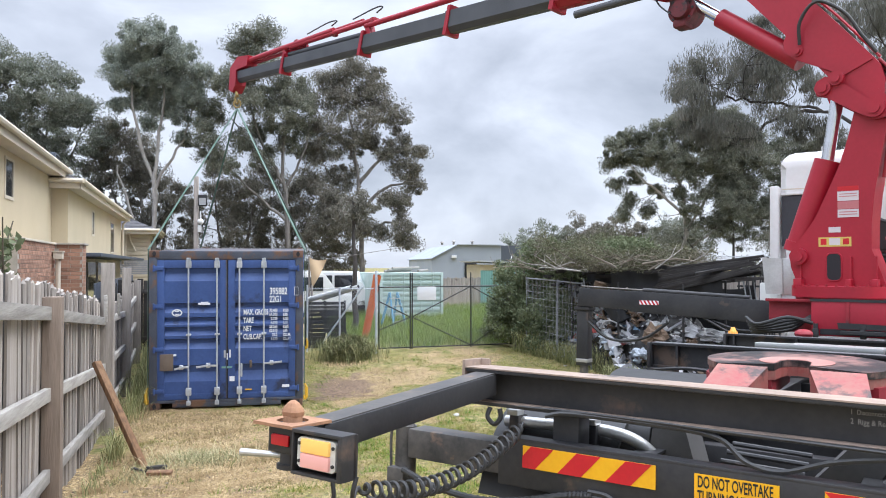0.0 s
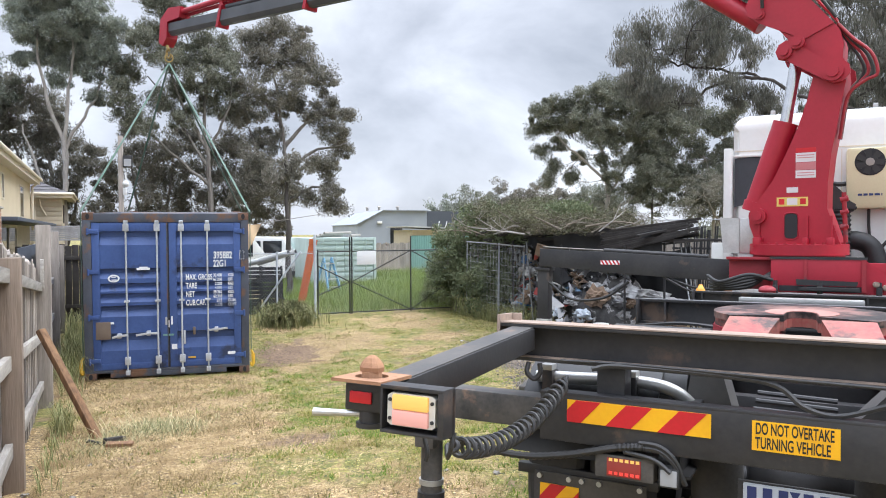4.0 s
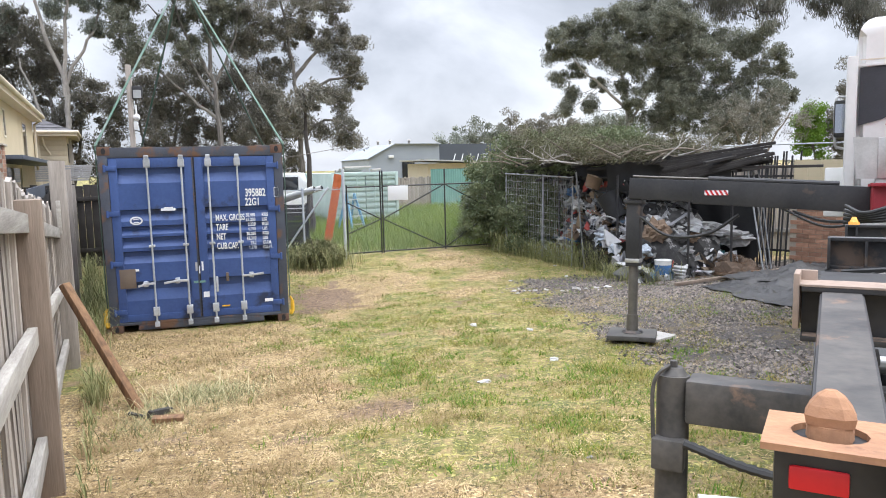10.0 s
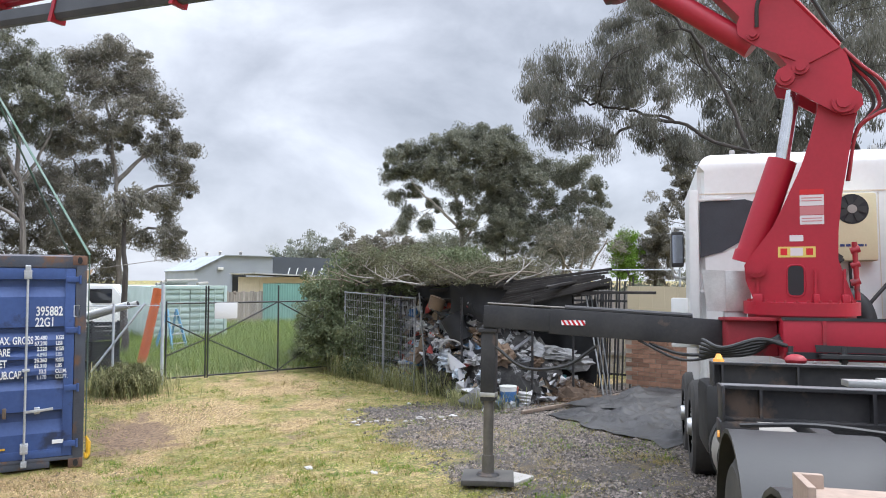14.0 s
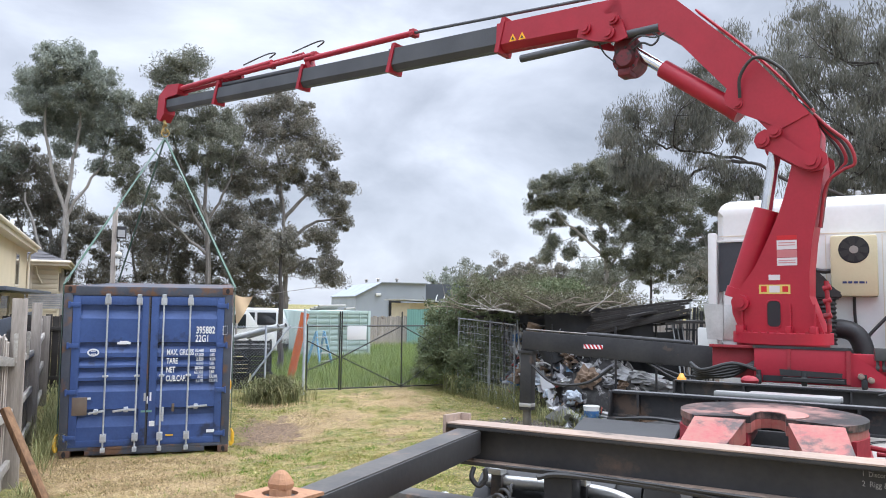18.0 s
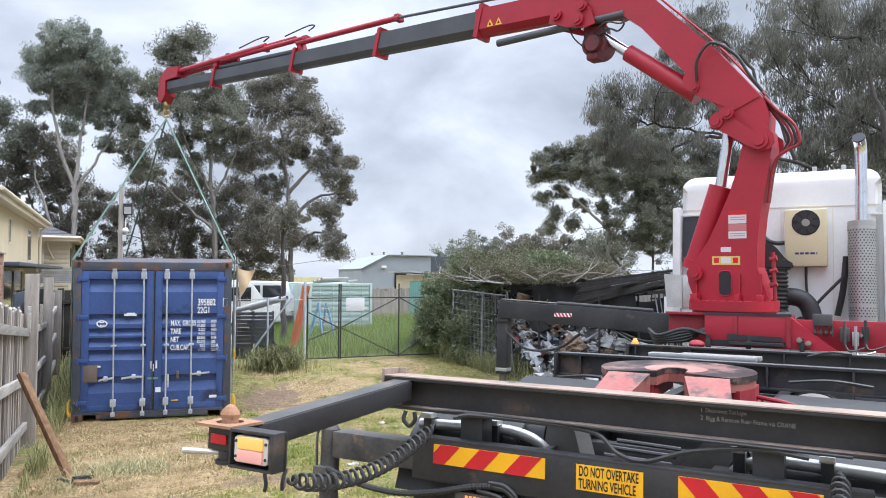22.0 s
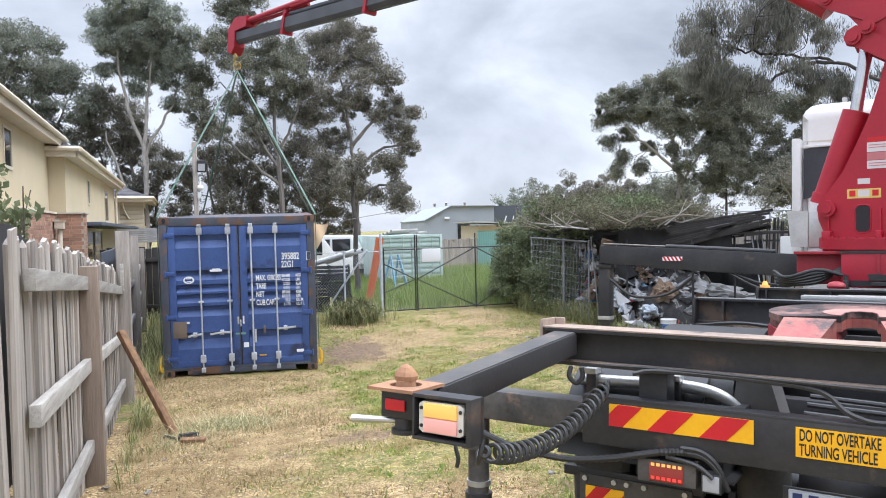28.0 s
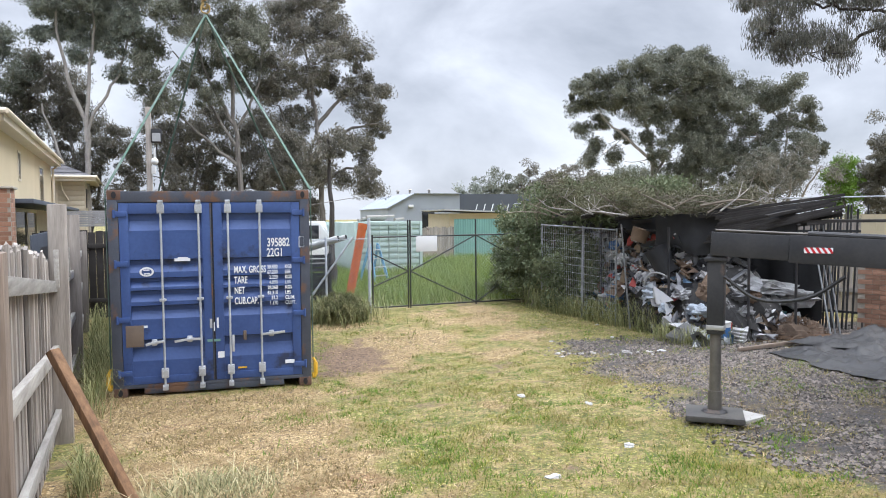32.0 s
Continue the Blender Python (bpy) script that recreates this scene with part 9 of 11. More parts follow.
def hedge():
    h = thing("hedge", pose(8.3, 5.6, G(8, 5.6)), "dense overgrown green hedge climbing over the fence", "hedge")
    r = np.random.default_rng(61)
    cs, rs = [], []
    for x, y, z, a, c, e, n in ((7.45, 6.0, 0.7, 0.45, 0.5, 0.7, 26), (7.8, 6.0, 1.35, 0.6, 0.6, 0.8, 44), (8.3, 5.6, 1.6, 0.7, 0.8, 0.9, 60), (8.8, 5.3, 2.0, 0.8, 0.9, 0.7, 60), (8.3, 7.0, 1.5, 0.9, 0.9, 1.1, 50), (9.6, 5.6, 2.1, 0.9, 1.0, 0.7, 50), (8.2, 5.2, 0.8, 0.5, 0.6, 0.7, 40), (10.4, 5.0, 2.2, 0.9, 1.0, 0.6, 36), (8.0, 4.6, 0.7, 0.25, 0.5, 0.6, 22), (10.6, 6.8, 2.3, 1.2, 1.0, 0.7, 40), (9.2, 7.4, 2.3, 1.0, 0.9, 0.6, 30), (9.3, 4.5, 2.35, 0.8, 0.6, 0.35, 26), (10.2, 4.0, 2.45, 0.8, 0.7, 0.35, 24), (8.7, 5.4, 2.45, 0.7, 0.7, 0.4, 40), (8.45, 4.55, 1.5, 0.22, 0.45, 0.7, 26), (8.62, 4.0, 0.75, 0.2, 0.4, 0.5, 14), (9.8, 3.2, 2.5, 0.7, 0.8, 0.25, 22), (8.42, 4.5, 1.2, 0.16, 0.5, 0.85, 34), (8.52, 4.05, 1.0, 0.14, 0.35, 0.7, 22), (8.7, 3.8, 2.1, 0.3, 0.5, 0.25, 20)):
        d = r.normal(size=(n, 3))
        d /= np.linalg.norm(d, axis=1, keepdims=True)
        for q in d * (0.5 + 0.55 * r.random((n, 1))):
            cs.append((x - 8.3 + q[0] * a, y - 5.6 + q[1] * c, max(0.1, z - G(8, 5.6) + q[2] * e + 0.15)))
            k = r.uniform(0.16, 0.34)
            rs.append((k, k, k * 0.8))
    leaves("foliage", cs, rs, 110, (0.075, 0.042), M["leaf_hedge"], h, 62, 0.3)
    for k in range(26):
        b = B()
        x, y = r.uniform(-0.6, 0.7), r.uniform(-0.6, 0.6)
        tube(b, [(x, y, 0), (x + r.normal(0, 0.15), y + r.normal(0, 0.15), 0.9), (x + r.normal(0, 0.4), y + r.normal(0, 0.4), 1.9 + r.random() * 0.6)], [0.022, 0.014, 0.006], 5)
        part("stem", b, M["twig"], h)


hedge()


def far_woods():
    """A low dark belt of trees and bushes on the skyline past the heap."""
    r = np.random.default_rng(61)
    cs, rad = [], []
    for k in range(150):
        u = r.random()
        q = r.uniform(0.6, 1.5)
        cs.append((36 + 46 * u + r.normal(0, 1.5), 78 - 34 * u + r.normal(0, 1.5), 0.3 + r.uniform(0.2, 2.6) * (0.7 + 0.5 * math.sin(u * 19))))
        rad.append((1.3 * q, 1.3 * q, q))
    leaves("far_woods", cs, rad, 110, (0.5, 0.22), M["leaf_olive"], None, 62, 0.2, True)
    tagged(bpy.data.objects["far_woods"], "low belt of olive-green bushes on the skyline", "woods", kind="stuff")


far_woods()

# ---- the rubbish heap under its roof of boards and cut branches ----
jr = random.Random(77)
J = dict(
    white=mat("dirty_white_plastic", (0.50, 0.50, 0.50), (0.33, 0.32, 0.31), 0.6, scale=6, bump=0.2),
    grey=mat("dirty_grey_plastic", (0.22, 0.22, 0.23), (0.12, 0.12, 0.125), 0.6, scale=6, bump=0.2),
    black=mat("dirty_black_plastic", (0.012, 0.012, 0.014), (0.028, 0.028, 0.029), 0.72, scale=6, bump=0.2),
    card=mat("wet_cardboard", (0.24, 0.165, 0.11), (0.15, 0.105, 0.075), 0.9, scale=5, bump=0.2),
    bluep=mat("dirty_blue_plastic", (0.05, 0.16, 0.38), (0.04, 0.1, 0.25), 0.5, scale=5),
    teal=mat("dirty_teal_plastic", (0.06, 0.28, 0.30), (0.05, 0.2, 0.22), 0.5, scale=5),
    redp=mat("red_plastic", (0.5, 0.045, 0.035), (0.38, 0.035, 0.03), 0.5, scale=5),
    pale=mat("pale_blue_sheet", (0.42, 0.47, 0.52), (0.3, 0.33, 0.37), 0.6, scale=5, bump=0.2),
    clod=mat("pale_clod", (0.26, 0.24, 0.21), (0.17, 0.155, 0.135), 0.95, scale=14, bump=0.4),
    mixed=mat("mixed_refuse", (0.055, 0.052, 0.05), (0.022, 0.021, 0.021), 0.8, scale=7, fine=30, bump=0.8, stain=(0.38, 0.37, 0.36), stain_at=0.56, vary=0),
    foil=mat("crumpled_grey_film", (0.38, 0.38, 0.38), (0.2, 0.2, 0.2), 0.3, scale=8, bump=0.4),
)


def heap_z(x, y):
    """The heap's surface: it rises from the temporary fence and falls towards the tarpaulin."""
    g = gz(x, y)
    d = math.hypot((x - 9.6) / 1.5, (y - 2.2) / 2.2)
    return g + max(0.0, 1.25 * (1 - d * d))


def crumple(name, x, y, z, size, flat, material, label, category, seed, turn=0, tilt=0):
    """A crumpled bag or sheet: a lumpy closed skin."""
    b = B()
    bmesh.ops.create_icosphere(b, subdivisions=3, radius=1.0)
    for v in b.verts:
        n = noise.noise(v.co * 1.9 + Vector((seed * 3.1, seed, 0))) * 0.55 + noise.noise(v.co * 4.5 + Vector((seed, 0, seed * 2.0))) * 0.45
        v.co = v.co * (0.85 + n)
        v.co = Vector((v.co.x * size[0], v.co.y * size[1], v.co.z * size[2] * flat))
    ob = part(name, b, material, smooth=False)
    ob.matrix_world = pose(x, y, z, tilt, tilt * 0.6, turn)
    return tagged(ob, label, category, group="heaped rubbish")


kinds = [("plastic_bag", "white", "crumpled dirty white plastic bag", "bag"), ("rubbish_bag", "black", "torn black rubbish bag", "bag"), ("crumpled_film", "foil", "crumpled grey plastic film", "plastic film"), ("plastic_bag", "pale", "crumpled pale blue plastic sheet", "plastic sheet"), ("rubbish_bag", "grey", "dirty grey rubbish bag", "bag"), ("plastic_bag", "white", "crumpled dirty white plastic bag", "bag"), ("crumpled_cloth", "bluep", "crumpled blue plastic cloth", "cloth"), ("crumpled_cloth", "card", "sodden brown cloth bundle", "cloth")]
for k in range(90):
    x = jr.uniform(8.55, 10.6)
    y = jr.uniform(0.6, 4.0)
    if x < 8.2 + 0.25 * abs(y - 2.0):
        x += 0.5
    nm, m_, lab, cat = kinds[jr.randrange(len(kinds))]
    s = jr.uniform(0.09, 0.24)
    crumple(nm, x, y, heap_z(x, y) + jr.uniform(-0.02, 0.10), (s * jr.uniform(0.8, 1.6), s, s), jr.uniform(0.5, 1.0), J[m_], lab, cat, k, jr.uniform(0, 360), jr.uniform(-25, 25))
# face of the heap behind the temporary fence: hung with white scraps
for k in range(34):
    y = jr.uniform(2.0, 4.4)
    x = 8.62 + 0.18 * (4.4 - y) + jr.uniform(0, 0.25)
    z = gz(x, y) + jr.uniform(0.35, 1.65)
    nm, m_, lab, cat = kinds[(0, 3, 2, 0, 4, 6, 0, 7)[k % 8]]
    s = jr.uniform(0.07, 0.17)
    crumple(nm, x, y, z, (s, s * 1.3, s * jr.uniform(0.8, 1.6)), 1.0, J[m_], lab, cat, 100 + k, jr.uniform(0, 360), jr.uniform(-40, 40))
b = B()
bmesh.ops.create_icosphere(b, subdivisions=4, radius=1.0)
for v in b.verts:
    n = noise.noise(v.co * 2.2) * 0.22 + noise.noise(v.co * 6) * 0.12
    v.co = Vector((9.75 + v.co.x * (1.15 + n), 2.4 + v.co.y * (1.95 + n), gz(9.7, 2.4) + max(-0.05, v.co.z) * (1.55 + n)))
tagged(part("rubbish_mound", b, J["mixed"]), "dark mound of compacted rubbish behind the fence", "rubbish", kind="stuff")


def scrap_litter():
    """Torn scraps of plastic, card and cloth over the heap: small folded sheets."""
    r = np.random.default_rng(88)
    n = 2600
    x, y = r.uniform(8.5, 10.7, n), r.uniform(0.3, 4.5, n)
    face = r.random(n) < 0.45
    y[face] = r.uniform(1.6, 4.4, face.sum())
    x[face] = 8.55 + 0.18 * (4.4 - y[face]) + r.uniform(0, 0.3, face.sum())
    z = np.array([heap_z(p, q) for p, q in zip(x, y)]) + r.uniform(0.0, 0.16, n)
    z[face] = ground_z(x[face], y[face]) + r.uniform(0.1, 1.7, face.sum())
    low = (y < 1.2)
    z[low] = ground_z(x[low], y[low]) + np.abs(r.normal(0, 0.12, low.sum())) + 0.3 * np.clip(y[low] - 0.4, 0, 1)
    s = r.gamma(3.0, 0.024, (n, 1)) + 0.02
    a, c = r.normal(size=(n, 3)), r.normal(size=(n, 3))
    a /= np.linalg.norm(a, axis=1, keepdims=True)
    c = np.cross(a, c)
    c /= np.linalg.norm(c, axis=1, keepdims=True)
    up = np.cross(a, c)
    p = np.stack([x, y, z], 1)
    k1, k2 = r.uniform(0.3, 1.4, (2, n, 1))
    v = np.stack([p - a * s - c * s * k1, p + a * s * k2 - c * s, p + up * s * 0.5 + a * s * 0.2, p - up * s * 0.3 + c * s * k2, p - a * s * 0.8 + c * s * k1], 1)
    f = (np.array([(0, 1, 2), (1, 3, 2), (2, 3, 4), (0, 2, 4)])[None] + 5 * np.arange(n)[:, None, None]).reshape(-1, 3)
    m = bpy.data.materials.new("torn_scraps")
    m.use_nodes = True
    nn, l = m.node_tree.nodes, m.node_tree.links
    geo, rp = nn.new("ShaderNodeNewGeometry"), nn.new("ShaderNodeValToRGB")
    rp.color_ramp.interpolation = "CONSTANT"
    tones = ((0.0, (0.52, 0.52, 0.53)), (0.18, (0.30, 0.30, 0.315)), (0.28, (0.17, 0.17, 0.18)), (0.42, (0.04, 0.04, 0.045)), (0.68, (0.22, 0.165, 0.115)), (0.76, (0.11, 0.19, 0.29)), (0.80, (0.36, 0.38, 0.40)), (0.92, (0.16, 0.11, 0.08)), (0.97, (0.42, 0.08, 0.07)))
    while len(rp.color_ramp.elements) < len(tones):
        rp.color_ramp.elements.new(1.0)
    for e, (at_, tone) in zip(rp.color_ramp.elements, tones):
        e.position, e.color = at_, (*tone, 1)
    l.new(geo.outputs["Random Per Island"], rp.inputs["Fac"])
    l.new(rp.outputs["Color"], nn["Principled BSDF"].inputs["Base Color"])
    nn["Principled BSDF"].inputs["Roughness"].default_value = 0.55
    tagged(quick("scrap_litter", v.reshape(-1, 3), f, m, None, True), "torn scraps of plastic, card and cloth on the heap", "rubbish", kind="stuff")


scrap_litter()


def plank(a, c, w, h, m_, label, name="plank", cat="timber", group="boards on the heap"):
    b = B()
    bar(b, a, c, w, h, 0.004)
    return tagged(part(name, b, M[m_] if m_ in M else J[m_]), label, cat, group=group)


# boards that make the rough roof
for k in range(44):
    y = 4.5 - 0.1 * k + jr.uniform(-0.1, 0.1)
    x0 = 8.1 + 0.045 * k + jr.uniform(-0.35, 0.45)
    z = 1.86 + jr.uniform(0.0, 0.38)
    ln = jr.uniform(0.7, 1.7)
    a = radians(jr.uniform(-55, 5))
    plank((x0, y, z), (x0 + ln * math.cos(a), y + ln * math.sin(a) + 0.3, z + jr.uniform(-0.05, 0.2)), jr.uniform(0.10, 0.24), jr.uniform(0.03, 0.085), "black_wood", "dark weathered board on the heap's roof")
for k in range(11):
    e = jr.uniform(-0.22, 0.18)
    plank((9.25 + 0.03 * k, 1.15 - 0.02 * k, 1.72 + 0.054 * k), (10.5 + 0.035 * k + e, -0.3 + 0.02 * k - e * 0.5, 2.22 + 0.026 * k + e * 0.3 + jr.uniform(-0.03, 0.03)), jr.uniform(0.12, 0.24), jr.uniform(0.035, 0.062), "black_wood", "dark board rising at the heap's end")
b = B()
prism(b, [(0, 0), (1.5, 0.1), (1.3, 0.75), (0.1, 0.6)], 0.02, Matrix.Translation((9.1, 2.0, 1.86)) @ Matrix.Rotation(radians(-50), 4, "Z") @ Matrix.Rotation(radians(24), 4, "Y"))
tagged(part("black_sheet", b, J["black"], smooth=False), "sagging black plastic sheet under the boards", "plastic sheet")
for x, y, h in ((8.65, 1.3, 1.9), (9.6, 0.45, 1.85), (8.45, 3.4, 1.9), (10.4, 0.3, 1.9)):
    b = B()
    rod(b, (x, y, gz(x, y) - 0.05), (x, y, gz(x, y) + h), 0.022, seg=8)
    tagged(part("prop_post", b, M["steel_black"]), "thin dark steel prop under the roof boards", "post", group="roof props")
# cut branches on top
rb = np.random.default_rng(5)
for k in range(54):
    x, y = rb.uniform(7.9, 10.2), rb.uniform(0.3, 5.2)
    a = rb.uniform(-0.9, 0.5) + (math.pi if rb.random() < 0.45 else 0)
    ln = rb.uniform(0.5, 1.5)
    z = 2.16 + 0.2 * rb.random()
    p0 = Vector((x, y, z))
    p1 = p0 + Vector((math.cos(a) * ln * 0.5, math.sin(a) * ln * 0.5, rb.uniform(0.05, 0.22)))
    p2 = p0 + Vector((math.cos(a + 0.2) * ln, math.sin(a + 0.2) * ln, rb.uniform(0.0, 0.42)))
    b = B()
    tube(b, curve_pts([p0, p1, p2], 4), [(0.016 - 0.0014 * i) * (1 + 0.8 * (k % 5 == 0)) for i in range(9)], 5)
    for q in range(3):
        f = p1.lerp(p2, rb.random())
        tube(b, [f, f + Vector((rb.normal(0, 0.2), rb.normal(0, 0.2), rb.uniform(0.02, 0.28)))], [0.008, 0.003], 4)
    tagged(part("cut_branch", b, M["twig"] if k % 3 else M["rail"]), "bare cut branch lying on the heap", "branch", group="cut branches")
br = thing("branch_pile", pose(9.3, 3.2, 2.22), "mass of thin cut twigs and leaves on the heap", "brushwood")
cs = []
for _ in range(560):
    u, w = rb.uniform(-1.25, 1.4), rb.uniform(-2.0, 2.5)
    top = (0.4 + 0.75 * float(patches(u + 4, w + 4, 0.9, 31))) * (0.60 + 0.12 * w)
    cs.append((u, w, max(0.03, top * rb.uniform(0.2, 1.0))))
leaves("dry_leaves", cs, [(0.24, 0.24, 0.15)] * len(cs), 70, (0.07, 0.02), leaf_mat("dry_brush_leaf", (0.05, 0.062, 0.03), (0.22, 0.205, 0.125), clumps=2.0), br, 71, 0.1)
n = 3200
u, w = rb.uniform(-1.3, 1.6, n), rb.uniform(-2.3, 2.4, n)
p = np.stack([u, w, rb.random(n) * (0.4 + 0.85 * patches(u + 4, w + 4, 0.9, 31)) * (0.6 + 0.12 * w)], 1)
d = rb.normal(size=(n, 3)) * (0.16, 0.16, 0.06)
sd = np.cross(d, rb.normal(size=(n, 3)))
sd /= np.linalg.norm(sd, axis=1, keepdims=True)
tagged(quick("brushwood", np.stack([p - d, p + sd * 0.004, p + d, p - sd * 0.004], 1).reshape(-1, 3), np.arange(4 * n).reshape(n, 4), M["twig"], br), kind="stuff")


def bucket(x, y, r, h, m_, band, label, tilt=0):
    t = thing("bucket", pose(x, y, gz(x, y) + 0.01, tilt, 0, 0), label, "bucket")
    b = B()
    rod(b, (0, 0, 0), (0, 0, h), r * 0.88, r, seg=22)
    part("tub", b, m_, t)
    b = B()
    rod(b, (0, 0, h), (0, 0, h + 0.015), r * 1.05, seg=22)
    part("rim", b, m_, t)
    if band:
        b = B()
        rod(b, (0, 0, h * 0.3), (0, 0, h * 0.8), r * 0.93, r * 0.985, seg=22, caps=False)
        part("label_band", b, band, t, "blue printed band")


bucket(9.06, 0.42, 0.15, 0.34, M["white"], J["bluep"], "white plastic bucket with a blue band")
bucket(10.55, 0.95, 0.17, 0.36, J["teal"], None, "teal plastic tub at the heap's edge")
b = B()
box(b, -0.26, 0.26, -0.17, 0.17, 0, 0.2, 0.02)
q = part("red_crate", b, J["redp"])
q.matrix_world = pose(9.95, 0.95, gz(10, 1) + 0.38, 4, -8, 20)
tagged(q, "red plastic crate on the rubbish", "crate")
crumple("plastic_bag", 10.0, 1.0, gz(10, 1) + 0.62, (0.14, 0.1, 0.1), 0.8, J["white"], "white crumpled bag in a red crate", "bag", 201)
crumple("plastic_bag", 8.72, 1.35, gz(8.7, 1.3) + 0.22, (0.17, 0.14, 0.2), 1, J["white"], "white plastic bag at the heap's foot", "bag", 202)
crumple("plastic_bag", 10.25, 0.75, gz(10, 1) + 0.30, (0.13, 0.12, 0.12), 1, J["white"], "white plastic bag at the heap's foot", "bag", 203)
for k, (x, y, w, h, t1, t2, m_, lab) in enumerate(((9.0, 0.95, 0.6, 0.5, 62, 30, "grey", "dark ribbed plastic panel leaning on the heap"), (9.35, 1.2, 0.5, 0.4, 40, -20, "grey", "broken grey plastic tray"), (9.5, 0.6, 0.4, 0.3, 20, 15, "white", "stack of white plastic trays"), (9.7, 1.7, 0.9, 0.7, 48, -30, "foil", "sagging grey film over the rubbish"), (9.0, 2.6, 0.5, 0.8, 75, 60, "card", "brown board standing in the rubbish"))):
    b = B()
    box(b, -w / 2, w / 2, -h / 2, h / 2, -0.012, 0.012, 0.006)
    for s in range(5):
        box(b, -w / 2 + 0.02, w / 2 - 0.02, -h / 2 + 0.04 + s * h / 5.2, -h / 2 + 0.07 + s * h / 5.2, 0.012, 0.022)
    ob = part("discarded_board", b, J[m_])
    ob.matrix_world = pose(x, y, gz(x, y) + 0.12 + 0.3 * math.sin(radians(t1)) * h + (0.5 if k == 3 else 0.5 if k == 4 else 0), t1, 0, t2)
    tagged(ob, lab, "board")
for k in range(5):
    b = B()
    box(b, -0.2, 0.2, -0.12, 0.12, 0.0, 0.03, 0.012)
    ob = part("plastic_tray", b, J["white"])
    ob.matrix_world = pose(9.42 + 0.02 * k, 0.45 + 0.015 * k, gz(9.4, 0.5) + 0.03 + 0.05 * k, 6, -14, 30 + 5 * k)
    tagged(ob, "stacked grey-white plastic tray", "tray", group="stacked trays")
for k in range(16):
    x, y = jr.uniform(8.7, 10.4), jr.uniform(0.7, 3.8)
    z = heap_z(x, y)
    a = jr.uniform(0, 6.28)
    ln = jr.uniform(0.4, 1.1)
    mats = ("grey", "white", "card", "black", "pale", "teal")
    plank((x, y, z + jr.uniform(0, 0.25)), (x + ln * math.cos(a) * 0.7, y + ln * math.sin(a) * 0.7, z + jr.uniform(-0.1, 0.5)), jr.uniform(0.05, 0.18), jr.uniform(0.012, 0.04), mats[k % 6], "dirty strip of scrap board in the rubbish", "scrap_strip", "scrap", "scrap strips")
for k in range(9):
    x, y = jr.uniform(8.7, 10.2), jr.uniform(0.9, 3.6)
    z = heap_z(x, y) + 0.1
    b = B()
    R = jr.uniform(0.15, 0.32)
    tube(b, [(x + R * math.cos(t_), y + R * math.sin(t_) * 0.8, z + 0.1 * math.sin(t_ * 2) + 0.02 * t_) for t_ in np.linspace(0, jr.uniform(4, 9), 26)], jr.uniform(0.012, 0.03), 6)
    tagged(part("hose_loop", b, J["black"] if k % 3 else J["white"]), "loop of discarded plastic hose", "hose", group="hose loops")
b = B()
rod(b, (8.72, 2.45, 1.72), (8.78, 2.4, 1.95), 0.15, 0.17, seg=20)
tagged(part("wicker_tub", b, J["card"]), "pale round tub on top of the rubbish", "tub")
b = B()
rod(b, (8.95, 1.75, 1.15), (8.8, 1.95, 1.6), 0.2, 0.22, seg=20)
tagged(part("black_drum", b, J["black"]), "dented black plastic drum in the heap", "drum")



def hanging_sheet(x0, y0, x1, y1, top, low, seed, label, material):
    """A limp sheet hung along a line: it waves, sags between its ties and has a back."""
    vs, fs, n, m_ = [], [], 30, 14
    d = Vector((x1 - x0, y1 - y0, 0)).normalized()
    side = Vector((-d.y, d.x, 0))
    for layer in (0.0, 0.008):
        for i in range(n + 1):
            for j in range(m_ + 1):
                u, w = i / n, j / m_
                p = Vector((x0, y0, 0)).lerp(Vector((x1, y1, 0)), u)
                wave = 0.09 * noise.noise(Vector((u * 5 + seed, w * 2, 0))) * (0.3 + w) + 0.03 * math.sin(u * 23 + seed)
                p += side * (wave + layer)
                z = top - 0.12 * abs(math.sin(u * math.pi * 2)) - (top - low) * w * (0.92 + 0.08 * math.sin(u * 9 + seed))
                vs.append((p.x, p.y, z))
    k0 = (n + 1) * (m_ + 1)
    for i in range(n):
        for j in range(m_):
            q = i * (m_ + 1) + j
            fs.append((q, q + m_ + 1, q + m_ + 2, q + 1))
            fs.append((k0 + q, k0 + q + 1, k0 + q + m_ + 2, k0 + q + m_ + 1))
    tagged(quick("hanging_sheet", vs, fs, material), label, "plastic sheet")


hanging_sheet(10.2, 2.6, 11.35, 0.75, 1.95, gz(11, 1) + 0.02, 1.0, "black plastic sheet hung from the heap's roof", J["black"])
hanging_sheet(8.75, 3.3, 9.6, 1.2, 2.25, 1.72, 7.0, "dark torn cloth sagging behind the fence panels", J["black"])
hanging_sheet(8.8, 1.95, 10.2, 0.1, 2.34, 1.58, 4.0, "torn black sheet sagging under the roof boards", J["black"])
crumple("crumpled_film", 10.0, 1.15, gz(10, 1.1) + 0.62, (0.5, 0.34, 0.16), 1.0, J["foil"], "large crumpled silver film draped on the heap", "plastic film", 301, 30, 12)
crumple("crumpled_film", 9.35, 1.25, gz(9.4, 1.2) + 0.55, (0.3, 0.22, 0.16), 1.0, J["foil"], "large crumpled silver film draped on the heap", "plastic film", 302, 80, -12)
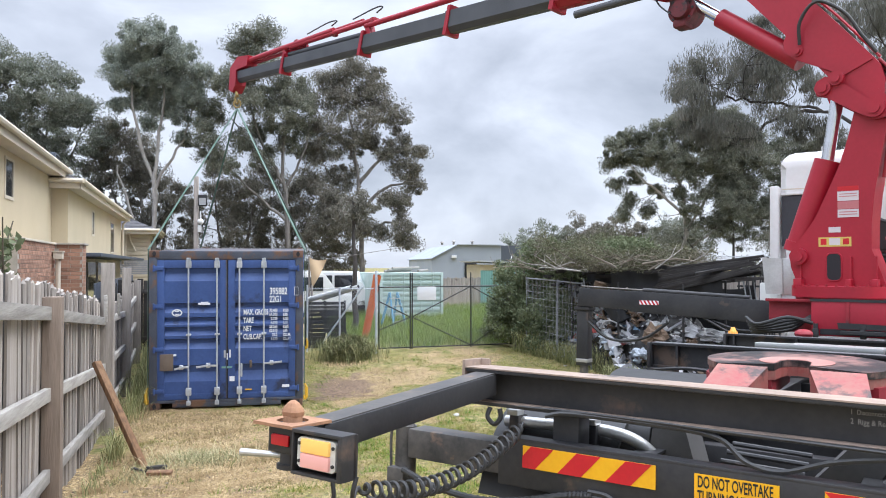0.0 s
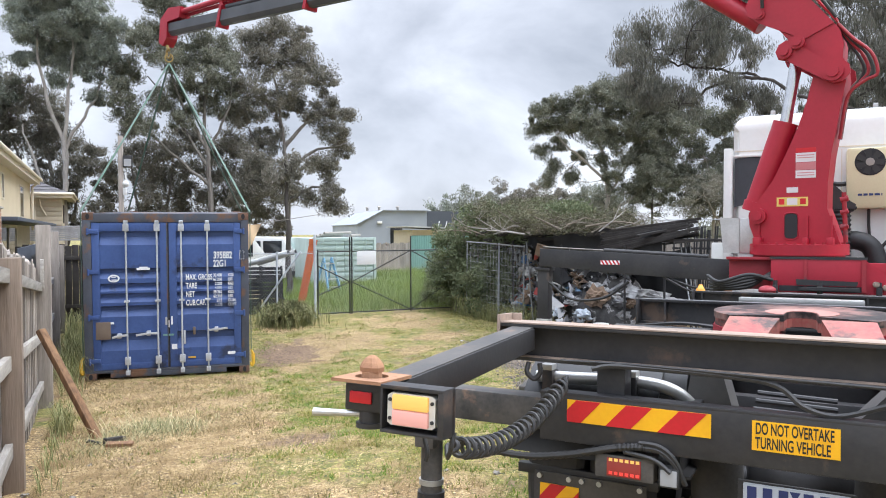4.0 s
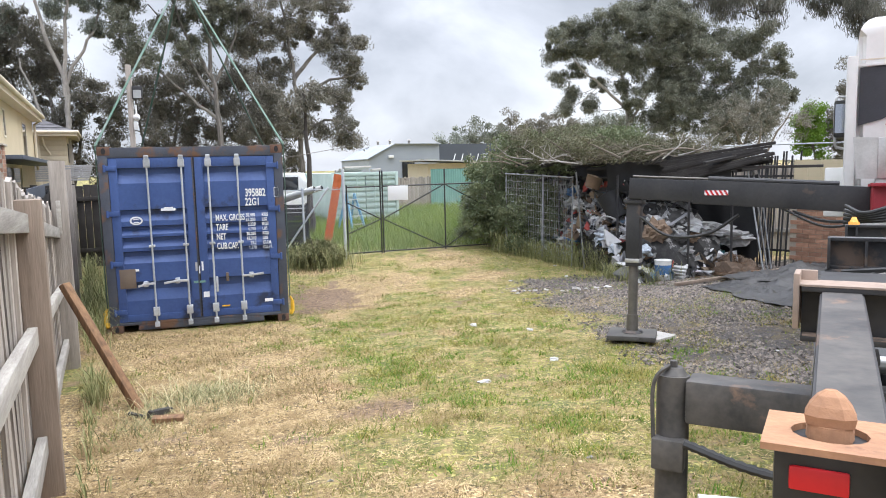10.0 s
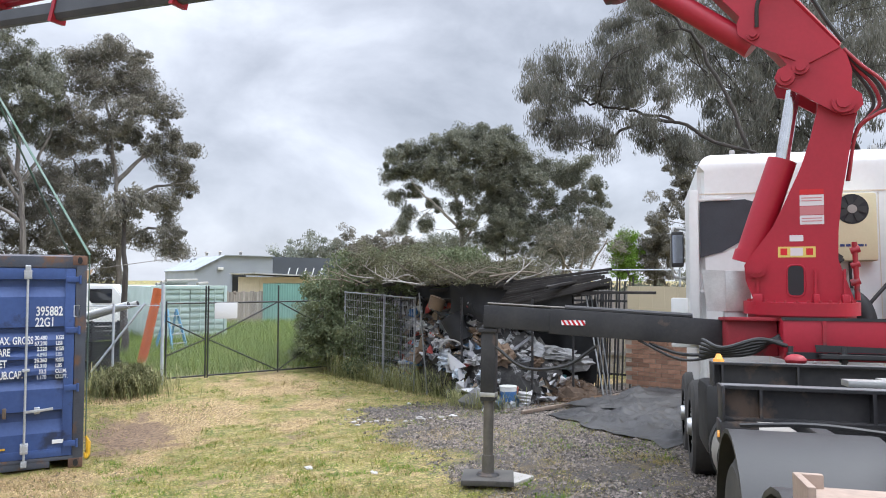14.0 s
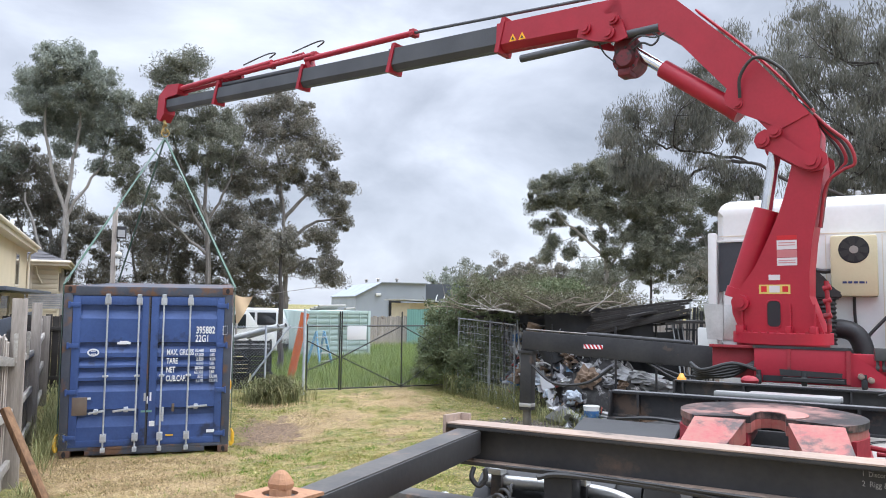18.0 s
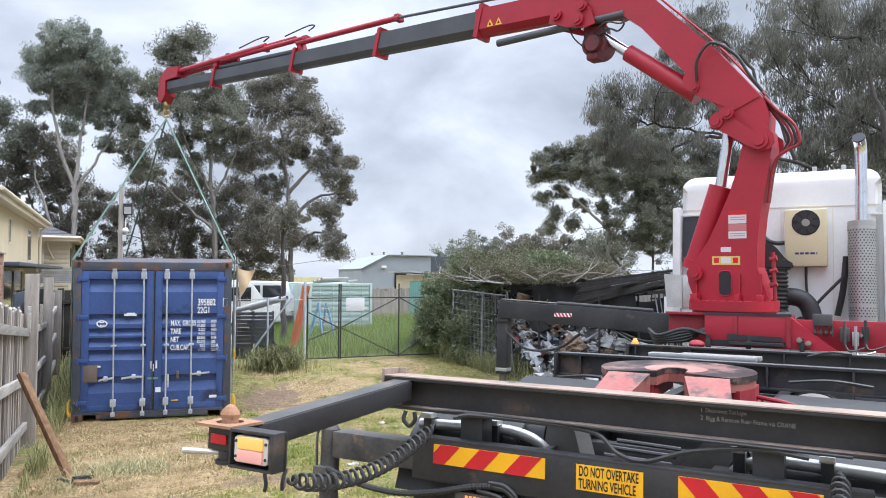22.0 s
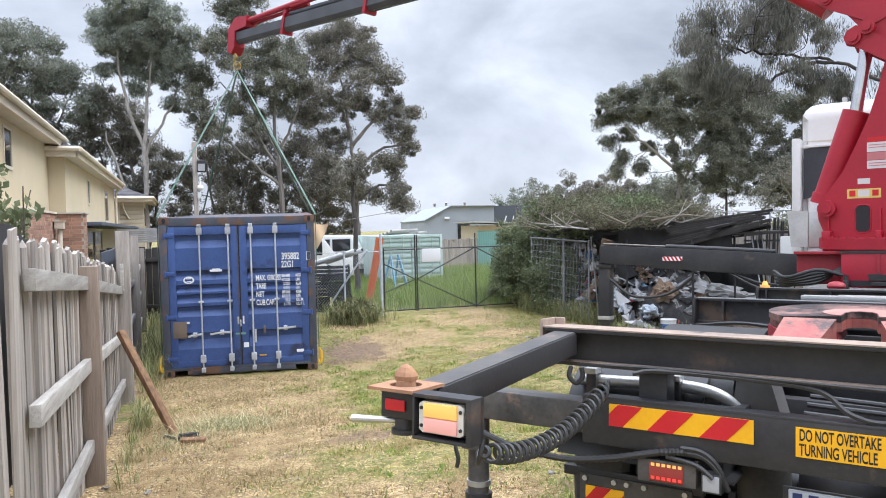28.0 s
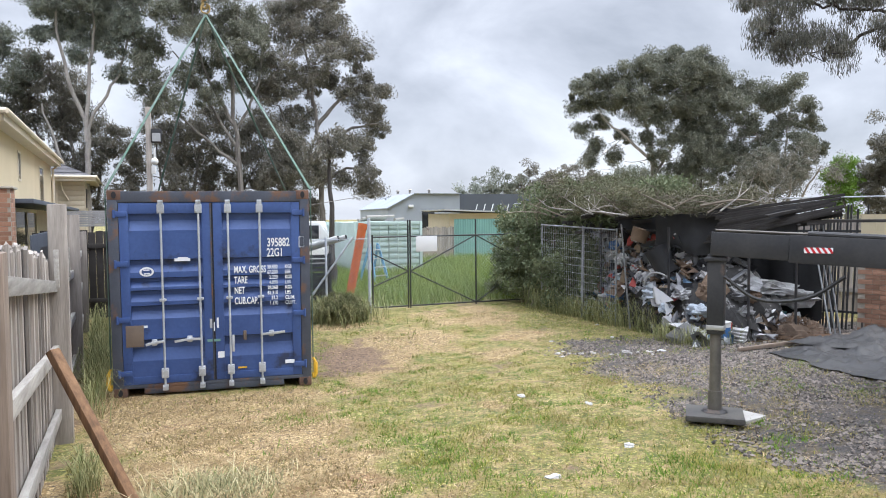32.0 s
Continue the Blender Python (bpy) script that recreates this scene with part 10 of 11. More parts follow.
for k, (x, y, z, sz, tn, tl) in enumerate(((10.45, 0.98, 0.80, (0.55, 0.30, 0.14), -50, 10), (10.85, 0.85, 0.62, (0.42, 0.30, 0.16), -40, -8), (9.9, 0.95, 0.92, (0.45, 0.28, 0.14), -55, 14), (9.55, 0.75, 0.45, (0.30, 0.24, 0.16), -30, 6))):
    crumple("crumpled_film", x, y, gz(x, y) + z, sz, 1.0, J["foil"], "crumpled silver film spread over the rubbish", "plastic film", 320 + k, tn, tl)
for k in range(6):
    crumple("plastic_bag", 8.72 + 0.1 * (k % 3), 2.2 + 0.28 * k, gz(8.8, 2.5) + 0.75 + 0.16 * (k % 4), (0.12, 0.17, 0.14), 1.0, J["white"], "white crumpled plastic hung on the heap's face", "bag", 310 + k, 40 * k, 20)
# soil and timber at the heap's foot, and the black sheet on the ground
b = B()
bmesh.ops.create_icosphere(b, subdivisions=4, radius=1)
for v in b.verts:
    n = noise.noise(v.co * 4) * 0.25
    v.co = Vector((10.5 + v.co.x * (0.55 + n * 0.5), 0.45 + v.co.y * 0.4, gz(10.5, 0.4) + max(-0.03, v.co.z) * (0.30 + n)))
tagged(part("soil_heap", b, mat("dry_root_soil", (0.13, 0.09, 0.062), (0.075, 0.052, 0.038), 0.95, scale=14, fine=60, bump=0.8)), "small heap of dry rooty soil", "soil", kind="stuff")
n = 1500
u, w = rb.normal(10.5, 0.36, n), rb.normal(0.42, 0.22, n)
z = ground_z(u, w) + np.clip(0.34 * np.exp(-((u - 10.5) / 0.42) ** 2 - ((w - 0.45) / 0.32) ** 2), 0.01, 1) * rb.uniform(0.7, 1.15, n)
p = np.stack([u, w, z], 1)
d = rb.normal(size=(n, 3)) * (0.10, 0.08, 0.03)
sd = np.cross(d, rb.normal(size=(n, 3)))
sd /= np.linalg.norm(sd, axis=1, keepdims=True)
tagged(quick("dry_roots", np.stack([p - d, p + sd * 0.004, p + d, p - sd * 0.004], 1).reshape(-1, 3), np.arange(4 * n).reshape(n, 4), leaf_mat("dry_root", (0.07, 0.045, 0.03), (0.26, 0.17, 0.11), 0.9)), "tangle of dry brown roots on the soil", "roots", kind="stuff")
plank((8.75, -0.42, gz(8.8, -0.4) + 0.05), (11.3, -0.15, gz(11, 0) + 0.12), 0.055, 0.05, "brown_post", "long grey-brown pole lying along the black sheet", "long_timber", "timber", "")
plank((10.6, 0.1, gz(10.6, 0) + 0.06), (11.6, -0.5, gz(11, 0) + 0.10), 0.12, 0.05, "brown_wood", "broken brown timber on the black sheet", "broken_timber", "timber", "")


def ground_sheet(a0, a1, c0, c1, lift, seed, label, n=110, m_=80):
    """A creased sheet between two short sides a0-a1 and c0-c1."""
    vs, fs = [], []
    for i in range(n + 1):
        for j in range(m_ + 1):
            u, w = i / n, j / m_
            a = Vector(a0).lerp(Vector(a1), w)
            c = Vector(c0).lerp(Vector(c1), w)
            p = a.lerp(c, u)
            p.x += (0.07 * math.sin(w * 9) + 0.05 * math.sin(w * 23 + 1)) * (1 - u)
            p.y += 0.12 * math.sin(u * 8 + 1) * (w - 0.3)
            q = Vector((p.x + seed, p.y, 0))
            z = lift + 0.06 * abs(noise.noise(q * 1.6)) + 0.09 * (0.5 - min(0.5, abs(noise.noise(q * 2.1 + Vector((3, 1, 0))) * 3))) + 0.05 * (0.5 - min(0.5, abs(noise.noise(q * 4.6 + Vector((1, 7, 0))) * 3))) + 0.13 * max(0, noise.noise(Vector((p.x * 1.1, p.y * 3.4, 4)))) + 0.07 * (0.4 - min(0.4, abs(noise.noise(Vector((p.x * 3.2 + p.y * 1.7, p.y * 5.2 - p.x, seed))) * 2.4)))
            edge = min(1.0, 9 * min(u, 1 - u, w, 1 - w))
            vs.append((p.x, p.y, gz(p.x, p.y) + lift + (z - lift) * (0.15 + 0.85 * edge)))
    for i in range(n):
        for j in range(m_):
            k = i * (m_ + 1) + j
            fs.append((k, k + m_ + 1, k + m_ + 2, k + 1))
    ob = quick("ground_sheet", vs, fs, M["tarp"])
    ob.data.polygons.foreach_set("use_smooth", [True] * len(ob.data.polygons))
    tagged(ob, label, "tarpaulin")


ground_sheet((8.95, -0.7), (8.5, -3.8), (11.9, 0.1), (13.2, -2.9), 0.022, 0.0, "creased black plastic sheet spread on the gravel")
ground_sheet((9.6, -0.35), (10.2, -1.9), (12.4, 0.3), (13.0, -1.6), 0.075, 5.0, "second fold of black sheet lying over the first", 60, 40)

# bars, tubes and old gates leaning by the wall
for k in range(3):
    b = B()
    x = 11.12 + 0.05 * k
    rod(b, (x, 0.30 - 0.05 * k, gz(11, 0.4)), (x - 0.14 + 0.06 * k, 0.72 - 0.04 * k, gz(11, 0.4) + 2.25 - 0.12 * (k % 3)), 0.014, seg=8)
    tagged(part("metal_tube", b, M["dull_galv"] if k else M["galv"]), "pale metal tube leaning against the fence", "tube", group="leaning tubes")
for k in range(3):
    g = thing("iron_fence_panel", pose(11.55 + 0.17 * k, 1.50 - 0.20 * k, gz(11.6, 1.2), -5, 0, -58 - 5 * k), "black iron fence panel leaning by the wall", "fence panel", group="iron panels")
    for z in (0.3, 1.75):
        b = B()
        box(b, -0.2, 0.55, -0.015, 0.015, z, z + 0.04)
        part("panel_rail", b, M["steel_black"], g)
    for q in range(5):
        b = B()
        rod(b, (-0.17 + q * 0.17, 0, 0.0), (-0.17 + q * 0.17, 0, 2.25 - 0.08 * (q % 2)), 0.018, seg=6)
        part("panel_bar", b, M["steel_black"], g)


def brick_wall():
    w = thing("boundary_wall", pose(11.75, 1.35, gz(12, 0.5) - 0.02, 0, 0, -66), "low brick wall with a cream sheet fence above", "wall", kind="structure")
    b = B()
    box(b, 0.72, 7.0, 0.012, 0.11, 0, 1.445)
    part("mortar_core", b, M["mortar"], w)
    shapes = []
    for k in range(4):
        b = B()
        box(b, 0, 0.23, 0, 0.10, 0, 0.076, 0.0)
        for v in b.verts:
            v.co += Vector((jr.uniform(-0.002, 0.002), jr.uniform(-0.002, 0.002), jr.uniform(-0.002, 0.002)))
        shapes.append(mesh_of("brick", b, M["brick"], False))
    for row in range(17):
        x = -0.12 if row % 2 else 0.0
        while x < 4.6:
            if x >= 0.7:
                o = new("brick", shapes[jr.randrange(4)])
                o.parent = w
                o.location = (x, jr.uniform(-0.003, 0.003), 0.005 + row * 0.0855)
            x += 0.24
    b = B()
    box(b, 0.68, 7.05, -0.01, 0.12, 1.458, 1.485, 0.006)
    part("capping", b, M["mortar"], w)
    for k in range(3, 28):
        b = B()
        box(b, k * 0.25, k * 0.25 + 0.247, 0.03, 0.045 + 0.006 * (k % 2), 1.485, 2.08)
        part("cream_sheet", b, mat("cream_sheet", (0.62, 0.53, 0.36), (0.56, 0.47, 0.31), 0.6, scale=1, vary=0.02) if k == 3 else bpy.data.materials["cream_sheet"], w)


brick_wall()


def back_fence():
    f = thing("back_fence", pose(8.6, 8.6, 0.2, 0, 0, -52), "grey timber fence behind the rubbish heap with wire above", "fence", kind="structure")
    for k in range(92):
        b = B()
        box(b, k * 0.1, k * 0.1 + 0.094, 0, 0.018, 0, 1.85 + 0.03 * math.sin(k * 2.3))
        part("paling", b, M["fence"], f)
    for z in (0.4, 1.3):
        b = B()
        box(b, 0, 9.2, -0.05, 0.0, z, z + 0.08)
        part("rail", b, M["rail"], f)
    for x in (0.0, 2.4, 4.8, 7.2, 9.2):
        b = B()
        rod(b, (x, 0.05, 0), (x, 0.05, 2.35), 0.025, seg=8)
        part("wire_post", b, M["galv"], f)
    b = B()
    rod(b, (0, 0.05, 2.33), (9.2, 0.05, 2.33), 0.015, seg=8)
    part("wire_rail", b, M["galv"], f)


back_fence()

# ---- the houses behind the paling fence: local y runs along the fence, local x away from it ----
HOUSE = FENCE @ Matrix.Translation((-0.26, 0, 0)) @ Matrix.Rotation(radians(-1.15), 4, "Z")


def houses():
    z0 = -0.35
    h = thing("rendered_house", HOUSE, "two-storey cream rendered house with brick below", "house")

    def block(x_near, y0, y1, depth, eave, floor_z, over=0.33):
        """One block of the house: local x_near is its wall towards the yard (negative: beyond the fence)."""
        b = B()
        box(b, x_near - depth, x_near, y0, y1, floor_z, eave + 0.02)
        part("rendered_wall", b, M["render"], h, "cream rendered upper wall")
        # eaves: soffit, fascia, gutter and a tiled hip
        xo, ya, yb = x_near + over, y0 - over, y1 + over
        b = B()
        box(b, x_near - depth - over, xo - 0.03, ya + 0.03, yb - 0.03, eave, eave + 0.03)
        part("soffit", b, M["fascia"], h)
        b = B()
        box(b, xo - 0.03, xo, ya, yb, eave - 0.02, eave + 0.20)
        box(b, x_near - depth - over, xo, ya, ya + 0.03, eave - 0.02, eave + 0.20)
        part("fascia_board", b, M["fascia"], h)
        b = B()
        tube(b, [(xo + 0.05, ya - 0.05, eave + 0.17), (xo + 0.05, yb, eave + 0.17)], 0.06, 8)
        tube(b, [(xo + 0.05, ya - 0.05, eave + 0.17), (x_near - depth - over, ya - 0.05, eave + 0.17)], 0.06, 8)
        part("gutter", b, M["fascia"], h)
        mid_x = x_near - depth / 2
        rise = 0.42 * (depth / 2 + over)
        xb = x_near - depth - over
        v = [(xo, ya, eave + 0.2), (xo, yb, eave + 0.2), (xb, yb, eave + 0.2), (xb, ya, eave + 0.2), (mid_x, ya + (depth / 2 + over), eave + 0.2 + rise), (mid_x, max(yb - (depth / 2 + over), ya + depth / 2 + over + 0.1), eave + 0.2 + rise)]
        me = quick("roof", v, [(0, 1, 5, 4), (2, 3, 4, 5)], M["rooftile"], h)
        for tri_ in ((0, 4, 3), (1, 2, 5)):
            quick("hip", [v[q] for q in tri_], [(0, 1, 2)], M["rooftile"], h)
        courses = 14
        for k in range(1, courses):
            f_ = k / courses
            b = B()
            a, c = Vector(v[0]).lerp(Vector(v[4]), f_), Vector(v[1]).lerp(Vector(v[5]), f_)
            bar(b, a + Vector((0.01, 0, 0.008)), c + Vector((0.01, 0, 0.008)), 0.03, 0.012)
            part("tile_course", b, M["rooftile"], h)

    def window(x, y0, y1, za, zb):
        b = B()
        box(b, x - 0.12, x + 0.004, y0, y1, za, zb)
        wv = part("window", b, M["glass"], h, "narrow tinted window")
        b = B()
        for q in ((y0 - 0.05, y0, za, zb), (y1, y1 + 0.05, za, zb), (y0 - 0.05, y1 + 0.05, zb, zb + 0.05), (y0 - 0.05, y1 + 0.05, za - 0.06, za)):
            box(b, x - 0.05, x + 0.022, *q)
        part("window_frame", b, M["fascia"], wv)

    # near block stands back a little from the far one
    near_x, far_x = -2.03, -1.66
    a1, a2 = 13.55, 27.4
    block(near_x, 2.5, a1, 7.0, 4.52, 2.62)
    block(far_x, a1 + 0.01, a2, 7.0, 4.25, 2.62)
    window(near_x, 8.9, 9.5, 3.66, 4.34)
    window(near_x, 4.6, 5.4, 3.3, 4.3)
    window(far_x, 18.0, 18.45, 3.31, 3.98)
    window(far_x, 23.2, 24.4, 2.86, 3.93)
    # rainwater pipe at the far corner
    b = B()
    tube(b, [(far_x + 0.30, a2 - 0.05, 4.3), (far_x + 0.08, a2 - 0.05, 4.12), (far_x + 0.07, a2 - 0.05, 2.4)], 0.045, 8)
    part("downpipe", b, M["fascia"], h)
    # grey cooler box on the roof
    b = B()
    box(b, -2.62, -2.10, 14.5, 15.1, 4.62, 5.28, 0.03)
    cooler = part("roof_cooler", b, M["shed_dark"], h, "dark grey cooler box on the tiles")
    for k in range(5):
        b = B()
        box(b, -2.09, -2.075, 14.55, 15.05, 4.9 + 0.07 * k, 4.94 + 0.07 * k)
        part("louvre", b, M["plastic"], cooler)
    # brick ground floor, and the brick balcony wall with its pier
    b = B()
    box(b, near_x - 7.0, near_x - 0.02, 2.6, a1 - 0.1, z0, 2.63)
    box(b, far_x - 6.9, far_x - 0.03, a1 - 0.1, a2 - 0.1, z0, 2.64)
    part("ground_floor", b, M["mortar"], h)
    bx, px, py = -1.60, -1.05, 11.5
    b = B()
    box(b, bx - 0.2, bx - 0.008, 7.9, py, z0, 2.80)
    box(b, bx - 0.2, px - 0.008, py + 0.008, py + 0.6, z0, 2.80)
    part("brick_pier", b, M["mortar"], h)
    shapes = []
    for k in range(3):
        b = B()
        box(b, 0, 0.11, 0, 0.23, 0, 0.076)
        shapes.append(mesh_of("brick", b, M["brick"], False))
    r = random.Random(9)

    def brick_at(m_):
        o = new("brick", shapes[r.randrange(3)])
        o.parent = h
        o.matrix_local = m_

    for row in range(13):
        z, shift_ = 1.70 + row * 0.0855, 0.12 if row % 2 else 0.0
        y = 7.92 + shift_
        while y + 0.23 < py + 0.02:  # along the balcony wall
            brick_at(pose(bx - 0.11, y, z))
            y += 0.24
        for k in range(2):  # the pier's face towards the yard's entrance and its side
            brick_at(pose(bx + 0.02 + 0.24 * k + shift_ * 0.4, py + 0.11, z, 0, 0, -90))
        for k in range(2):
            brick_at(pose(px - 0.11, py + 0.02 + 0.24 * k + shift_ * 0.4, z))
    b = B()
    box(b, bx - 0.24, bx + 0.03, 7.86, py, 2.805, 2.85, 0.008)
    part("wall_cap", b, M["fascia"], h, "cream capping on the balcony wall")
    b = B()
    box(b, bx - 0.05, px + 0.04, py - 0.04, py + 0.64, 2.806, 2.846, 0.008)
    part("pier_cap", b, M["mortar"], h)
    b = B()
    box(b, bx + 0.02, bx + 0.20, py - 0.42, py - 0.2, 2.48, 2.64, 0.01)
    box(b, bx + 0.0, bx + 0.22, py - 0.44, py - 0.18, 2.64, 2.66, 0.004)
    rod(b, (bx + 0.11, py - 0.31, 0.2), (bx + 0.11, py - 0.31, 2.48), 0.05, seg=10)
    part("rainwater_head", b, M["fascia"], h, "cream rainwater head and downpipe")
    # flat porch roof along the far block
    b = B()
    box(b, far_x - 0.1, px + 0.3, py + 0.62, a2, 2.55, 2.64, 0.01)
    part("porch_roof", b, M["shed_dark"], h, "dark flat porch roof")
    b = B()
    box(b, far_x - 0.2, far_x + 0.02, a1 + 1, a1 + 8, 1.2, 2.5)
    part("porch_window", b, M["glass"], h)
    b = B()
    for q in (a1 + 1, a1 + 3.3, a1 + 5.6, a1 + 8):
        box(b, far_x - 0.1, far_x + 0.05, q - 0.05, q + 0.05, 1.2, 2.54)
    box(b, far_x - 0.1, far_x + 0.05, a1 + 1, a1 + 8, 2.44, 2.54)
    part("porch_frame", b, M["fascia"], h)

    c = thing("clad_house", HOUSE @ Matrix.Translation((-0.45, 29.1, 0)), "cream weatherboard house with a tiled hip roof", "house")
    b = B()
    box(b, -8.0, -0.16, 0.0, 7.0, z0, 3.82)
    part("wall", b, M["cladding"], c)
    for k in range(12):
        b = B()
        box(b, -3.2, -0.14, -0.03, 0.0, 1.4 + 0.2 * k, 1.4 + 0.2 * k + 0.17, 0.004)
        part("weatherboard", b, M["cladding"], c)
    ex, ey, e = 0.22, -0.45, 3.78
    b = B()
    box(b, -8.5, ex, ey, 7.5, e, e + 0.04)
    part("soffit", b, M["fascia"], c)
    b = B()
    box(b, -8.5, ex, ey - 0.03, ey, e - 0.02, e + 0.18)
    box(b, ex, ex + 0.03, ey - 0.03, 7.5, e - 0.02, e + 0.18)
    part("fascia_board", b, M["fascia"], c)
    b = B()
    tube(b, [(-8.5, ey - 0.08, e + 0.15), (ex + 0.08, ey - 0.08, e + 0.15), (ex + 0.08, 7.5, e + 0.15)], 0.06, 8)
    part("gutter", b, M["fascia"], c)
    apex = (-4.0, 3.5, e + 2.0)
    vs = [(-8.5, ey, e + 0.17), (ex, ey, e + 0.17), (ex, 7.5, e + 0.17), (-8.5, 7.5, e + 0.17), apex]
    quick("roof", vs, [(0, 1, 4), (1, 2, 4), (2, 3, 4), (3, 0, 4)], M["rooftile"], c)
    for k in range(1, 12):
        f_ = k / 12
        b = B()
        p = [Vector(q).lerp(Vector(apex), f_) for q in vs[:3]]
        bar(b, p[0] + Vector((0, -0.01, 0.01)), p[1] + Vector((0, -0.01, 0.01)), 0.03, 0.014)
        bar(b, p[1] + Vector((0.01, 0, 0.01)), p[2] + Vector((0.01, 0, 0.01)), 0.03, 0.014)
        part("tile_course", b, M["rooftile"], c)
    b = B()
    box(b, -1.25, -1.13, -0.07, 0.0, 1.4, 3.78)
    part("corner_board", b, M["fascia"], c)
    b = B()
    tube(b, [(-1.0, -0.2, 3.72), (-0.95, -0.12, 3.4), (-0.75, -0.08, 3.0)], 0.035, 8)
    part("downpipe", b, M["fascia"], c)
    b = B()
    box(b, -0.155, -0.13, 0.9, 2.1, 2.7, 3.5)
    part("window", b, M["glass"], c)
    for k in range(7):
        b = B()
        box(b, -2.2, 0.6 + 0.03 * k, -1.0, -0.94 - 0.02 * (k % 2), 1.95 + 0.09 * k, 2.03 + 0.09 * k, 0.004)
        part("slat", b, M["frame_pale"], c, "grey sheet slat below the weatherboards")
    d = thing("colour_steel_fence", FENCE @ Matrix.Translation((-0.5, 8.0, 0)), "dark grey sheet fence behind the palings", "fence", kind="structure")
    for k in range(60):
        b = B()
        box(b, -0.01 - 0.008 * (k % 2), 0.01, k * 0.2, k * 0.2 + 0.197, 0.0, 2.02)
        part("sheet", b, M["shed_dark"], d)
    e_ = thing("shade_cloth", FENCE @ Matrix.Translation((-0.35, 0, 0)), "black shade cloth above the paling fence", "screen")
    vs, fs = [], []
    for i in range(41):
        a = -2.0 + i * 0.34
        zt = fence_ground(max(a, -2)) + 1.84 - 0.03 * math.sin(a * 2.1)
        vs += [(0.03 * math.sin(a * 3), a, fence_ground(a) + 0.3), (0.04 * math.sin(a * 3.7), a, zt)]
        if i:
            fs.append((2 * i - 2, 2 * i, 2 * i + 1, 2 * i - 1))
    quick("cloth", vs, fs, M["tarp"], e_)


houses()
b_ = thing("garden_shrub", FENCE @ Matrix.Translation((-1.0, 1.6, 1.0)), "leafy garden shrub growing over the fence", "shrub")
rs_ = np.random.default_rng(8)
cs_ = [(rs_.uniform(-0.5, 0.4), rs_.uniform(-1.0, 0.8), rs_.uniform(0.7, 2.0)) for _ in range(40)]
leaves("foliage", cs_, [(0.2, 0.2, 0.18)] * 40, 40, (0.10, 0.06), M["leaf_hedge"], b_, 9, 0.2)
b = B()
for k in range(8):
    tube(b, [(rs_.uniform(-0.1, 0.1), rs_.uniform(-0.1, 0.1), -0.4), (rs_.uniform(-0.3, 0.3), rs_.uniform(-0.6, 0.5), 0.8), (rs_.uniform(-0.4, 0.4), rs_.uniform(-0.9, 0.7), 1.8)], [0.02, 0.013, 0.006], 5)
part("stems", b, M["twig"], b_)

wb = thing("weed_bush", pose(3.5, 5.3, gz(3.5, 5.3)), "low rank bush of dark weeds beside the container", "bush")
wr = np.random.default_rng(45)
cs_, rs_w = [], []
for _ in range(210):
    a, q = wr.uniform(0, 6.283), wr.random() ** 0.6
    u, w = 0.58 * q * math.cos(a), 0.76 * q * math.sin(a)
    top = 0.52 * (1 - 0.6 * q * q) * (0.35 + 0.95 * float(patches(u + 5, w + 5, 0.35, 37)))
    cs_.append((u, w, 0.05 + top * wr.random() ** 0.6))
    k = wr.uniform(0.06, 0.13)
    rs_w.append((k, k, k))
leaves("foliage", cs_, rs_w, 95, (0.085, 0.016), leaf_mat("dark_weed_leaf", (0.05, 0.062, 0.024), (0.25, 0.24, 0.12), clumps=3.0), wb, 46, 0.5)
for k in range(14):
    b = B()
    u, w = wr.normal(0, 0.2), wr.normal(0, 0.3)
    tube(b, [(u * 0.4, w * 0.4, -0.02), (u * 0.8, w * 0.8, 0.3), (u * 1.3, w * 1.3, 0.5 + 0.2 * wr.random())], [0.009, 0.006, 0.003], 5)
    part("stem", b, M["twig"], wb)

# ---- grass, cut straw and gravel ----
def blades(name, x, y, h, w, lean, material, label, seed, category="grass", flat=False):
    """Single blades of grass: narrow triangles, upright or lying."""
    r = np.random.default_rng(seed)
    n = len(x)
    z = ground_z(x, y) + 0.004 * waves(x, y)
    a = r.uniform(0, 2 * np.pi, n)
    out = r.uniform(0.2, 1.0, n) * lean * h
    d = np.stack([np.cos(a), np.sin(a)], 1)
    s = np.stack([-d[:, 1], d[:, 0]], 1) * (w * r.uniform(0.6, 1.3, n))[:, None]
    foot = np.stack([x, y, z - 0.004], 1)
    if flat:
        tip = foot + np.stack([d[:, 0] * h, d[:, 1] * h, r.uniform(0.002, 0.035, n)], 1)
        foot[:, 2] += r.uniform(0.004, 0.03, n)
    else:
        tip = foot + np.stack([d[:, 0] * out, d[:, 1] * out, h], 1)
    v = np.empty((n, 3, 3))
    v[:, 0], v[:, 1], v[:, 2] = foot, foot, tip
    v[:, 0, :2] += s
    v[:, 1, :2] -= s
    ob = quick(name, v.reshape(-1, 3), np.arange(3 * n).reshape(n, 3), material)
    return tagged(ob, label, category, kind="stuff")


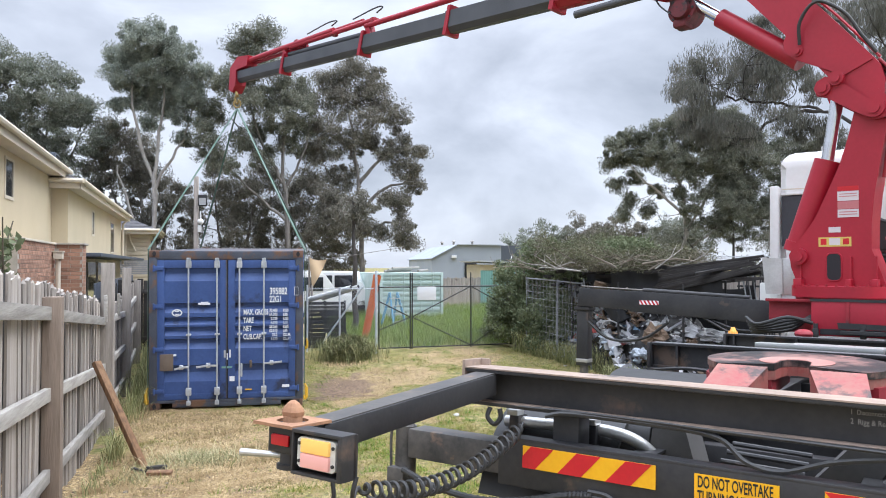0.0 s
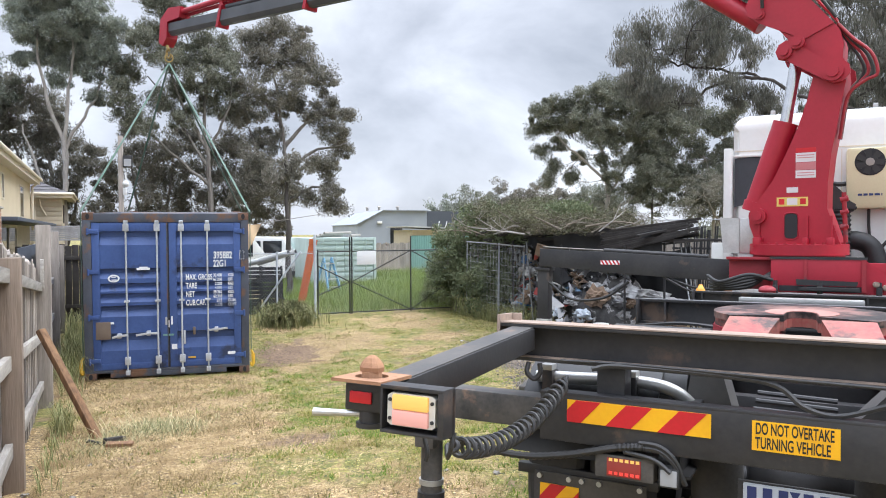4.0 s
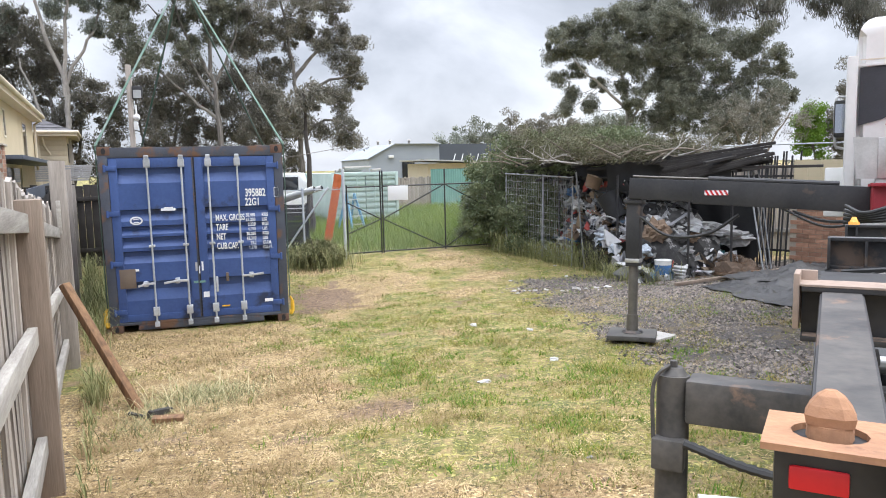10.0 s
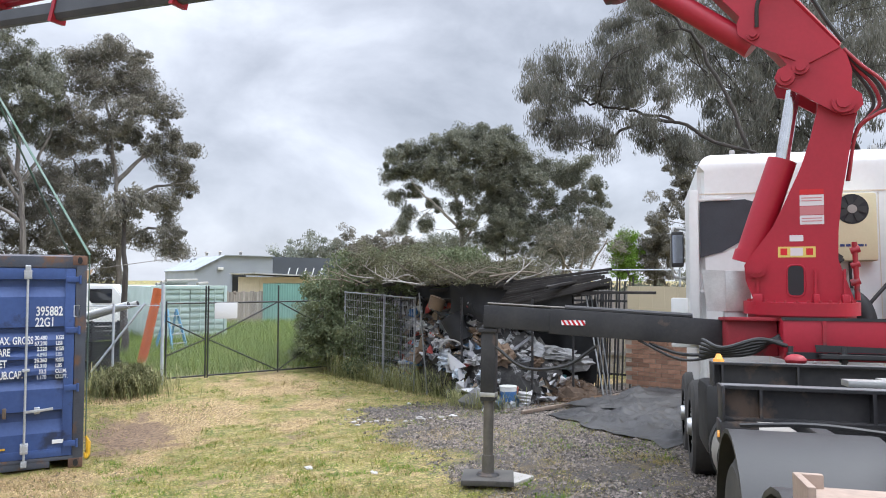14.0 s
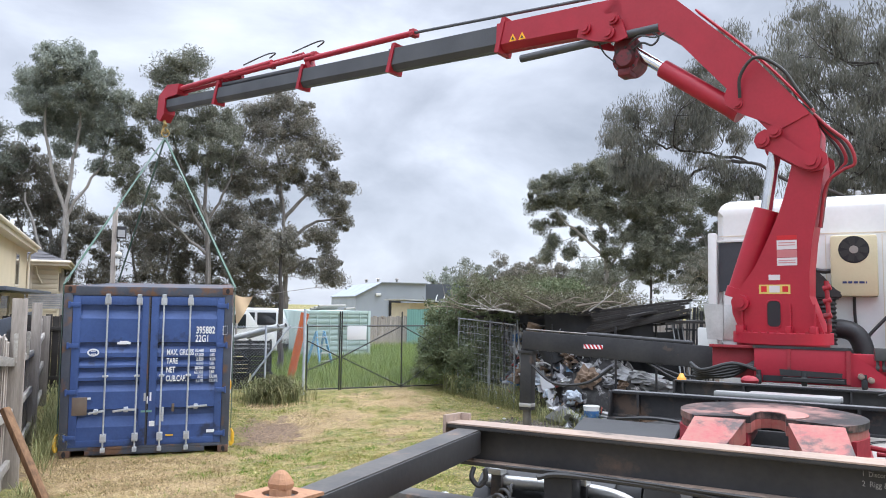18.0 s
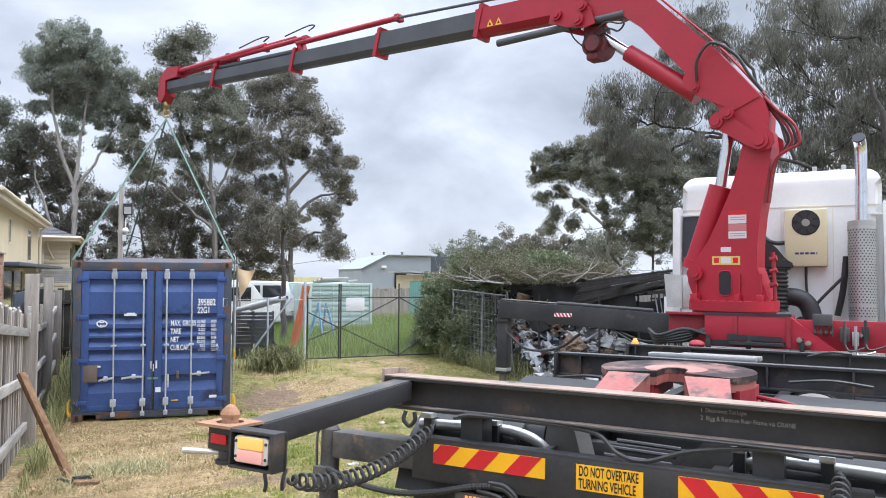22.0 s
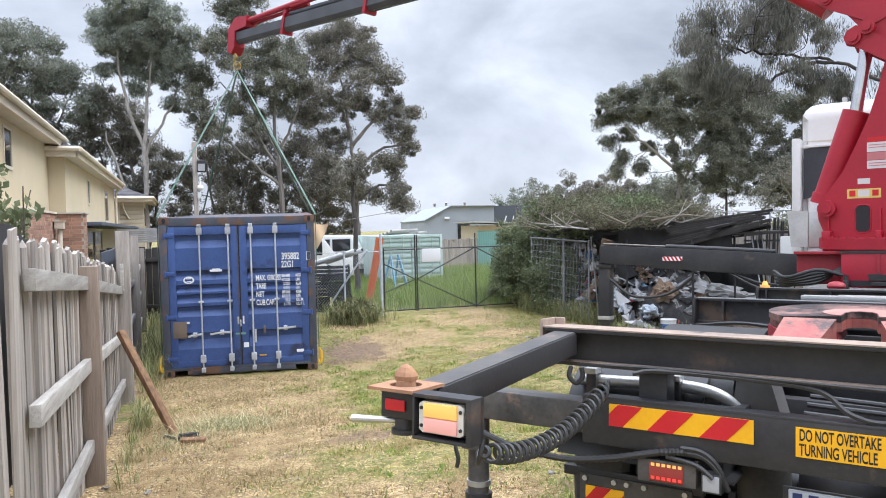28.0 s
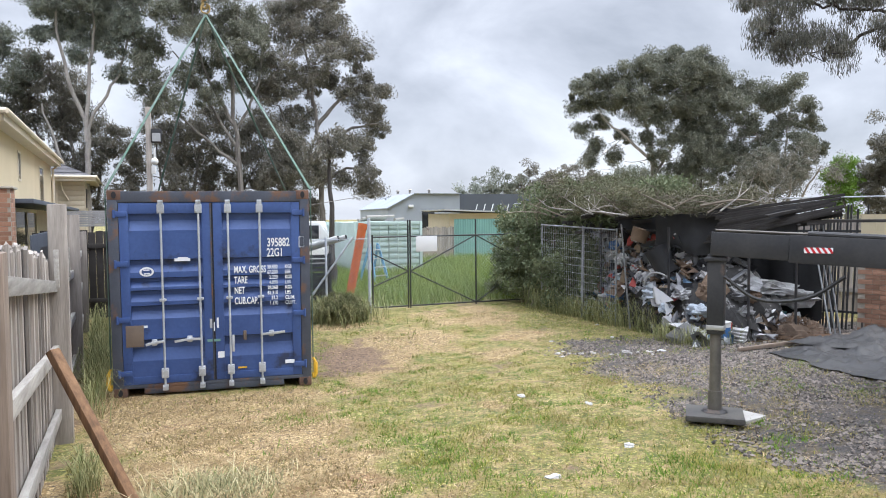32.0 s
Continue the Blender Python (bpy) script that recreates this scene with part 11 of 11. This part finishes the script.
def tufts(name, x, y, h, w, lean, material, label, seed, category="grass"):
    """Long blades that rise and then droop: each a strip of two bends."""
    r = np.random.default_rng(seed)
    n = len(x)
    z = ground_z(x, y)
    a = r.uniform(0, 2 * np.pi, n)
    d = np.stack([np.cos(a), np.sin(a)], 1)
    s = np.stack([-d[:, 1], d[:, 0]], 1)
    width = w * r.uniform(0.6, 1.3, n)
    out = lean * h * r.uniform(0.4, 1.2, n)
    rise = r.uniform(0.55, 1.0, n)
    rows = ((0.0, 0.0, 1.0), (0.25, 0.62, 0.95), (0.62, 0.98, 0.7), (1.0, 0.86, 0.12))
    v = np.empty((n, 8, 3))
    for k, (o, u, q) in enumerate(rows):
        hz = z - 0.01 + h * (u if k < 3 else u * rise)
        for e, sign in enumerate((-1, 1)):
            v[:, 2 * k + e, 0] = x + d[:, 0] * out * o + sign * s[:, 0] * width * q
            v[:, 2 * k + e, 1] = y + d[:, 1] * out * o + sign * s[:, 1] * width * q
            v[:, 2 * k + e, 2] = hz
    f = np.array([(0, 1, 3, 2), (2, 3, 5, 4), (4, 5, 7, 6)])
    f = (f[None] + 8 * np.arange(n)[:, None, None]).reshape(-1, 4)
    return tagged(quick(name, v.reshape(-1, 3), f, material), label, category, kind="stuff")


def clear(x, y):
    """Not under the container."""
    return ~((x > -0.05) & (x < 2.5) & (y > -0.02) & (y < 6.1))


rg = np.random.default_rng(12)


def scatter(n, x0, x1, y0, y1, weight):
    x, y = rg.uniform(x0, x1, n), rg.uniform(y0, y1, n)
    keep = (rg.random(n) < weight(x, y)) & clear(x, y)
    return x[keep], y[keep]


fence_x = lambda y: 0.55 - 0.1685 * (y + 6.2) + 0.12  # noqa: E731


def under_truck(x, y):
    """The truck's footprint: kept bare of grass, so dark gravel stands in for its shade."""
    a = radians(44.4)
    u = (x - 4.103) * math.cos(a) - (y + 10.046) * math.sin(a)
    w = (x - 4.103) * math.sin(a) + (y + 10.046) * math.cos(a)
    return np.clip((1.3 - np.abs(u)) * 4, 0, 1) * np.clip((w + 0.25) * 3, 0, 1)


far_thin = lambda y: np.clip(1.2 - (y + 12) / 16, 0.3, 1)  # noqa: E731
open_soil = lambda x, y: np.clip(1 - 1.0 * gravel_at(x, y) * np.clip(patches(x, y, 0.9, 27) * 2.4 - 0.5, 0, 1), 0.10, 1) * np.clip(1.1 - dirt_at(x, y), 0.04, 1) * (x > fence_x(y)) * (1 - 0.985 * under_truck(x, y))  # noqa: E731
# short turf, green weeds in clumps, cut straw and stubble; denser where the camera passes
x, y = scatter(1300000, -1.2, 10.5, -12.5, 6.0, lambda x, y: np.clip(1.0 - straw_at(x, y), 0.06, 1) * open_soil(x, y) * far_thin(y) * np.clip(patches(x, y, 0.5, 21) * 1.9 - 0.38, 0.05, 1) * np.clip(patches(x, y, 0.16, 42, 2) * 2.6 - 0.45, 0.3, 1))
blades("grass_blades", x, y, (rg.gamma(3.0, 0.008, len(x)) + 0.008) * (0.5 + patches(x, y, 0.8, 22)), 0.003, 1.9, M["grass"], "short yellowish green grass over the yard", 13)
x, y = scatter(420000, 0.4, 9.5, -12.0, 6.0, lambda x, y: np.clip((0.6 * patches(x, y, 0.55, 23) + 0.45 * patches(x, y, 0.17, 43, 2) - 0.60) * 6, 0, 1) * np.clip(1.0 - 0.8 * straw_at(x, y), 0, 1) * open_soil(x, y) * far_thin(y))
blades("green_weeds", x, y, rg.gamma(4.0, 0.006, len(x)) + 0.010, 0.0045, 1.9, M["weed"], "fresh green weeds in low clumps", 20)
x, y = scatter(1150000, -1.2, 8.5, -12.5, 6.0, lambda x, y: np.clip(straw_at(x, y) * 0.85 + 0.38 * np.clip(patches(x, y, 0.6, 24) * 1.8 - 0.5, 0, 1), 0, 1) * far_thin(y) * open_soil(x, y) * np.clip(patches(x, y, 0.13, 25, 3) * 2.6 - 0.65, 0.1, 1))
blades("straw_litter", x, y, rg.uniform(0.02, 0.10, len(x)), 0.0027, 1.0, M["straw"], "pale cut straw lying over the soil", 14, "straw", True)
x, y = scatter(260000, -1.2, 7, -12.0, 5.0, lambda x, y: np.clip(0.16 + straw_at(x, y), 0, 1) * np.clip(patches(x, y, 0.45, 28) * 1.8 - 0.55, 0, 1) * far_thin(y) * open_soil(x, y))
blades("dull_thatch", x, y, rg.uniform(0.02, 0.06, len(x)), 0.003, 1.8, M["thatch"], "dull brown-green thatch among the straw", 34, "grass")
x, y = scatter(40000, -1.2, 5, -12.0, 1.0, lambda x, y: straw_at(x, y) * 0.8 * (x > fence_x(y)))
blades("straw_stubble", x, y, rg.uniform(0.02, 0.05, len(x)), 0.0025, 1.5, M["straw"], "standing dry stubble among the straw", 15, "straw")
# long grass: along the fence, beside the container, by the gate and the heap
xs, ys, hs = [], [], []
for n, fn in ((140, lambda n: (fence_x(q := rg.uniform(-6.8, -2.5, n)) + 0.05 + np.abs(rg.normal(0, 0.06, n)), q, rg.uniform(0.05, 0.16, n))),
              (700, lambda n: (fence_x(q := rg.uniform(-1.5, 6.0, n)) + 0.05 + np.abs(rg.normal(0, 0.12, n)), q, rg.uniform(0.12, 0.5, n))),
              (420, lambda n: (rg.uniform(-0.6, -0.06, n), rg.uniform(-0.3, 4.5, n), rg.uniform(0.15, 0.6, n))),
              (1700, lambda n: (rg.normal(3.5, 0.36, n), rg.normal(5.3, 0.42, n), rg.uniform(0.08, 0.50, n))),
              (2000, lambda n: ((t := rg.uniform(0, 1, n)) * 1.2 + 7.75 + rg.normal(0, 0.14, n), 5.4 - 4.1 * t + rg.normal(0, 0.2, n), rg.uniform(0.08, 0.62, n) * (0.35 + 0.9 * patches(t * 4, t * 0, 0.4, 33)))),
              (1300, lambda n: (rg.normal(8.75, 0.25, n), rg.normal(0.85, 0.3, n), rg.uniform(0.10, 0.35, n))),
              (110, lambda n: (fence_x(q := rg.normal(-3.9, 0.18, n)) + 0.10 + np.abs(rg.normal(0, 0.08, n)), q, rg.uniform(0.15, 0.4, n)))):
    a, c, e = fn(n)
    xs.append(a), ys.append(c), hs.append(e)
x, y, h = np.concatenate(xs), np.concatenate(ys), np.concatenate(hs)
keep = clear(x, y)
tufts("long_grass", x[keep], y[keep], h[keep], 0.004, 0.85, M["grass_tall"], "rank drooping long grass along fences and gate", 16)
pile = lambda x, y: np.exp(-(((x - 1.35) / 0.42) ** 2 + ((y + 4.25) / 0.42) ** 2)) + 0.5 * np.exp(-(((x - 1.0) / 0.3) ** 2 + ((y + 5.0) / 0.5) ** 2))  # noqa: E731
x, y = scatter(26000, 0.3, 2.6, -6.2, -3.0, lambda x, y: np.clip(pile(x, y) * (0.3 + patches(x, y, 0.3, 38)), 0, 1) * (x > fence_x(y)))
blades("cut_weeds", x, y, rg.uniform(0.03, 0.12, len(x)) * (0.5 + 0.7 * pile(x, y)), 0.0034, 2.0, leaf_mat("withered_weed", (0.07, 0.08, 0.03), (0.42, 0.40, 0.22), 0.75), "heap of withered cut weeds in the straw", 17, "weeds")
x, y = scatter(1500, 0.6, 2.2, -5.0, -3.5, lambda x, y: np.clip(pile(x, y), 0, 1) * 0.5)
tufts("dry_tuft", x, y, rg.gamma(3.0, 0.022, len(x)) + 0.03, 0.0024, 1.9, M["tussock"], "pale dry stalks on the cut weeds", 36, "straw")
x, y = scatter(60000, 3.2, 13, 6.3, 20, lambda x, y: np.full(len(x), 0.8))
blades("field_grass", x, y, rg.uniform(0.12, 0.42, len(x)), 0.010, 0.7, M["grass_field"], "bright long grass beyond the gate", 18)


def stones():
    r = np.random.default_rng(19)
    x, y = scatter(165000, 3.6, 12.5, -8.5, 2.0, lambda x, y: np.clip(gravel_at(x, y) * 1.2, 0, 1) * np.clip(patches(x, y, 0.6, 26) * 1.7 - 0.25, 0.12, 0.95))
    n = len(x)
    base = np.array([(1, 0, 0), (-1, 0, 0), (0, 1, 0), (0, -1, 0), (0, 0, 1), (0, 0, -1)], float)
    faces = np.array([(0, 2, 4), (2, 1, 4), (1, 3, 4), (3, 0, 4), (2, 0, 5), (1, 2, 5), (3, 1, 5), (0, 3, 5)])
    s = r.gamma(4, 0.0026, (n, 1, 1)) + 0.004
    a = r.uniform(0, 6.28, n)
    ca, sa = np.cos(a), np.sin(a)
    v = base[None] * s * r.uniform(0.6, 1.35, (n, 6, 1)) * np.array([1.2, 1.0, 0.75])
    v = np.stack([v[..., 0] * ca[:, None] - v[..., 1] * sa[:, None], v[..., 0] * sa[:, None] + v[..., 1] * ca[:, None], v[..., 2]], -1)
    v += np.stack([x, y, ground_z(x, y) + 0.006], 1)[:, None, :]
    f = (faces[None] + 6 * np.arange(n)[:, None, None]).reshape(-1, 3)
    m = bpy.data.materials.new("gravel_stone")
    m.use_nodes = True
    nn, l = m.node_tree.nodes, m.node_tree.links
    geo, rp = nn.new("ShaderNodeNewGeometry"), nn.new("ShaderNodeValToRGB")
    rp.color_ramp.elements[0].color, rp.color_ramp.elements[1].color = (0.037, 0.031, 0.027, 1), (0.26, 0.22, 0.19, 1)
    l.new(geo.outputs["Random Per Island"], rp.inputs["Fac"])
    l.new(rp.outputs["Color"], nn["Principled BSDF"].inputs["Base Color"])
    nn["Principled BSDF"].inputs["Roughness"].default_value = 0.85
    tagged(quick("gravel_stones", v.reshape(-1, 3), f, m, None, True), "loose bluestone gravel", "gravel", kind="stuff")


stones()
rs = random.Random(31)
for k in range(26):
    x = rs.uniform(6.3, 7.9)
    y = 0.62 - 0.35 * (x - 6.4) + rs.gauss(0, 0.09)
    if k > 14:
        x, y = rs.uniform(3.5, 9.5), rs.uniform(-6.0, 3.0)
    b = B()
    bmesh.ops.create_icosphere(b, subdivisions=2, radius=1)
    sx = rs.uniform(0.025, 0.09)
    for v in b.verts:
        v.co = Vector((v.co.x * sx, v.co.y * sx * 0.7, v.co.z * sx * 0.3)) * (0.8 + 0.5 * noise.noise(v.co * 2 + Vector((k, 0, 0))))
    ob = part("pale_rubble", b, M["concrete"] if k < 16 else J["white"])
    ob.matrix_world = pose(x, y, gz(x, y) + 0.012, 0, 0, rs.uniform(0, 180))
    tagged(ob, "pale lump of broken plaster on the ground", "rubble", group="pale rubble")
rd = random.Random(35)
for k in range(8):
    x, y = (rd.gauss(1.15, 0.25), rd.gauss(-6.6, 0.3)) if k < 4 else (rd.uniform(1.2, 4.0), rd.uniform(-7.5, -4.5))
    b = B()
    bmesh.ops.create_icosphere(b, subdivisions=2, radius=1)
    sx = rd.uniform(0.015, 0.035)
    for v in b.verts:
        v.co = Vector((v.co.x * sx * 1.4, v.co.y * sx, v.co.z * sx * 0.6)) * (0.7 + 0.8 * noise.noise(v.co * 2.4 + Vector((k, 2, 0))))
    ob = part("grey_clod", b, J["clod"])
    ob.matrix_world = pose(x, y, gz(x, y) + 0.012, 0, 0, rd.uniform(0, 180))
    tagged(ob, "grey clod of stone in the grass", "stone", group="grey clods")


def motions():
    """Nothing but the camera moves: the load hangs still on its slings."""
    return None


motions()
